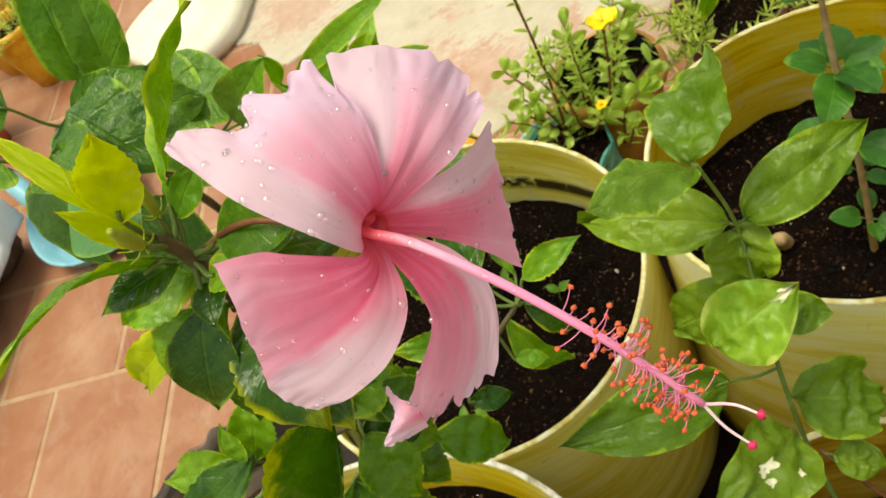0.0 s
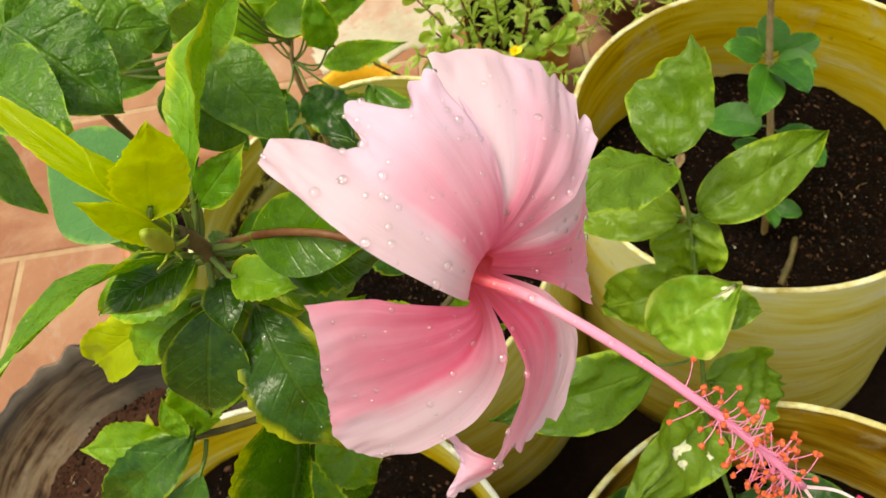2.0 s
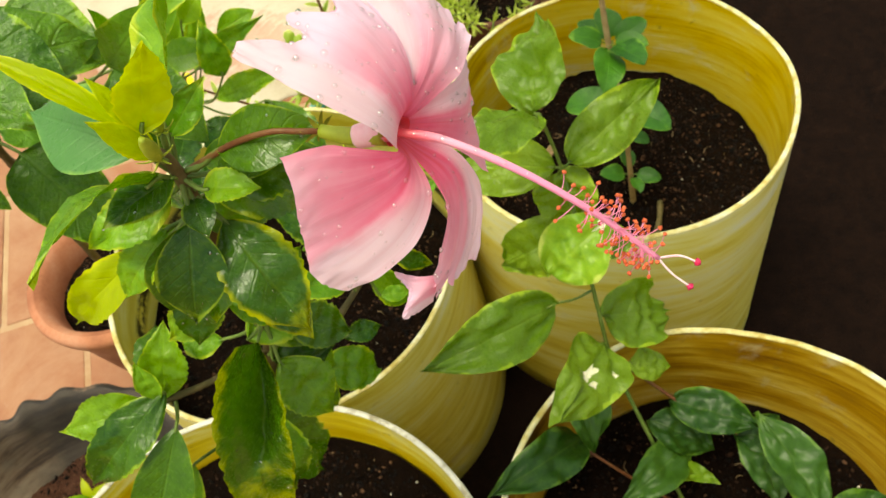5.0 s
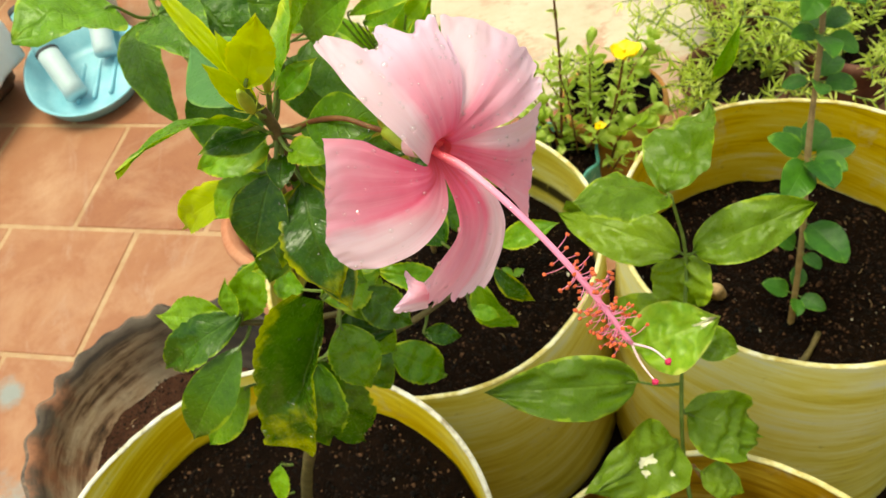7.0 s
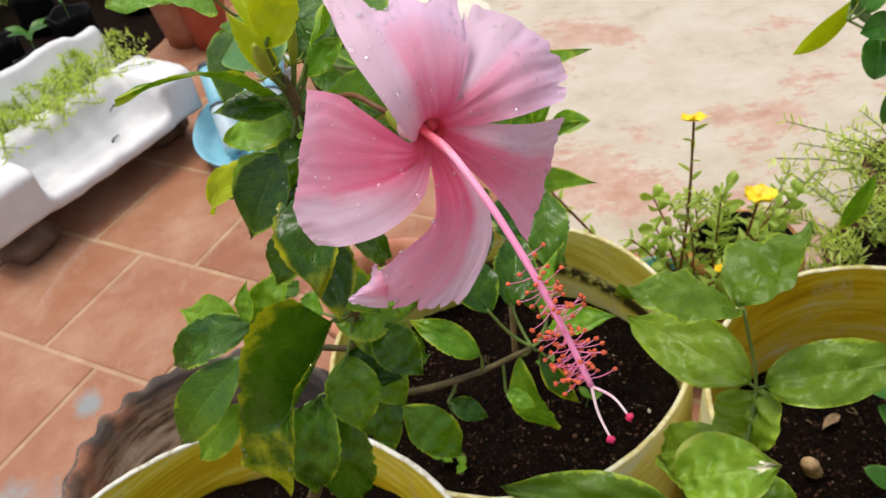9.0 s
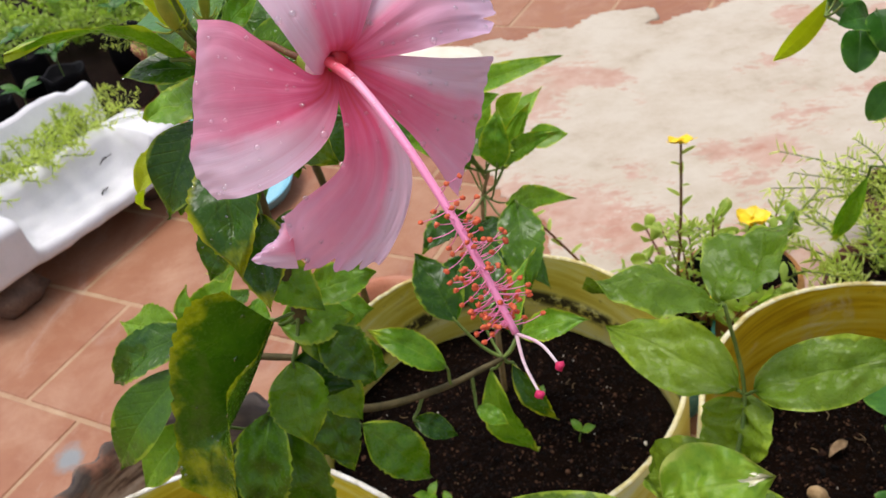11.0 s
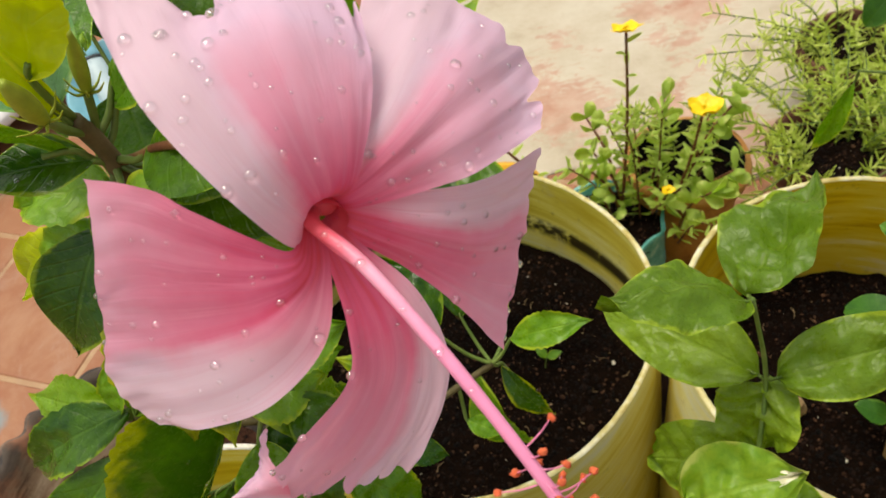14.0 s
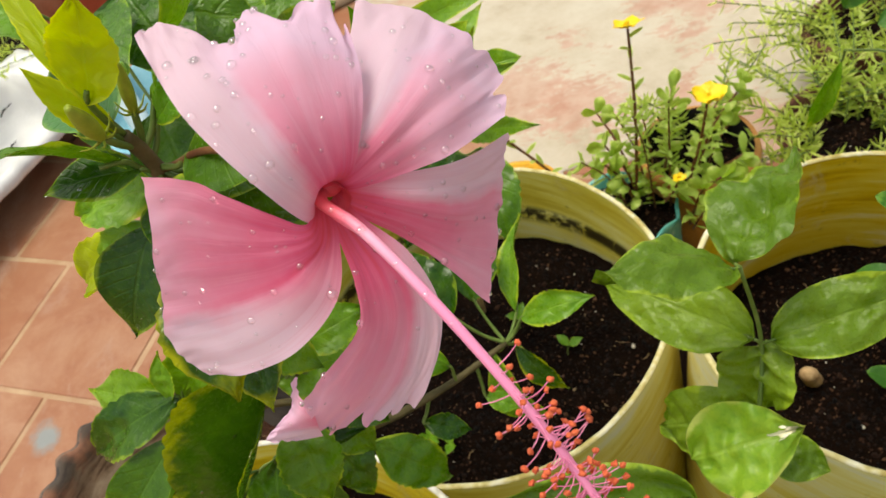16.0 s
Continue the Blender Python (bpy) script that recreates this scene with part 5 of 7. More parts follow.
wet(leaf(bush, HIB, (-0.085, 0.285, 0.85), (-0.062, 0.3, 0.815), 0.026, V(-0.0865, 0.278, 0.86), facing=(0.3, -0.3, 0.8), arch=0.1, **H), 5, 312, 0.0009)
# flower buds at the top
for q, e, s in ((V(-0.087, 0.254, 0.968), V(-0.0885, 0.249, 0.985), 0.0032), (V(-0.079, 0.268, 0.965), V(-0.075, 0.268, 0.984), 0.0024)):
    bud = part("flower_bud", tube(bmesh.new(), (q, q * 0.7 + e * 0.3, q * 0.3 + e * 0.7, e), s * 0.5, s * 0.35, 10, 16), CALYX, bush, "pointed green flower bud")
    c = (q + e) / 2
    for v in bud.data.vertices:
        w = v.co + bush.location - c
        k = w.dot((e - q).normalized()) / ((e - q).length / 2)
        ax = (e - q).normalized() * w.dot((e - q).normalized())
        v.co = c + ax + (w - ax) * (1 + 1.3 * max(0, 1 - k * k)) - bush.location
    d = (e - q).normalized()
    u = d.orthogonal().normalized()
    for k in range(6):
        out = math.cos(1.05 * k) * u + math.sin(1.05 * k) * d.cross(u)
        part("bract", tube(bmesh.new(), (q + out * s * 0.5, q + out * s * 1.5 + d * 0.001, q + out * s * 2.4 + d * 0.004), 0.0006, 0.0002, 5, 6), CALYX, bush)
    part("bud_stalk", tube(bmesh.new(), (N + V(0, 0, 0.012), (N + q) / 2 + V(0, 0, 0.004), q), 0.0013, 0.0014, 7, 8), STEM_GREEN, bush)
# lower cluster
L = LOWER
big_leaf = folded_leaf(bush, HIB_EDGED, (
    ((-0.1116, 0.2550, 0.8328), (-0.1277, 0.2477, 0.8329), (-0.1420, 0.2445, 0.8152), (-0.1541, 0.2442, 0.7854), (-0.1666, 0.2443, 0.7416), (-0.1734, 0.2379, 0.7091)),
    ((-0.1063, 0.2669, 0.8096), (-0.1202, 0.2586, 0.8005), (-0.1342, 0.2519, 0.7814), (-0.1457, 0.2477, 0.7598), (-0.1573, 0.2441, 0.7323), (-0.1648, 0.2400, 0.6963)),
    ((-0.1009, 0.2747, 0.7924), (-0.1128, 0.2655, 0.7742), (-0.1264, 0.2553, 0.7536), (-0.1374, 0.2472, 0.7402), (-0.1480, 0.2400, 0.7290), (-0.1562, 0.2381, 0.6896)),
    ((-0.1007, 0.2764, 0.7898), (-0.1091, 0.2596, 0.7798), (-0.1196, 0.2449, 0.7711), (-0.1279, 0.2373, 0.7600), (-0.1394, 0.2355, 0.7283), (-0.1535, 0.2400, 0.6759)),
    ((-0.1004, 0.2741, 0.7931), (-0.1053, 0.2496, 0.7914), (-0.1127, 0.2304, 0.7946), (-0.1184, 0.2234, 0.7857), (-0.1308, 0.2271, 0.7336), (-0.1508, 0.2380, 0.6683))),
    (0.02, 0.26, 0.5, 0.74, 0.98), L, "large drooping leaf with a yellow curled margin")
leaf(bush, HIB_MID, (-0.08, 0.306, 0.668), (-0.041, 0.3, 0.614), 0.034, V(-0.102, 0.306, 0.712), facing=(0.2, -0.6, 0.75), arch=0.1, **H)
leaf(bush, HIB_MID, (-0.098, 0.276, 0.76), (-0.092, 0.244, 0.724), 0.036, L, facing=(0.1, -0.75, 0.65), arch=0.12, **H)
leaf(bush, HIB_MID, (-0.096, 0.29, 0.775), (-0.062, 0.309, 0.718), 0.036, L, facing=(0.4, -0.5, 0.7), arch=0.1, **H)
leaf(bush, HIB_LIGHT, (-0.098, 0.3, 0.775), (-0.058, 0.33, 0.745), 0.03, L, facing=(0.2, -0.5, 0.8), arch=0.1, **H)
leaf(bush, HIB_LIGHT, (-0.115, 0.31, 0.765), (-0.135, 0.335, 0.755), 0.022, L, facing=(-0.2, -0.5, 0.8), arch=0.1, **H)
leaf(bush, HIB, (-0.13, 0.3, 0.69), (-0.122, 0.28, 0.588), 0.046, V(-0.11, 0.308, 0.698), facing=(0.2, -0.9, 0.3), arch=0.08, **H)
leaf(bush, HIB, (-0.14, 0.29, 0.7), (-0.15, 0.27, 0.625), 0.04, V(-0.11, 0.308, 0.698), facing=(-0.2, -0.9, 0.3), arch=0.08, **H)
leaf(bush, HIB_MID, (-0.172, 0.312, 0.757), (-0.222, 0.341, 0.752), 0.03, V(-0.166, 0.311, 0.752), facing=(-0.1, -0.5, 0.85), arch=0.08, label="bright green toothed leaf", **H)
leaf(bush, HIB, (-0.162, 0.316, 0.758), (-0.142, 0.362, 0.748), 0.032, V(-0.166, 0.311, 0.752), facing=(-0.3, -0.5, 0.75), arch=0.06, **H)
leaf(bush, HIB_LIGHT, (-0.165, 0.305, 0.765), (-0.16, 0.318, 0.793), 0.014, V(-0.166, 0.311, 0.752), facing=(-0.3, -0.8, 0.4), arch=0.06, **H)
leaf(bush, HIB, (-0.16, 0.305, 0.768), (-0.23, 0.314, 0.724), 0.034, V(-0.166, 0.311, 0.752), facing=(-0.2, -0.5, 0.8), arch=0.12, **H)
leaf(bush, HIB, (-0.168, 0.291, 0.752), (-0.229, 0.274, 0.687), 0.036, V(-0.16, 0.308, 0.748), facing=(-0.35, -0.75, 0.5), arch=0.12, label="dark green drooping leaf")
leaf(bush, HIB_LIGHT, (-0.178, 0.29, 0.705), (-0.228, 0.285, 0.655), 0.03, V(-0.12, 0.311, 0.675), facing=(-0.4, -0.7, 0.5), arch=0.1)
leaf(bush, HIB_LIGHT, (-0.208, 0.316, 0.53), (-0.222, 0.3, 0.49), 0.02, V(-0.2, 0.317, 0.52), facing=(-0.4, -0.8, 0.4), **H)
leaf(bush, HIB_LIGHT, (-0.225, 0.318, 0.47), (-0.24, 0.3, 0.445), 0.014, V(-0.217, 0.32, 0.46), facing=(-0.4, -0.8, 0.4), **H)
# fuller leaves between the clusters and round the side shoot
leaf(bush, HIB_MID, (-0.164, 0.312, 0.752), (-0.134, 0.33, 0.79), 0.03, V(-0.166, 0.311, 0.748), facing=(-0.35, -0.8, 0.4), arch=0.06, **H)
leaf(bush, HIB_LIGHT, (-0.104, 0.292, 0.775), (-0.062, 0.3, 0.768), 0.034, L, facing=(0.1, -0.6, 0.75), arch=0.12, **H)
leaf(bush, HIB, (-0.1, 0.284, 0.752), (-0.066, 0.272, 0.738), 0.03, L, facing=(0.2, -0.6, 0.75), arch=0.1, **H)
leaf(bush, HIB, (-0.1, 0.296, 0.74), (-0.056, 0.322, 0.704), 0.036, L + V(0, 0, -0.03), facing=(0.3, -0.6, 0.7), arch=0.12, **H)
leaf(bush, HIB, (-0.128, 0.288, 0.71), (-0.142, 0.26, 0.64), 0.042, L + V(-0.015, 0.004, -0.07), facing=(-0.1, -0.85, 0.45), arch=0.1, **H)
leaf(bush, HIB_LIGHT, (-0.1, 0.29, 0.82), (-0.07, 0.275, 0.795), 0.026, V(-0.1, 0.283, 0.83), facing=(0.2, -0.6, 0.7), arch=0.1, **H)
leaf(bush, HIB_LIGHT, (-0.106, 0.29, 0.83), (-0.135, 0.3, 0.812), 0.024, V(-0.1, 0.283, 0.835), facing=(-0.2, -0.6, 0.7), arch=0.1, **H)
leaf(bush, HIB_LIGHT, (-0.09, 0.278, 0.9), (-0.118, 0.295, 0.872), 0.026, N + V(-0.006, 0.004, -0.04), facing=(-0.3, -0.5, 0.7), arch=0.1, **H)
leaf(bush, HIB_LIGHT, (-0.088, 0.27, 0.906), (-0.056, 0.268, 0.888), 0.026, N + V(-0.004, 0.004, -0.035), facing=(0.2, -0.6, 0.7), arch=0.12, **H)
leaf(bush, HIB, (-0.07, 0.262, 0.93), (-0.026, 0.244, 0.922), 0.032, N + V(0, 0, -0.01), facing=(0.1, -0.55, 0.8), arch=0.08, **H)
leaf(bush, HIB_MID, (-0.075, 0.266, 0.918), (-0.038, 0.258, 0.894), 0.03, N + V(0, 0, -0.02), facing=(0.2, -0.6, 0.75), arch=0.1, **H)
leaf(bush, HIB_YELLOW, (-0.086, 0.262, 0.962), (-0.1, 0.262, 0.995), 0.012, N + V(-0.002, -0.003, 0.015), facing=(0.2, -0.8, 0.4), arch=0.06, **H)
leaf(bush, HIB_MID, (-0.084, 0.284, 0.885), (-0.11, 0.262, 0.85), 0.026, V(-0.086, 0.275, 0.89), facing=(-0.2, -0.75, 0.6), arch=0.1, **H)
leaf(bush, HIB, (-0.08, 0.29, 0.77), (-0.052, 0.27, 0.742), 0.03, L, facing=(0.2, -0.7, 0.65), arch=0.12, **H)
leaf(bush, HIB_MID, (-0.092, 0.3, 0.745), (-0.07, 0.28, 0.7), 0.03, L + V(-0.006, 0.01, -0.05), facing=(0.2, -0.8, 0.5), arch=0.1, **H)
leaf(bush, HIB_LIGHT, (-0.085, 0.296, 0.79), (-0.045, 0.31, 0.79), 0.026, L, facing=(0.1, -0.6, 0.75), arch=0.1, **H)
leaf(bush, HIB, (-0.1, 0.306, 0.71), (-0.085, 0.28, 0.655), 0.036, V(-0.103, 0.306, 0.712), facing=(0.1, -0.85, 0.45), arch=0.1, **H)
wet(big_leaf, 16, 350, 0.0015)
# side branch over the middle bucket
B2 = V(0.018, 0.352, 0.668)
leaf(bush, HIB_LIGHT, (0.032, 0.355, 0.685), (0.0792, 0.3428, 0.7025), 0.022, B2, facing=(0, -0.5, 0.85), arch=0.14, **H)
leaf(bush, HIB_LIGHT, (0.03, 0.37, 0.672), (0.0519, 0.4314, 0.7004), 0.02, B2, facing=(-0.7, -0.4, 0.4), arch=0.1, **H)
leaf(bush, HIB_LIGHT, (0.008, 0.362, 0.648), (0.0348, 0.3495, 0.5694), 0.032, B2, facing=(-0.5, -0.75, 0.3), arch=0.16, **H)
leaf(bush, HIB_EDGED, (0.024, 0.36, 0.655), (0.052, 0.345, 0.606), 0.018, B2, facing=(-0.3, -0.75, 0.4), arch=0.14, **H)
leaf(bush, HIB, (-0.01, 0.36, 0.7), (-0.034, 0.4, 0.732), 0.034, B2, facing=(0.2, -0.6, 0.7), arch=0.1, **H)
leaf(bush, HIB, (0.006, 0.375, 0.69), (0.014, 0.43, 0.715), 0.036, B2, facing=(0.1, -0.7, 0.6), arch=0.1, **H)
leaf(bush, HIB_LIGHT, (-0.02, 0.337, 0.68), (-0.07, 0.352, 0.71), 0.024, V(-0.02, 0.338, 0.662), facing=(0, -0.5, 0.85), arch=0.12, **H)
leaf(bush, HIB, (-0.048, 0.322, 0.65), (-0.02, 0.318, 0.632), 0.018, V(-0.04, 0.331, 0.662), facing=(0, -0.5, 0.85), **H)
leaf(bush, HIB_LIGHT, (-0.005, 0.335, 0.64), (0.016, 0.325, 0.63), 0.014, V(-0.005, 0.343, 0.662), facing=(0, -0.5, 0.85), **H)

# ---- the broad-leaved shrub behind, in the terracotta pot ----
shrub = thing("broadleaf_shrub", "shrub with broad wrinkled dark green leaves in a terracotta pot", "shrub", (-0.187, 0.875, 0.186))
SN = V(-0.16, 0.56, 0.86)
part("stem", tube(bmesh.new(), ((-0.187, 0.875, 0.18), (-0.18, 0.83, 0.4), (-0.165, 0.72, 0.62), (-0.16, 0.62, 0.79), SN), 0.006, 0.003, 10, 40, 0.2), BARK, shrub)
part("branch", tube(bmesh.new(), (SN, (-0.155, 0.5, 0.89), (-0.145, 0.45, 0.905)), 0.003, 0.002, 8, 14, 0.2), STEM_GREEN, shrub)
W = dict(kind="broad", pucker=1.0, fold=0.12)
leaf(shrub, BIG, (-0.162, 0.457, 0.902), (-0.155, 0.397, 0.863), 0.034, (-0.152, 0.48, 0.896), facing=(-0.3, -0.75, 0.5), arch=0.14, label="drooping dark wrinkled leaf", **W)
leaf(shrub, BIG_LIGHT, (-0.165, 0.44, 0.93), (-0.218, 0.405, 0.948), 0.062, (-0.148, 0.455, 0.905), facing=(-0.1, -0.3, 0.95), arch=0.12, label="broad fresh green leaf", **W)
leaf(shrub, BIG, (-0.14, 0.43, 0.92), (-0.115, 0.368, 0.922), 0.044, (-0.146, 0.45, 0.905), facing=(0.1, -0.45, 0.85), arch=0.1, **W)
leaf(shrub, BIG, (-0.13, 0.455, 0.91), (-0.06, 0.445, 0.885), 0.055, (-0.146, 0.45, 0.905), facing=(0.1, -0.5, 0.8), arch=0.12, **W)
leaf(shrub, BIG, (-0.135, 0.48, 0.89), (-0.075, 0.51, 0.865), 0.06, (-0.15, 0.48, 0.897), facing=(0.1, -0.6, 0.75), arch=0.12, **W)
leaf(shrub, BIG_LIGHT, (-0.139, 0.6, 0.862), (-0.109, 0.64, 0.959), 0.042, SN, facing=(0.1, -0.9, 0.35), arch=0.05, label="broad upright leaf", **W)
leaf(shrub, BIG_LIGHT, (-0.121, 0.59, 0.852), (-0.089, 0.63, 0.948), 0.04, SN, facing=(0.15, -0.9, 0.35), arch=0.05, label="broad upright leaf", **W)
leaf(shrub, BIG, (-0.175, 0.55, 0.9), (-0.235, 0.56, 0.935), 0.05, SN, facing=(-0.1, -0.4, 0.9), arch=0.1, **W)
leaf(shrub, BIG, (-0.105, 0.575, 0.835), (-0.05, 0.522, 0.812), 0.07, SN, facing=(0.2, -0.5, 0.8), arch=0.12, **W)
leaf(shrub, BIG, (-0.14, 0.6, 0.81), (-0.09, 0.56, 0.76), 0.055, (-0.16, 0.62, 0.79), facing=(0.2, -0.7, 0.6), arch=0.12, **W)
leaf(shrub, BIG_LIGHT, (-0.15, 0.68, 0.7), (-0.1, 0.68, 0.66), 0.045, (-0.165, 0.7, 0.66), facing=(0.2, -0.6, 0.7), arch=0.12, **W)

leaf(shrub, BIG, (-0.123, 0.45, 0.925), (-0.096, 0.396, 0.897), 0.056, (-0.146, 0.45, 0.905), facing=(0.0, -0.4, 0.9), arch=0.08, label="broad wet wrinkled leaf", **W)
leaf(shrub, BIG, (-0.134, 0.435, 0.86), (-0.121, 0.384, 0.8), 0.048, (-0.15, 0.47, 0.89), facing=(0.0, -0.7, 0.6), arch=0.08, **W)
leaf(shrub, BIG, (-0.09, 0.49, 0.895), (-0.066, 0.44, 0.876), 0.05, (-0.14, 0.46, 0.9), facing=(0.1, -0.4, 0.9), arch=0.1, **W)
leaf(shrub, BIG, (-0.056, 0.5, 0.82), (-0.038, 0.438, 0.776), 0.048, (-0.12, 0.52, 0.84), facing=(0.1, -0.6, 0.8), arch=0.1, **W)
leaf(shrub, BIG_LIGHT, (-0.06, 0.475, 0.845), (-0.02, 0.45, 0.882), 0.034, (-0.1, 0.5, 0.83), facing=(-0.3, -0.7, 0.5), arch=0.06, **W)
leaf(shrub, BIG, (-0.08, 0.5, 0.81), (-0.062, 0.466, 0.758), 0.044, (-0.12, 0.52, 0.84), facing=(0.0, -0.7, 0.6), arch=0.1, **W)
part("branch", tube(bmesh.new(), (SN, (-0.14, 0.54, 0.845), (-0.11, 0.51, 0.835), (-0.08, 0.49, 0.84)), 0.0026, 0.0016, 8, 14, 0.2), STEM_GREEN, shrub)
# ---- young hibiscus at the back of the middle bucket ----
young = thing("hibiscus_sapling", "young hibiscus with upright toothed leaves in a soil-stained yellow bucket", "sapling", (0.0, 0.7, 0.266))
part("stem", tube(bmesh.new(), ((0.0, 0.7, 0.258), (0.004, 0.702, 0.42), (0.008, 0.712, 0.553), (0.02, 0.71, 0.6)), 0.004, 0.002, 8, 24, 0.2), TWIG, young)
Y = V(0.012, 0.712, 0.57)
for b, t, w, f in (((0.035, 0.71, 0.6), (0.072, 0.70, 0.682), 0.026, (-0.5, -0.75, 0.2)), ((0.04, 0.69, 0.62), (0.0925, 0.6036, 0.698), 0.025, (-0.3, -0.6, 0.6)), ((0.035, 0.69, 0.57), (0.1046, 0.6213, 0.6102), 0.028, (-0.2, -0.6, 0.7)),
                   ((0.02, 0.72, 0.61), (0.089, 0.756, 0.669), 0.032, (-0.3, -0.7, 0.5)), ((0.0, 0.72, 0.6), (-0.04, 0.75, 0.67), 0.034, (0.3, -0.8, 0.3)), ((0.01, 0.68, 0.56), (0.02, 0.6, 0.545), 0.05, (0, -0.5, 0.85)),
                   ((-0.01, 0.69, 0.56), (-0.06, 0.63, 0.56), 0.045, (-0.1, -0.5, 0.85)), ((0.02, 0.68, 0.53), (0.07, 0.62, 0.5), 0.04, (0.2, -0.6, 0.7)), ((-0.01, 0.7, 0.5), (-0.06, 0.66, 0.46), 0.04, (-0.2, -0.6, 0.7)),
                   ((0.01, 0.69, 0.47), (0.03, 0.63, 0.42), 0.04, (0.1, -0.7, 0.5)), ((0.005, 0.72, 0.63), (0.03, 0.74, 0.69), 0.03, (-0.1, -0.9, 0.2)), ((0.043, 0.55, 0.665), (0.044, 0.475, 0.618), 0.042, (0, -0.6, 0.75)), ((0.03, 0.6, 0.67), (0.038, 0.61, 0.728), 0.03, (-0.2, -0.8, 0.4))):
    leaf(young, HIB if w > 0.036 else HIB_LIGHT, b, t, w, Y if b[2] > 0.53 else (0.003, 0.698, b[2] - 0.01), facing=f, arch=0.1, **H)
for b, t, w, f in (((-0.02, 0.67, 0.712), (0.1013, 0.6233, 0.7624), 0.024, (-0.3, -0.75, 0.6)), ((-0.03, 0.68, 0.71), (-0.03, 0.655, 0.764), 0.018, (0.3, -0.8, 0.4)), ((-0.006, 0.68, 0.69), (0.042, 0.66, 0.716), 0.026, (-0.2, -0.8, 0.5)),
                   ((0.036, 0.67, 0.688), (0.064, 0.66, 0.714), 0.022, (-0.3, -0.8, 0.4)), ((0.062, 0.67, 0.655), (0.104, 0.66, 0.662), 0.026, (-0.1, -0.7, 0.7)), ((0.0, 0.68, 0.66), (0.05, 0.645, 0.66), 0.034, (0, -0.65, 0.75)), ((-0.02, 0.69, 0.65), (-0.06, 0.66, 0.68), 0.034, (0.1, -0.7, 0.7))):
    leaf(young, HIB_LIGHT if w < 0.033 else HIB_MID, b, t, w, (0.016, 0.71, 0.6), facing=f, arch=0.08, kind="lance", teeth=0.05)
part("branch", tube(bmesh.new(), ((0.016, 0.712, 0.59), (0.0, 0.7, 0.64), (-0.012, 0.685, 0.69)), 0.0018, 0.0012, 7, 12), STEM_GREEN, young)
# seedlings in the middle bucket
for i, (x, y) in enumerate(((0.085, 0.6), (-0.1, 0.53), (-0.075, 0.515), (0.04, 0.66))):
    s = thing("seedling", "tiny green seedling sprouting from dark soil", "seedling", (x, y, 0.27), "seedlings in the soil")
    part("stem", tube(bmesh.new(), ((x, y, 0.264), (x, y, 0.278), (x + 0.003, y, 0.29)), 0.0009, 0.0006, 6, 6), STEM_GREEN, s)
    for k in range(2 + i % 2):
        a = 2.2 * k + i
        leaf(s, HIB_LIGHT, (x + 0.003, y, 0.289), (x + 0.003 + 0.018 * math.cos(a), y + 0.018 * math.sin(a), 0.296), 0.011, facing=(0, -0.3, 1), nu=10, nv=4)
x, y = -0.41, 0.695
s = thing("seedling", "tiny bright green seedling in the fluted bowl", "seedling", (x, y, 0.074), "seedlings in the soil")
part("stem", tube(bmesh.new(), ((x, y, 0.066), (x, y, 0.085), (x + 0.004, y, 0.1)), 0.0012, 0.0008, 6, 6), STEM_GREEN, s)
for k in range(5):
    a = 1.3 * k
    leaf(s, HIB_YELLOW if k < 2 else HIB_LIGHT, (x + 0.004, y, 0.098), (x + 0.004 + 0.03 * math.cos(a), y + 0.03 * math.sin(a), 0.108 + 0.005 * k), 0.013, facing=(0, -0.3, 1), nu=10, nv=4)

# ---- jasmine ----
jas = thing("jasmine_plant", "jasmine shoot with paired matt green leaves in a yellow bucket", "plant", (0.128, 0.084, 0.26))
JN, JT = V(0.1735, 0.313, 0.647), V(0.158, 0.3165, 0.725)
part("stem", tube(bmesh.new(), ((0.128, 0.084, 0.255), (0.135, 0.15, 0.34), (0.1418, 0.22, 0.443), (0.1445, 0.246, 0.533), (0.158, 0.278, 0.6), JN, JT), 0.0024, 0.0013, 8, 44, 0.12), STEM_GREEN, jas, "slender green stem")
part("branch", tube(bmesh.new(), ((0.15, 0.222, 0.443), (0.175, 0.17, 0.39), (0.2, 0.11, 0.36)), 0.002, 0.0014, 8, 14), STEM_RED, jas)
part("branch", tube(bmesh.new(), ((0.13, 0.1, 0.28), (0.1, 0.16, 0.33), (0.08, 0.215, 0.36)), 0.002, 0.0014, 8, 14), STEM_RED, jas)
part("branch", tube(bmesh.new(), ((0.13, 0.1, 0.28), (0.165, 0.06, 0.34), (0.178, 0.012, 0.4)), 0.002, 0.0014, 8, 14), STEM_GREEN, jas)
J = dict(kind="jas", pucker=2.0, wave=0.12, nu=26, nv=12)
leaf(jas, JAS, (0.158, 0.3215, 0.7225), (0.2215, 0.38, 0.737), 0.054, JT, facing=(-0.43, 0.1, 0.88), arch=0.05, fold=0.3, **J)
leaf(jas, JAS, (0.155, 0.315, 0.7265), (0.0723, 0.3096, 0.7595), 0.044, JT, facing=(0.25, 0.05, 0.97), arch=0.12, fold=-0.3, **J)
leaf(jas, JAS, (0.17, 0.315, 0.649), (0.0975, 0.4, 0.64), 0.05, JN, facing=(-0.31, -0.3, 0.9), arch=0.1, **J)
leaf(jas, JAS, (0.177, 0.308, 0.654), (0.2755, 0.302, 0.675), 0.046, JN, facing=(-0.1, -0.45, 0.88), arch=0.1, fold=0.12, **J)
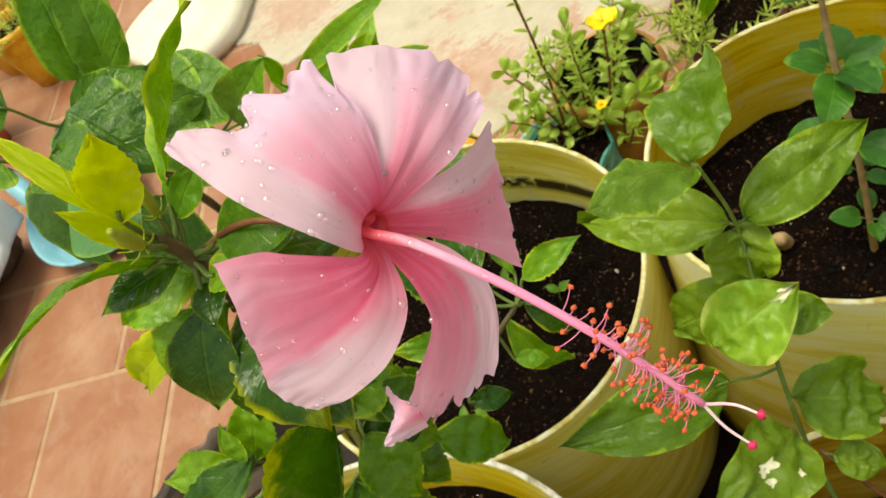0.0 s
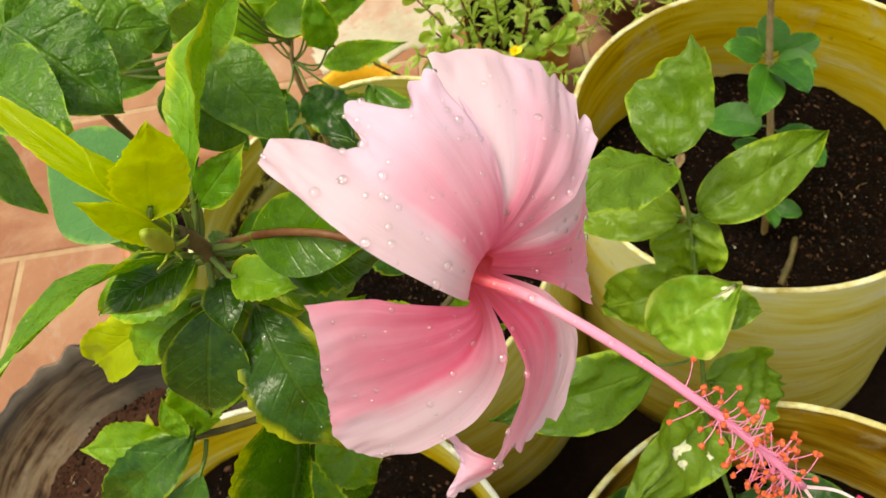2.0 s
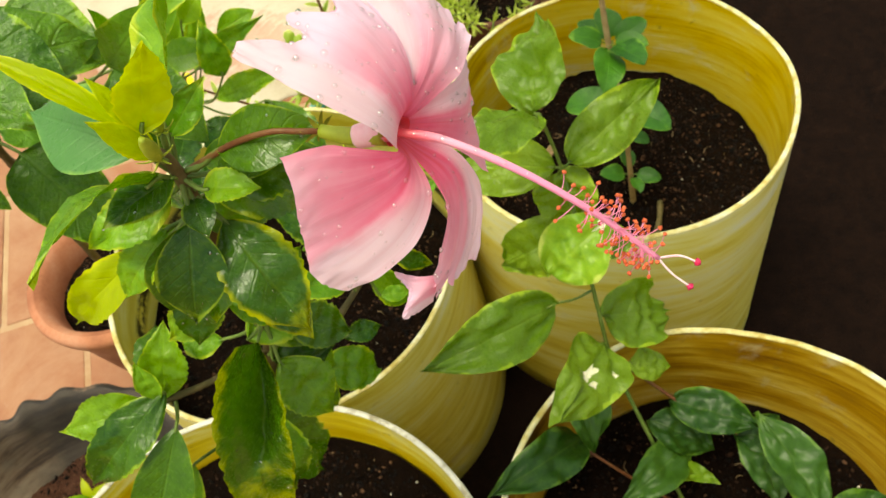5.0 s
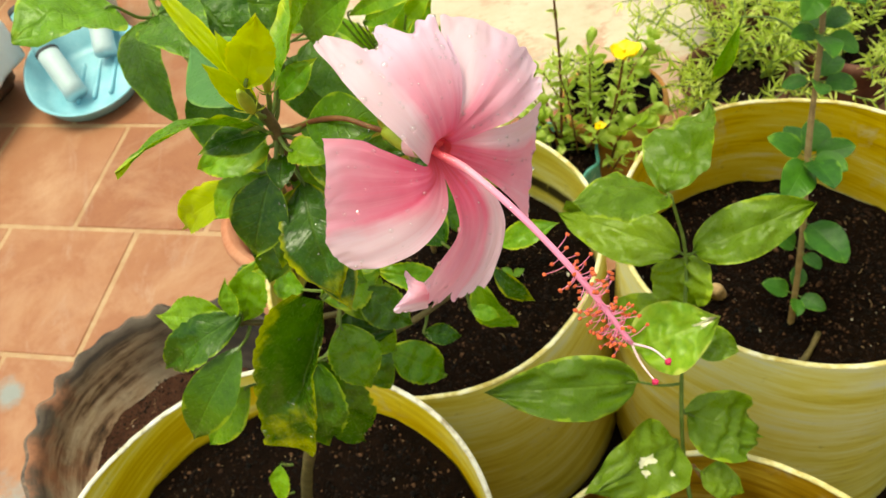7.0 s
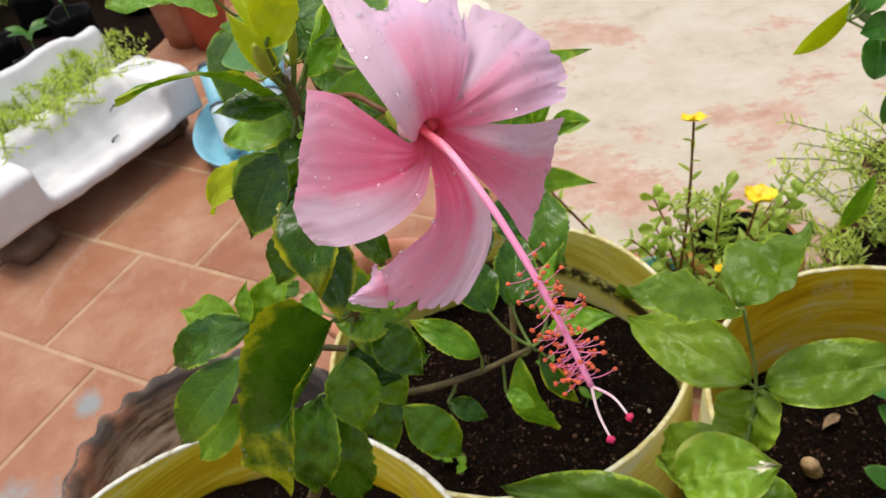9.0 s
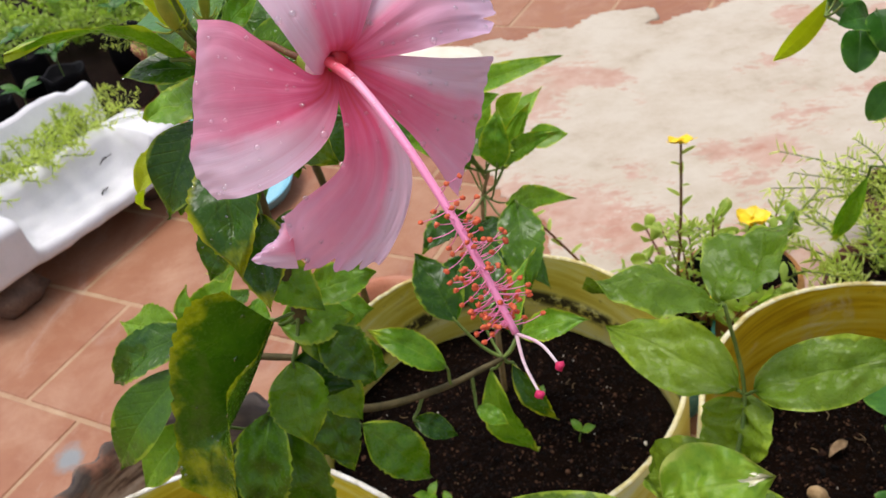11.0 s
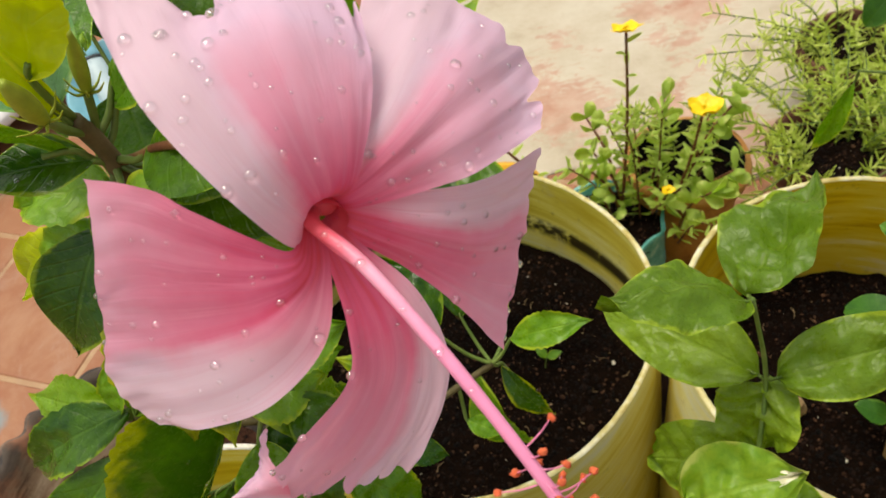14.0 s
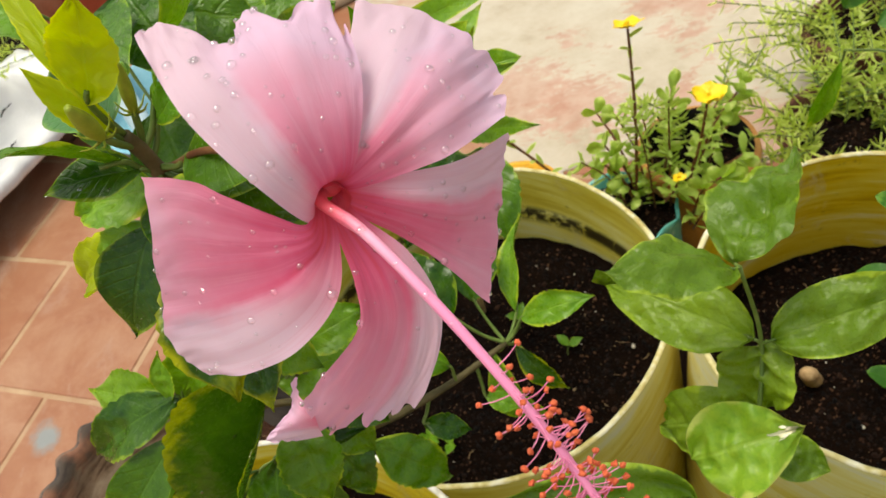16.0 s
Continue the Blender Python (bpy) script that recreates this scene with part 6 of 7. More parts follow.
leaf(jas, JAS, (0.1735, 0.314, 0.643), (0.1655, 0.292, 0.597), 0.056, JN + V(0, 0, -0.003), facing=(-0.6, -0.36, 0.73), arch=0.06, **J)
leaf(jas, JAS, (0.158, 0.287, 0.6), (0.112, 0.332, 0.543), 0.052, (0.158, 0.278, 0.6), facing=(-0.4, -0.4, 0.8), arch=0.1, **J)
tipped = leaf(jas, JAS_LIGHT, (0.113, 0.272, 0.602), (0.178, 0.26, 0.629), 0.058, (0.157, 0.276, 0.596), facing=(0.15, -0.5, 0.85), arch=0.1, label="jasmine leaf with a bleached tip", **J)
leaf(jas, JAS, (0.161, 0.272, 0.588), (0.193, 0.248, 0.583), 0.032, (0.157, 0.276, 0.594), facing=(0.1, -0.5, 0.85), arch=0.1, **J)
leaf(jas, JAS, (0.111, 0.262, 0.562), (-0.0167, 0.286, 0.5895), 0.054, (0.148, 0.253, 0.55), facing=(-0.15, -0.55, 0.8), arch=0.08, **J)
leaf(jas, JAS, (0.15, 0.246, 0.505), (0.216, 0.222, 0.455), 0.064, (0.1445, 0.244, 0.525), facing=(0.15, -0.6, 0.75), arch=0.08, **J)
spotted = leaf(jas, JAS, (0.133, 0.228, 0.5), (0.0405, 0.194, 0.538), 0.064, (0.1418, 0.222, 0.45), facing=(0.35, -0.45, 0.82), arch=0.08, label="jasmine leaf with a bleached spot", **J)
leaf(jas, JAS, (0.155, 0.215, 0.44), (0.185, 0.19, 0.42), 0.034, (0.15, 0.22, 0.442), facing=(0.1, -0.4, 0.9), **J)
# low leaves in the bucket, most in the green darkened for shade
for b, t, w, m in (((0.171, 0.174, 0.385), (0.213, 0.097, 0.38), 0.046, JAS_SHADED), ((0.166, 0.142, 0.34), (0.063, 0.142, 0.36), 0.044, JAS_SHADED), ((0.176, 0.005, 0.402), (0.205, 0.104, 0.425), 0.05, JAS_SHADED), ((0.088, 0.214, 0.362), (-0.028, 0.22, 0.42), 0.05, JAS_SHADED),
                   ((0.107, 0.081, 0.345), (0.124, 0.035, 0.36), 0.03, JAS_SHADED), ((0.218, 0.115, 0.345), (0.175, 0.035, 0.34), 0.045, JAS_SHADED), ((0.118, 0.25, 0.43), (0.083, 0.193, 0.37), 0.044, JAS_SHADED), ((0.2, 0.11, 0.36), (0.25, 0.06, 0.33), 0.045, JAS_SHADED),
                   ((0.15, 0.18, 0.36), (0.18, 0.12, 0.33), 0.045, JAS_SHADED), ((0.175, 0.01, 0.4), (0.13, -0.03, 0.42), 0.045, JAS), ((0.18, 0.0, 0.4), (0.23, -0.03, 0.41), 0.045, JAS_SHADED), ((0.14, 0.13, 0.33), (0.15, 0.09, 0.36), 0.02, JAS)):
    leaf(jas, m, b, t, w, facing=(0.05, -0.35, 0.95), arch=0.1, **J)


def patch(ob, uv, size, seed, parent):
    """A bleached patch that hugs a leaf blade, just above it."""
    vs, nu, nv = ob.data.vertices, 26, 12
    long = (vs[nu * (nv + 1)].co - vs[0].co).length
    wide = max((vs[k * (nv + 1) + nv].co - vs[k * (nv + 1)].co).length for k in range(nu))

    def on(u, v):
        a, b = min(max(u, 0.0), 0.999) * nu, min(max(v, 0.0), 0.999) * nv
        i, j = int(a), int(b)
        q = [(vs[(i + di) * (nv + 1) + j + dj], (a - i if di else 1 - a + i) * (b - j if dj else 1 - b + j)) for di in (0, 1) for dj in (0, 1)]
        m = sum((w.normal * k for w, k in q), V(0, 0, 0)).normalized()
        return sum((w.co * k for w, k in q), V(0, 0, 0)) + m * 0.0006

    bm = bmesh.new()
    rings = []
    for f in (0.06, 0.35, 0.7, 1.0):
        ring = []
        for k in range(20):
            a = 2 * math.pi * k / 20
            r = f * size * (1 + 0.9 * noise.noise(V(math.cos(a) * 2, math.sin(a) * 2, seed)) + 0.3 * noise.noise(V(math.cos(a) * 6, math.sin(a) * 6, seed)))
            ring.append(bm.verts.new(on(uv[0] + r * math.cos(a) / long, uv[1] + 0.6 * r * math.sin(a) / wide)))
        rings.append(ring)
    bm.faces.new(rings[0])
    for p, q in zip(rings, rings[1:]):
        for k in range(20):
            bm.faces.new((p[k], p[(k + 1) % 20], q[(k + 1) % 20], q[k]))
    p = link_mesh("bleached_spot", bm, SPOT)
    p.parent = ob
    return p


for uv, sz in (((0.86, 0.5), 0.009), ((0.9, 0.62), 0.006)):
    patch(tipped, uv, sz, sz * 700, jas)
for uv, sz in (((0.45, 0.5), 0.008), ((0.52, 0.62), 0.005), ((0.3, 0.8), 0.004)):
    patch(spotted, uv, sz, sz * 900, jas)

# ---- slim sapling in the right bucket ----
sap = thing("slim_sapling", "slim sapling with tufts of small round green leaves", "sapling", (0.385, 0.405, 0.27))
TRUNK = ((0.385, 0.405, 0.262), (0.389, 0.43, 0.4), (0.396, 0.47, 0.54), (0.402, 0.5, 0.67), (0.395, 0.53, 0.79), (0.38, 0.55, 0.9))
part("trunk", tube(bmesh.new(), TRUNK, 0.0038, 0.002, 10, 50, 0.3), TWIG, sap, "tan slim woody trunk")
S = dict(kind="round", pucker=0.3)
line = smooth_line(TRUNK, 200)
rnd = random.Random(21)
for frac, count, size in ((0.1, 4, 0.026), (0.2, 3, 0.03), (0.26, 2, 0.044), (0.37, 7, 0.04), (0.5, 4, 0.028), (0.58, 5, 0.03), (0.66, 6, 0.032), (0.74, 6, 0.034), (0.81, 7, 0.036), (0.88, 7, 0.036), (0.95, 6, 0.036), (1.0, 5, 0.03)):
    q = line[min(int(frac * 199), 199)]
    a0 = rnd.uniform(0, 6)
    for k in range(count):
        a = a0 + 6.283 * k / count + rnd.uniform(-0.3, 0.3)
        d = V(math.cos(a), math.sin(a) - 0.25, rnd.uniform(-0.35, 0.45)).normalized()
        s = size * rnd.uniform(0.85, 1.4)
        b = q + d * 0.008
        leaf(sap, SAP, b, b + d * s, s * 0.68, q, facing=(d.x * -0.2, -0.45, 0.9), arch=0.08, nu=14, nv=6, thick=0.0007, **S)
part("branch", tube(bmesh.new(), ((0.401, 0.51, 0.7), (0.365, 0.56, 0.75), (0.322, 0.61, 0.768)), 0.0018, 0.0012, 7, 12), STEM_GREEN, sap)
leaf(sap, HIB_YELLOW, (0.338, 0.622, 0.788), (0.312, 0.695, 0.69), 0.019, (0.322, 0.61, 0.768), facing=(-0.2, -0.9, 0.3), arch=0.1, label="yellowing hanging leaf", kind="lance")
leaf(sap, SAP, (0.327, 0.62, 0.775), (0.367, 0.68, 0.74), 0.036, (0.322, 0.61, 0.768), facing=(0, -0.8, 0.5), arch=0.1, **S)
leaf(sap, SAP, (0.33, 0.6, 0.78), (0.352, 0.66, 0.785), 0.034, (0.322, 0.61, 0.768), facing=(0, -0.8, 0.5), arch=0.1, **S)
for b, t, w in (((0.33, 0.562, 0.775), (0.322, 0.54, 0.748), 0.03), ((0.337, 0.565, 0.782), (0.305, 0.545, 0.79), 0.026), ((0.362, 0.556, 0.725), (0.34, 0.545, 0.7), 0.026), ((0.34, 0.56, 0.79), (0.345, 0.54, 0.762), 0.028)):
    leaf(sap, SAP, b, t, w, (0.365, 0.56, 0.75), facing=(-0.1, -0.75, 0.6), arch=0.1, nu=14, nv=6, thick=0.0007, **S)
part("branch", tube(bmesh.new(), ((0.402, 0.5, 0.63), (0.385, 0.54, 0.645), (0.362, 0.57, 0.637)), 0.0015, 0.001, 7, 12), STEM_GREEN, sap)
leaf(sap, HIB_LIGHT, (0.362, 0.572, 0.625), (0.345, 0.585, 0.545), 0.018, (0.362, 0.57, 0.637), facing=(-0.4, -0.8, 0.2), fold=0.9, kind="lance", label="folded pale green pod-like leaf")


# ---- small succulents ----
def needles(name, label, at, z, r, height, stems, seed, long=0.014, wide=0.0022, material=PORT, step=0.006, droop=0.5, stemmat=STEM_GREEN, shape="needle", lean=(0, 0), thick=0.0016):
    """A clump of sprawling stems, set all along with small leaves."""
    rnd = random.Random(seed)
    plant = thing(name, label, "succulent", (at[0], at[1], z))
    st, fo = bmesh.new(), bmesh.new()
    uvl = fo.loops.layers.uv.new("UVMap")
    for i in range(stems):
        a, k = rnd.uniform(0, 6.283), math.sqrt(rnd.random())
        b = V(at[0] + 0.6 * r * k * math.cos(a), at[1] + 0.6 * r * k * math.sin(a), z)
        h = height * rnd.uniform(0.55, 1.1)
        o = V(math.cos(a) + lean[0], math.sin(a) + lean[1], 0) * (r * k * rnd.uniform(0.5, 1.3))
        pts = (b, b + o * 0.35 + V(0, 0, h * 0.6), b + o * (0.8 + droop * 0.3) + V(0, 0, h * (1 - 0.3 * droop * k)))
        tube(st, pts, thick, thick * 0.55, 5, 8)
        line = smooth_line(pts, max(6, int(h * 1.3 / step)))
        for j, q in enumerate(line[1:]):
            d = (line[j + 1] - line[j]).normalized()
            for m in range(2 if j < len(line) - 3 else 3):
                c = rnd.uniform(0, 6.283)
                s = d.orthogonal().normalized()
                out = (math.cos(c) * s + math.sin(c) * d.cross(s) + d * rnd.uniform(0.2, 0.9)).normalized()
                tip = q + out * long * rnd.uniform(0.7, 1.2)
                w = out.orthogonal().normalized() * wide * 0.5
                w = Matrix.Rotation(rnd.uniform(0, 3.14), 3, out) @ w
                n = out.cross(w).normalized() * wide * 0.4
                if shape == "needle":
                    rows = ((0.0, 0.5), (0.5, 1.0), (1.0, 0.12))
                else:
                    rows = ((0.0, 0.22), (0.3, 0.7), (0.6, 1.0), (0.85, 0.8), (1.0, 0.15))
                prev = None
                for u, ww in rows:
                    p = q.lerp(tip, u)
                    cur = [fo.verts.new(p - w * ww), fo.verts.new(p + n * ww), fo.verts.new(p + w * ww)]
                    if prev:
                        for e in range(2):
                            f = fo.faces.new((prev[e], prev[e + 1], cur[e + 1], cur[e]))
                            for lp in f.loops:
                                lp[uvl].uv = (u, 0.3 + 0.2 * e)
                    prev = cur
    part("stem", st, stemmat, plant, kind="stuff")
    part("foliage", fo, material, plant, kind="stuff")
    return plant


def yellow_flower(plant, foot, head, r, side=False):
    part("flower_stem", tube(bmesh.new(), (foot, foot.lerp(head, 0.5) + V(0.004, 0, 0), head), 0.0026, 0.0018, 7, 12), STEM_RED, plant, "reddish upright stem")
    for k in range(14):
        a, u = 2.4 * k, 0.15 + 0.06 * k
        q = foot.lerp(head, u) + V(0.004 * (1 - abs(2 * u - 1)), 0, 0)
        part("leaf", leaf_bm(q, q + V(math.cos(a) * 0.02, math.sin(a) * 0.02, 0.012), 0.007, (0, -0.3, 1), "round", 0.1, 0.05, 0, nu=6, nv=4), PURS, plant)
    for k in range(5):
        a = 1.2566 * k + r * 100
        d = V(math.cos(a), math.sin(a) * 0.83, 0.2 - math.sin(a) * 0.22) if side else V(math.cos(a), math.sin(a) * 0.8, 0.35)
        part("flower_petal", leaf_bm(head, head + d * r, r * 1.05, (0, 0.25, 0.95) if side else (0, -0.3, 1), "round", 0.1, -0.1, 0.08, nu=8, nv=6, seed=k), YELLOW_PETAL, plant)
    part("flower_centre", blob(bmesh.new(), head + V(0, 0.002, 0.002), (0.0028, 0.0028, 0.002), 0.3, 3, 2), YELLOW_PETAL, plant)


# purslane with yellow flowers, behind the buckets
clay_pot((0.385, 0.955), 0.2, 0.088, RUST_CLAY, "orange rimmed dark pot holding purslane and moss rose", wall=0.01, inside=BLACK_PLASTIC)
soil((0.385, 0.955), 0.072, 0.165, 31, n=60)
purs = needles("purslane", "purslane with reddish stems and yellow flowers", (0.3, 0.89), 0.15, 0.1, 0.18, 7, 41, 0.03, 0.02, PURS, 0.02, 0.3, STEM_RED, "flat", thick=0.0028)
yellow_flower(purs, V(0.335, 0.87, 0.2), V(0.359, 0.85, 0.383), 0.024)
yellow_flower(purs, V(0.27, 0.9, 0.2), V(0.279, 0.918, 0.478), 0.022, True)
yellow_flower(purs, V(0.3, 0.86, 0.2), V(0.31, 0.83, 0.27), 0.01)
yellow_flower(purs, V(0.22, 0.9, 0.16), V(0.06, 0.96, 0.375), 0.018)
needles("purslane_sprigs", "upright red-stemmed purslane with narrow pale leaves", (0.32, 0.9), 0.15, 0.11, 0.2, 10, 43, 0.024, 0.006, PURS, 0.012, 0.2, STEM_RED, "flat", thick=0.0018)
bag = thing("woven_bag", "turquoise woven plastic grow bag behind the buckets", "grow bag", (0.25, 0.9, 0))
bm = bmesh.new()
wv = lambda a, r, z: (r * (1 + 0.04 * math.sin(7 * a) + 0.03 * math.sin(3 * a + 1)), z + 0.008 * math.sin(5 * a))
lathe(bm, [(0.07, 0), (0.08, 0.05), (0.085, 0.1), (0.08, 0.15), (0.082, 0.165), (0.077, 0.164), (0.075, 0.13)], (0.25, 0.9, 0), 48, wv)
part("bag_wall", bm, TURQUOISE, bag)
soil((0.25, 0.9), 0.077, 0.145, 32, n=60)
needles("moss_rose", "feathery moss rose with needle leaves in a clay pot", (0.42, 0.99), 0.17, 0.1, 0.1, 10, 42, 0.022, 0.0042, PORT, 0.007, 0.4, thick=0.002)
for i, (x, y, r, h) in enumerate(((0.64, 0.985, 0.095, 0.13), (0.88, 0.98, 0.11, 0.14), (0.8, 1.22, 0.1, 0.12), (1.04, 1.22, 0.1, 0.12))):
    clay_pot((x, y), h, r, DARK_CLAY, "low dark clay pot overgrown with moss rose", wall=0.01)
    soil((x, y), r - 0.018, h - 0.03, 50 + i, n=60)
    needles("moss_rose", "sprawling pale green moss rose spilling over its clay pot", (x, y), h - 0.03, 0.16, 0.095, 42, 60 + i, 0.027, 0.0045, PORT, 0.007, 0.7, lean=(-0.2, 0.0), thick=0.002)

# ---- white foam trough on stones ----
ax, fr = V(0.55, 0.835, 0), V(0.835, -0.55, 0)
O = V(-1.0, 1.46, 0)
trough = thing("foam_trough", "long white foam trough with scooped front, planted with moss rose", "trough", O)


def along(line, k, n):
    """The k-th of n even steps along a polyline of (d, z)."""
    q = [V(*p) for p in line]
    want = sum((b - a).length for a, b in zip(q, q[1:])) * k / n
    for a, b in zip(q, q[1:]):
        if want <= (b - a).length:
            return a.lerp(b, want / max((b - a).length, 1e-9))
        want -= (b - a).length
    return q[-1]


front = [(-0.01, 0.08), (0.014, 0.084), (0.019, 0.1), (0.017, 0.25), (0.01, 0.268), (-0.012, 0.277), (-0.15, 0.272)]
basin = [(-0.01, 0.075), (0.02, 0.08), (0.03, 0.094), (0.03, 0.122), (0.02, 0.136), (0.004, 0.137), (-0.006, 0.122), (-0.022, 0.108), (-0.055, 0.104), (-0.085, 0.12), (-0.108, 0.155), (-0.125, 0.205), (-0.134, 0.255), (-0.15, 0.274)]
BACK = [(-0.165, 0.277), (-0.185, 0.272), (-0.19, 0.2), (-0.3, 0.2), (-0.305, 0.375), (-0.32, 0.388), (-0.34, 0.38), (-0.34, 0.075)]
bm = bmesh.new()
rows = []
for i in range(85):
    s = -0.2 + 0.63 * i / 84
    t = abs((s - 0.15) / 0.19)
    k = math.sqrt(max(0.0, 1 - t ** 6)) if t < 1 else 0.0
    prof = [along(front, j, 34).lerp(along(basin, j, 34), k) for j in range(35)] + [V(*p) for p in BACK]
    dip = -0.012 * max(0.0, min(1.0, (t - 1) * 8))
    rows.append([bm.verts.new(O + ax * s + fr * p.x + V(0, 0, 0.035 + 0.62 * p.y + (dip if p.x < -0.16 and p.y > 0.3 else 0) + (0.012 * noise.noise(V(s * 9, p.x * 4, 1)) if p.x < -0.28 and p.y > 0.3 else 0) + 0.003 * noise.noise(V(s * 30, p.x * 30, p.y * 30)))) for p in prof])
for a, b in zip(rows, rows[1:]):
    for k in range(len(a)):
        bm.faces.new((a[k], b[k], b[(k + 1) % len(a)], a[(k + 1) % len(a)]))
bm.faces.new(rows[0])
bm.faces.new(rows[-1][::-1])
part("shell", bm, FOAM, trough, "white foam shell with a smooth scooped basin in front")
for s, d, z, size in ((0.27, -0.112, 0.156, 0.03), (0.21, -0.066, 0.109, 0.016)):
    q = O + ax * s + fr * d + V(0, 0, z)
    part("crack", tube(bmesh.new(), (q - ax * size * 0.5 + V(0, 0, -0.008), q, q + ax * size * 0.3 + V(0, 0, -0.001), q + ax * size), 0.003, 0.0008, 6, 10, 0.8), BLACK_PLASTIC, trough, "dark ragged crack in the foam")
for s, d, h in ((-0.11, -0.04, 0.085), (0.36, -0.1, 0.085), (0.36, -0.27, 0.085), (-0.11, -0.27, 0.085)):
    q = O + ax * s + fr * d
    solo("foot_stone", blob(bmesh.new(), (q.x, q.y, 0.036), (0.075, 0.055, 0.0465), 0.16, s * 10, 3, 0.6), ROCK, "brown rounded stone propping up the foam trough", "stone", (q.x, q.y, 0), group="stones under the trough")
for k in range(6):
    q = O + ax * (-0.14 + 0.1 * k) + fr * -0.245
    needles("moss_rose", "moss rose sprawling over the edge of the white foam trough", (q.x, q.y), 0.165, 0.1, 0.1, 17, 80 + k, 0.02, 0.0042, PORT, 0.006, 0.9, lean=(0.5, -0.35))

# ---- blue plastic tray with tubes ----
tray = thing("plastic_tray", "light blue plastic tray with two tube handles, lying on the tiles", "tray", (-0.62, 1.74, 0))
tw = lambda a, r, z: (r * (1 + 0.16 * abs(math.sin(a)) ** 1.5), z * (1.15 + 0.4 * math.sin(a) - 0.15 * math.cos(a)))
bm = bmesh.new()
lathe(bm, [(0.095, 0.0), (0.12, 0.012), (0.135, 0.05), (0.14, 0.058), (0.133, 0.058), (0.116, 0.02), (0.092, 0.012)], (-0.62, 1.74, 0.0), 72, tw)
bm.faces.new([v for v in bm.verts][-72:])
part("pan", bm, BLUE, tray)
for k in range(3):
    x = -0.66 + 0.04 * k
    part("rib", tube(bmesh.new(), ((x, 1.67, 0.016), (x + 0.01, 1.74, 0.016), (x + 0.02, 1.81, 0.016)), 0.005, 0.005, 8, 10), BLUE, tray)
for p, m, q in (((-0.65, 1.672, 0.036), (-0.688, 1.77, 0.1), (-0.722, 1.863, 0.163)), ((-0.575, 1.79, 0.04), (-0.568, 1.85, 0.085), (-0.56, 1.93, 0.14))):
    p, m, q = V(*p), V(*m), V(*q)
    t = part("tube", tube(bmesh.new(), (m, m.lerp(q, 0.5), q), 0.025, 0.025, 20, 6), BLUE, tray)
    part("tube", tube(bmesh.new(), (p, p.lerp(m, 0.5), m), 0.0265, 0.0265, 20, 6), BLUE_PALE, tray, "faded blue tube")
    part("ring", tube(bmesh.new(), (m, m.lerp(q, 0.03), m.lerp(q, 0.06)), 0.028, 0.028, 20, 4), RING_DARK, t, "dark rubber ring")
    part("end_cap", tube(bmesh.new(), (q, q.lerp(m, -0.06), q.lerp(m, -0.12)), 0.0262, 0.024, 20, 4), RING_DARK, t, "dark end cap")
cup = thing("plastic_cup", "pale plastic cup of red soil behind the blue tray", "cup", (-0.585, 1.985, 0.0))
bm = bmesh.new()
lathe(bm, [(0.04, 0.0), (0.054, 0.09), (0.056, 0.094), (0.052, 0.094), (0.048, 0.07)], (-0.585, 1.985, 0.0), 40)
part("cup_wall", bm, BLUE_PALE, cup)
soil((-0.585, 1.985), 0.049, 0.079, 71, SOIL_RED, "red soil in a plastic cup", n=40, dome=0.002)
needles("moss_rose", "straggling moss rose cutting in a plastic cup", (-0.575, 1.975), 0.08, 0.07, 0.06, 7, 72, 0.016, 0.0024, PORT, 0.008, 1.0, lean=(0.9, -0.6))

# ---- cream foam lid lying flat beyond ----
bm = bmesh.new()
cw = lambda a, r, z: (r * (1 + 0.1 * math.sin(3 * a + 1) + 0.05 * math.sin(5 * a)), z)
lathe(bm, [(0.19, 0.0), (0.2, 0.03), (0.188, 0.06), (0.16, 0.052), (0.136, 0.075), (0.07, 0.085), (0.02, 0.08)], (-0.19, 2.21, 0), 64, cw)
bm.faces.new([v for v in bm.verts][-64:])
solo("foam_block", bm, CREAM, "cream moulded foam lid lying on the floor tiles", "packing foam", (-0.19, 2.21, 0))

# ---- pots and seedling bags along the far left ----
for x, y, r, h, m, lab in ((-0.86, 2.36, 0.075, 0.19, TERRACOTTA_RED, "red clay pot with moss rose"), (-0.62, 2.52, 0.085, 0.2, ORANGE_POT, "orange yellow painted pot with moss rose"), (-0.7, 2.72, 0.11, 0.22, ORANGE_POT, "yellow painted pot with moss rose"), (-0.95, 2.42, 0.1, 0.2, TERRACOTTA, "terracotta pot with moss rose")):
    clay_pot((x, y), h, r, m, lab)
    soil((x, y), r - 0.02, h - 0.03, int(-x * 100), n=40)
    needles("moss_rose", "moss rose in a painted clay pot", (x, y), h - 0.03, 0.13, 0.12, 24, int(-x * 100) + 5, 0.018, 0.0026, PORT, 0.009, 0.6)
rnd = random.Random(5)
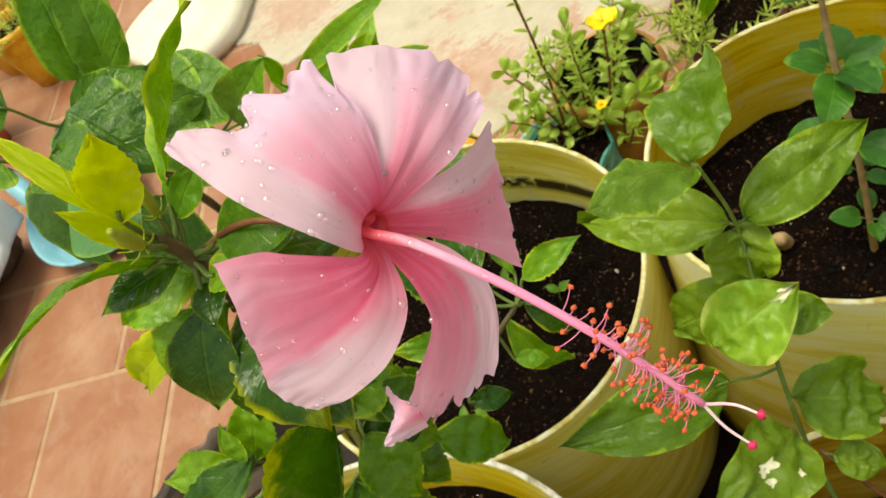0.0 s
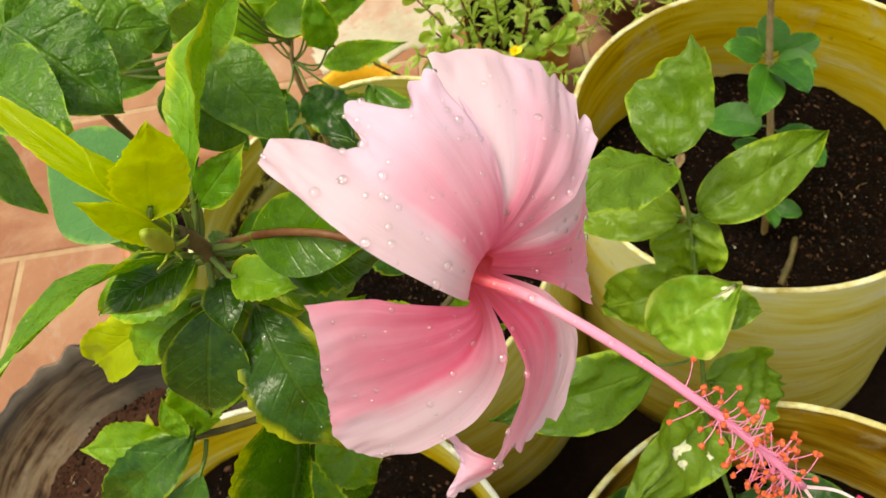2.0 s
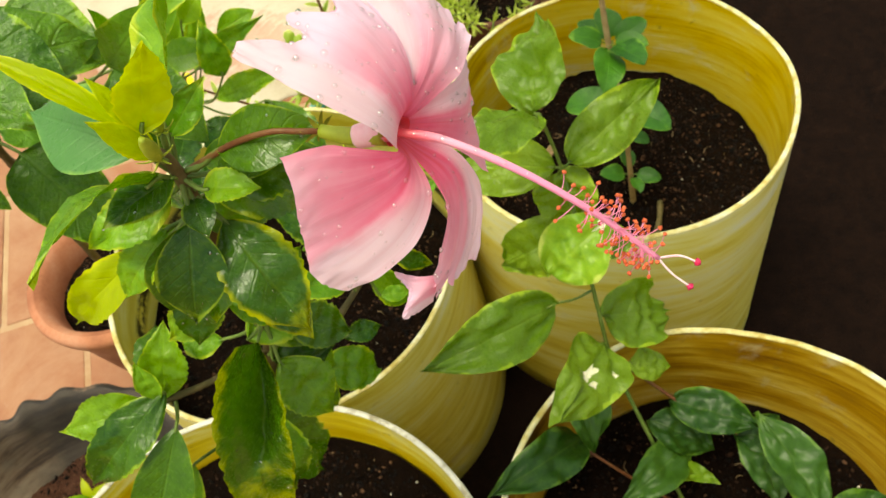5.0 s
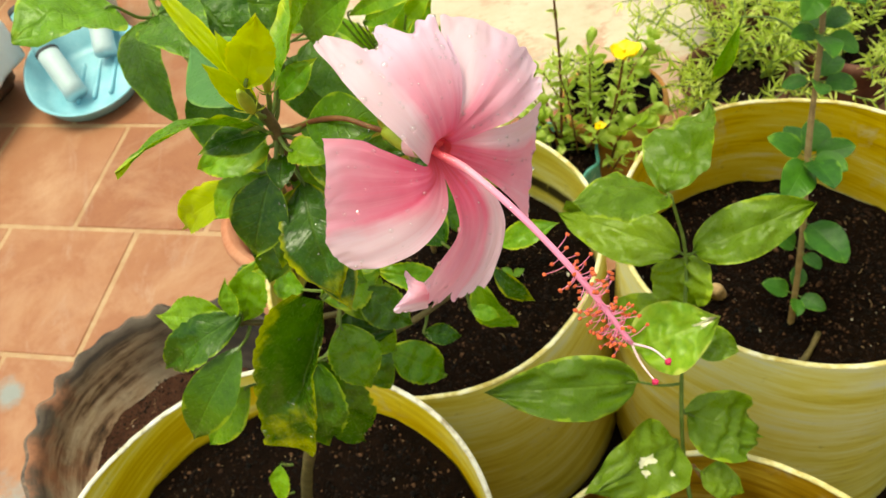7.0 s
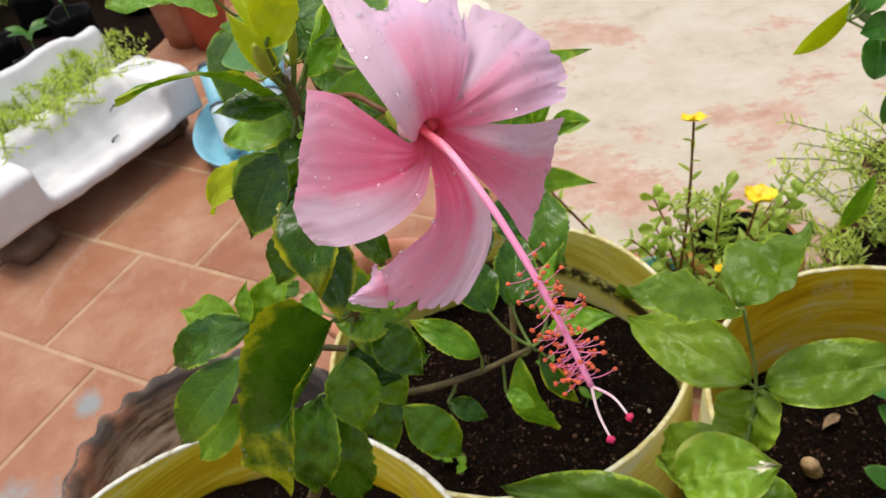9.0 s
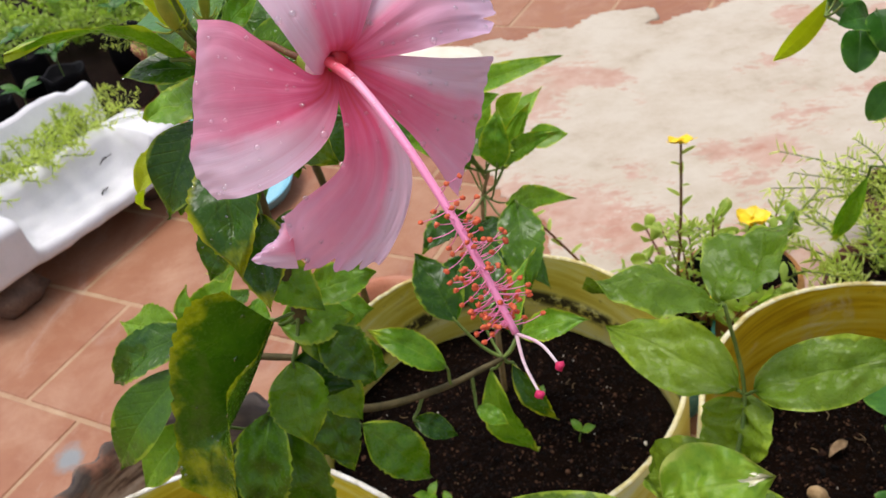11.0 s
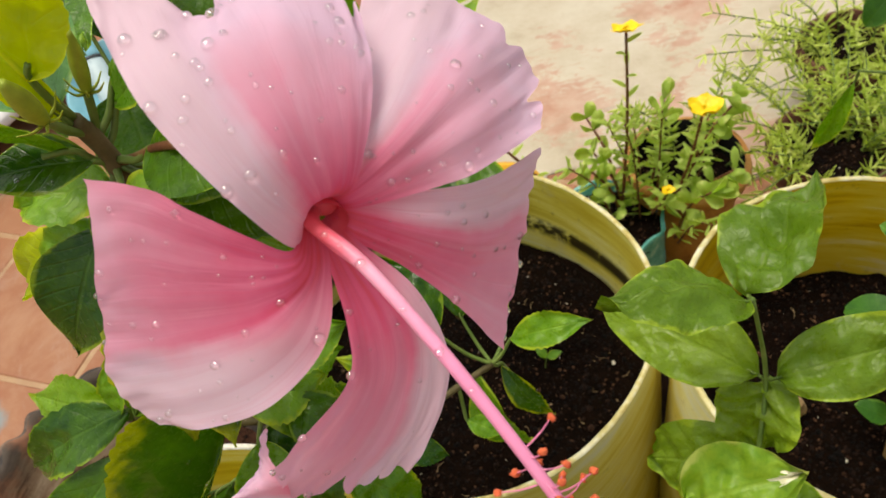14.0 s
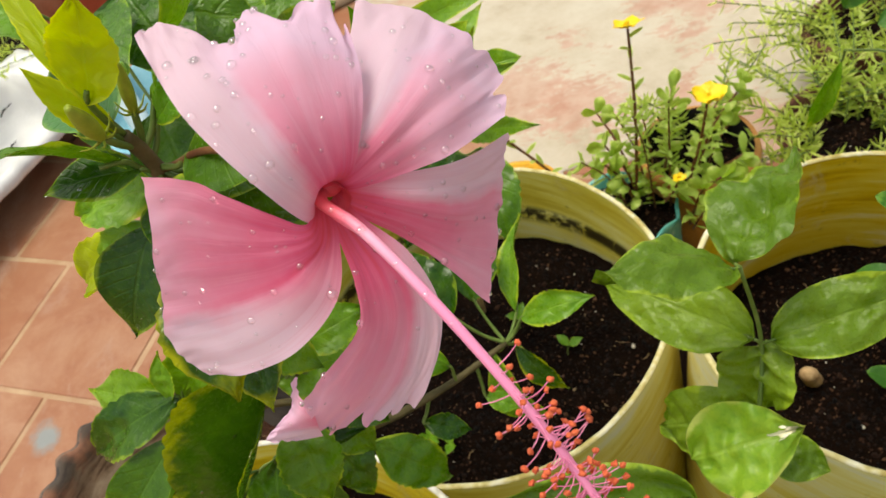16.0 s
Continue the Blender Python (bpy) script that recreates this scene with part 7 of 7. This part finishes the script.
for i, (x, y) in enumerate(((-1.28, 2.1), (-1.14, 2.0), (-1.22, 1.74), (-1.42, 1.86), (-1.48, 2.25), (-1.3, 2.4), (-1.6, 2.05), (-1.75, 2.4), (-1.52, 2.62), (-1.2, 2.7))):
    b = thing("grow_bag", "black plastic seedling bag filled with dark soil", "grow bag", (x, y, 0.0), "black seedling bags")
    bm = bmesh.new()
    w = lambda a, r, z, i=i: (r * (1 + 0.05 * math.sin(6 * a + i)), z + 0.006 * math.sin(4 * a + i))
    lathe(bm, [(0.06, 0.006), (0.066, 0.06), (0.064, 0.13), (0.068, 0.15), (0.06, 0.146), (0.058, 0.12)], (x, y, 0), 32, w)
    bm.faces.new([v for v in bm.verts][-32:])
    part("bag_wall", bm, BLACK_PLASTIC, b)
    p = thing("seedling", "dark leafy seedling in a black plastic bag", "seedling", (x, y, 0.12), "seedlings in bags")
    h = rnd.uniform(0.06, 0.12)
    part("stem", tube(bmesh.new(), ((x, y, 0.115), (x, y, 0.12 + h * 0.6), (x + 0.005, y, 0.12 + h)), 0.002, 0.0012, 6, 8), STEM_GREEN, p)
    for k in range(6):
        a = 1.05 * k + i
        s = rnd.uniform(0.05, 0.075)
        leaf(p, SAP, (x + 0.005, y, 0.12 + h - 0.006 * (k % 3)), (x + 0.005 + s * math.cos(a), y + s * math.sin(a), 0.12 + h + rnd.uniform(-0.02, 0.03)), s * 0.4, facing=(0, -0.3, 1), arch=0.12, nu=10, nv=4, kind="lance")
for i, (x, y) in enumerate(((-1.55, 3.05), (-1.25, 3.1), (-1.9, 2.9), (-2.2, 3.3), (-0.9, 3.0))):
    needles("ground_purslane", "low bushy pale green purslane at the edge of the terrace", (x, y), 0.02, 0.24, 0.2, 46, 130 + i, 0.03, 0.014, PURS, 0.016, 0.4, STEM_GREEN, "flat")

# ---- limewash slopped over the tiles ----
def laid(x, y):
    edge = 0.16 * noise.noise(V(x * 3.1, y * 3.1, 2)) + 0.06 * noise.noise(V(x * 11, y * 11, 5))
    return min(x - 0.02 + 0.25 * (y - 1.6), 2.42 + 0.1 * x - y, y - 1.12 + 0.1 * x) + edge > 0


bm = bmesh.new()
step, grid = 0.0125, {}
for i in range(240):
    for j in range(144):
        x, y = -0.3 + step * i, 0.95 + step * j
        if laid(x, y):
            corner = []
            for p, q in ((i, j), (i + 1, j), (i + 1, j + 1), (i, j + 1)):
                if (p, q) not in grid:
                    px, py = -0.3 + step * p, 0.95 + step * q
                    grid[p, q] = bm.verts.new((px + 0.008 * noise.noise(V(px * 40, py * 40, 0)), py + 0.008 * noise.noise(V(px * 40, py * 40, 9)), 0.0032 + 0.0008 * noise.noise(V(px * 9, py * 9, 4))))
                corner.append(grid[p, q])
            bm.faces.new(corner)
rim = [e for e in bm.edges if e.is_boundary]
low = bmesh.ops.extrude_edge_only(bm, edges=rim)["geom"]
for v in low:
    if isinstance(v, bmesh.types.BMVert):
        v.co.z = -0.002
solo("limewash_film", bm, LIMEWASH, "thin cream limewash over floor tiles, worn pink in patches", "floor coating", kind="structure")

# ---- floor tiles, laid in running bond ----
PITCH = 0.302
bm = bmesh.new()
bmesh.ops.create_cube(bm, size=1.0)
for v in bm.verts:
    v.co = V(v.co.x * (PITCH - 0.01), v.co.y * (PITCH - 0.01), v.co.z * 0.008)
bmesh.ops.bevel(bm, geom=bm.edges[:], offset=0.002, segments=1, affect="EDGES")
tile_mesh = bpy.data.meshes.new("tile")
bm.to_mesh(tile_mesh)
bm.free()
tile_mesh.materials.append(TILE)
rnd = random.Random(3)
rest = []
for row in range(-20, 22):
    for col in range(-24, 24):
        e1 = -1.022 + (0.151 if row % 2 else 0.0) + PITCH * (col + 0.5)
        e2 = 0.85 + PITCH * (row - 0.5)
        q = E1 * e1 + E2 * e2
        spot = Matrix.Translation((q.x, q.y, -0.0042 + rnd.uniform(-0.0008, 0.0008))) @ Matrix.Rotation(math.atan2(E1.y, E1.x) + rnd.uniform(-0.006, 0.006), 4, "Z") @ Matrix.Rotation(rnd.uniform(-0.003, 0.003), 4, "X")
        if -2.6 < q.x < 2.4 and -0.9 < q.y < 4.2 and -0.95 - 0.5 * q.y < q.x < 0.75 + 0.45 * q.y:
            t = bpy.data.objects.new("tile", tile_mesh)
            scene.collection.objects.link(t)
            t.matrix_world = spot
            t.parent = floor
        elif abs(q.x) < 5 and abs(q.y - 0.8) < 5:
            rest.append(spot)
verts, faces = [], []
for spot in rest:
    first = len(verts)
    verts += [spot @ v.co for v in tile_mesh.vertices]
    faces += [[first + k for k in p.vertices] for p in tile_mesh.polygons]
me = bpy.data.meshes.new("tiles")
me.from_pydata(verts, [], faces)
me.materials.append(TILE)
far_tiles = new("tiles", me)
far_tiles.parent = floor
tagged(far_tiles, kind="stuff")
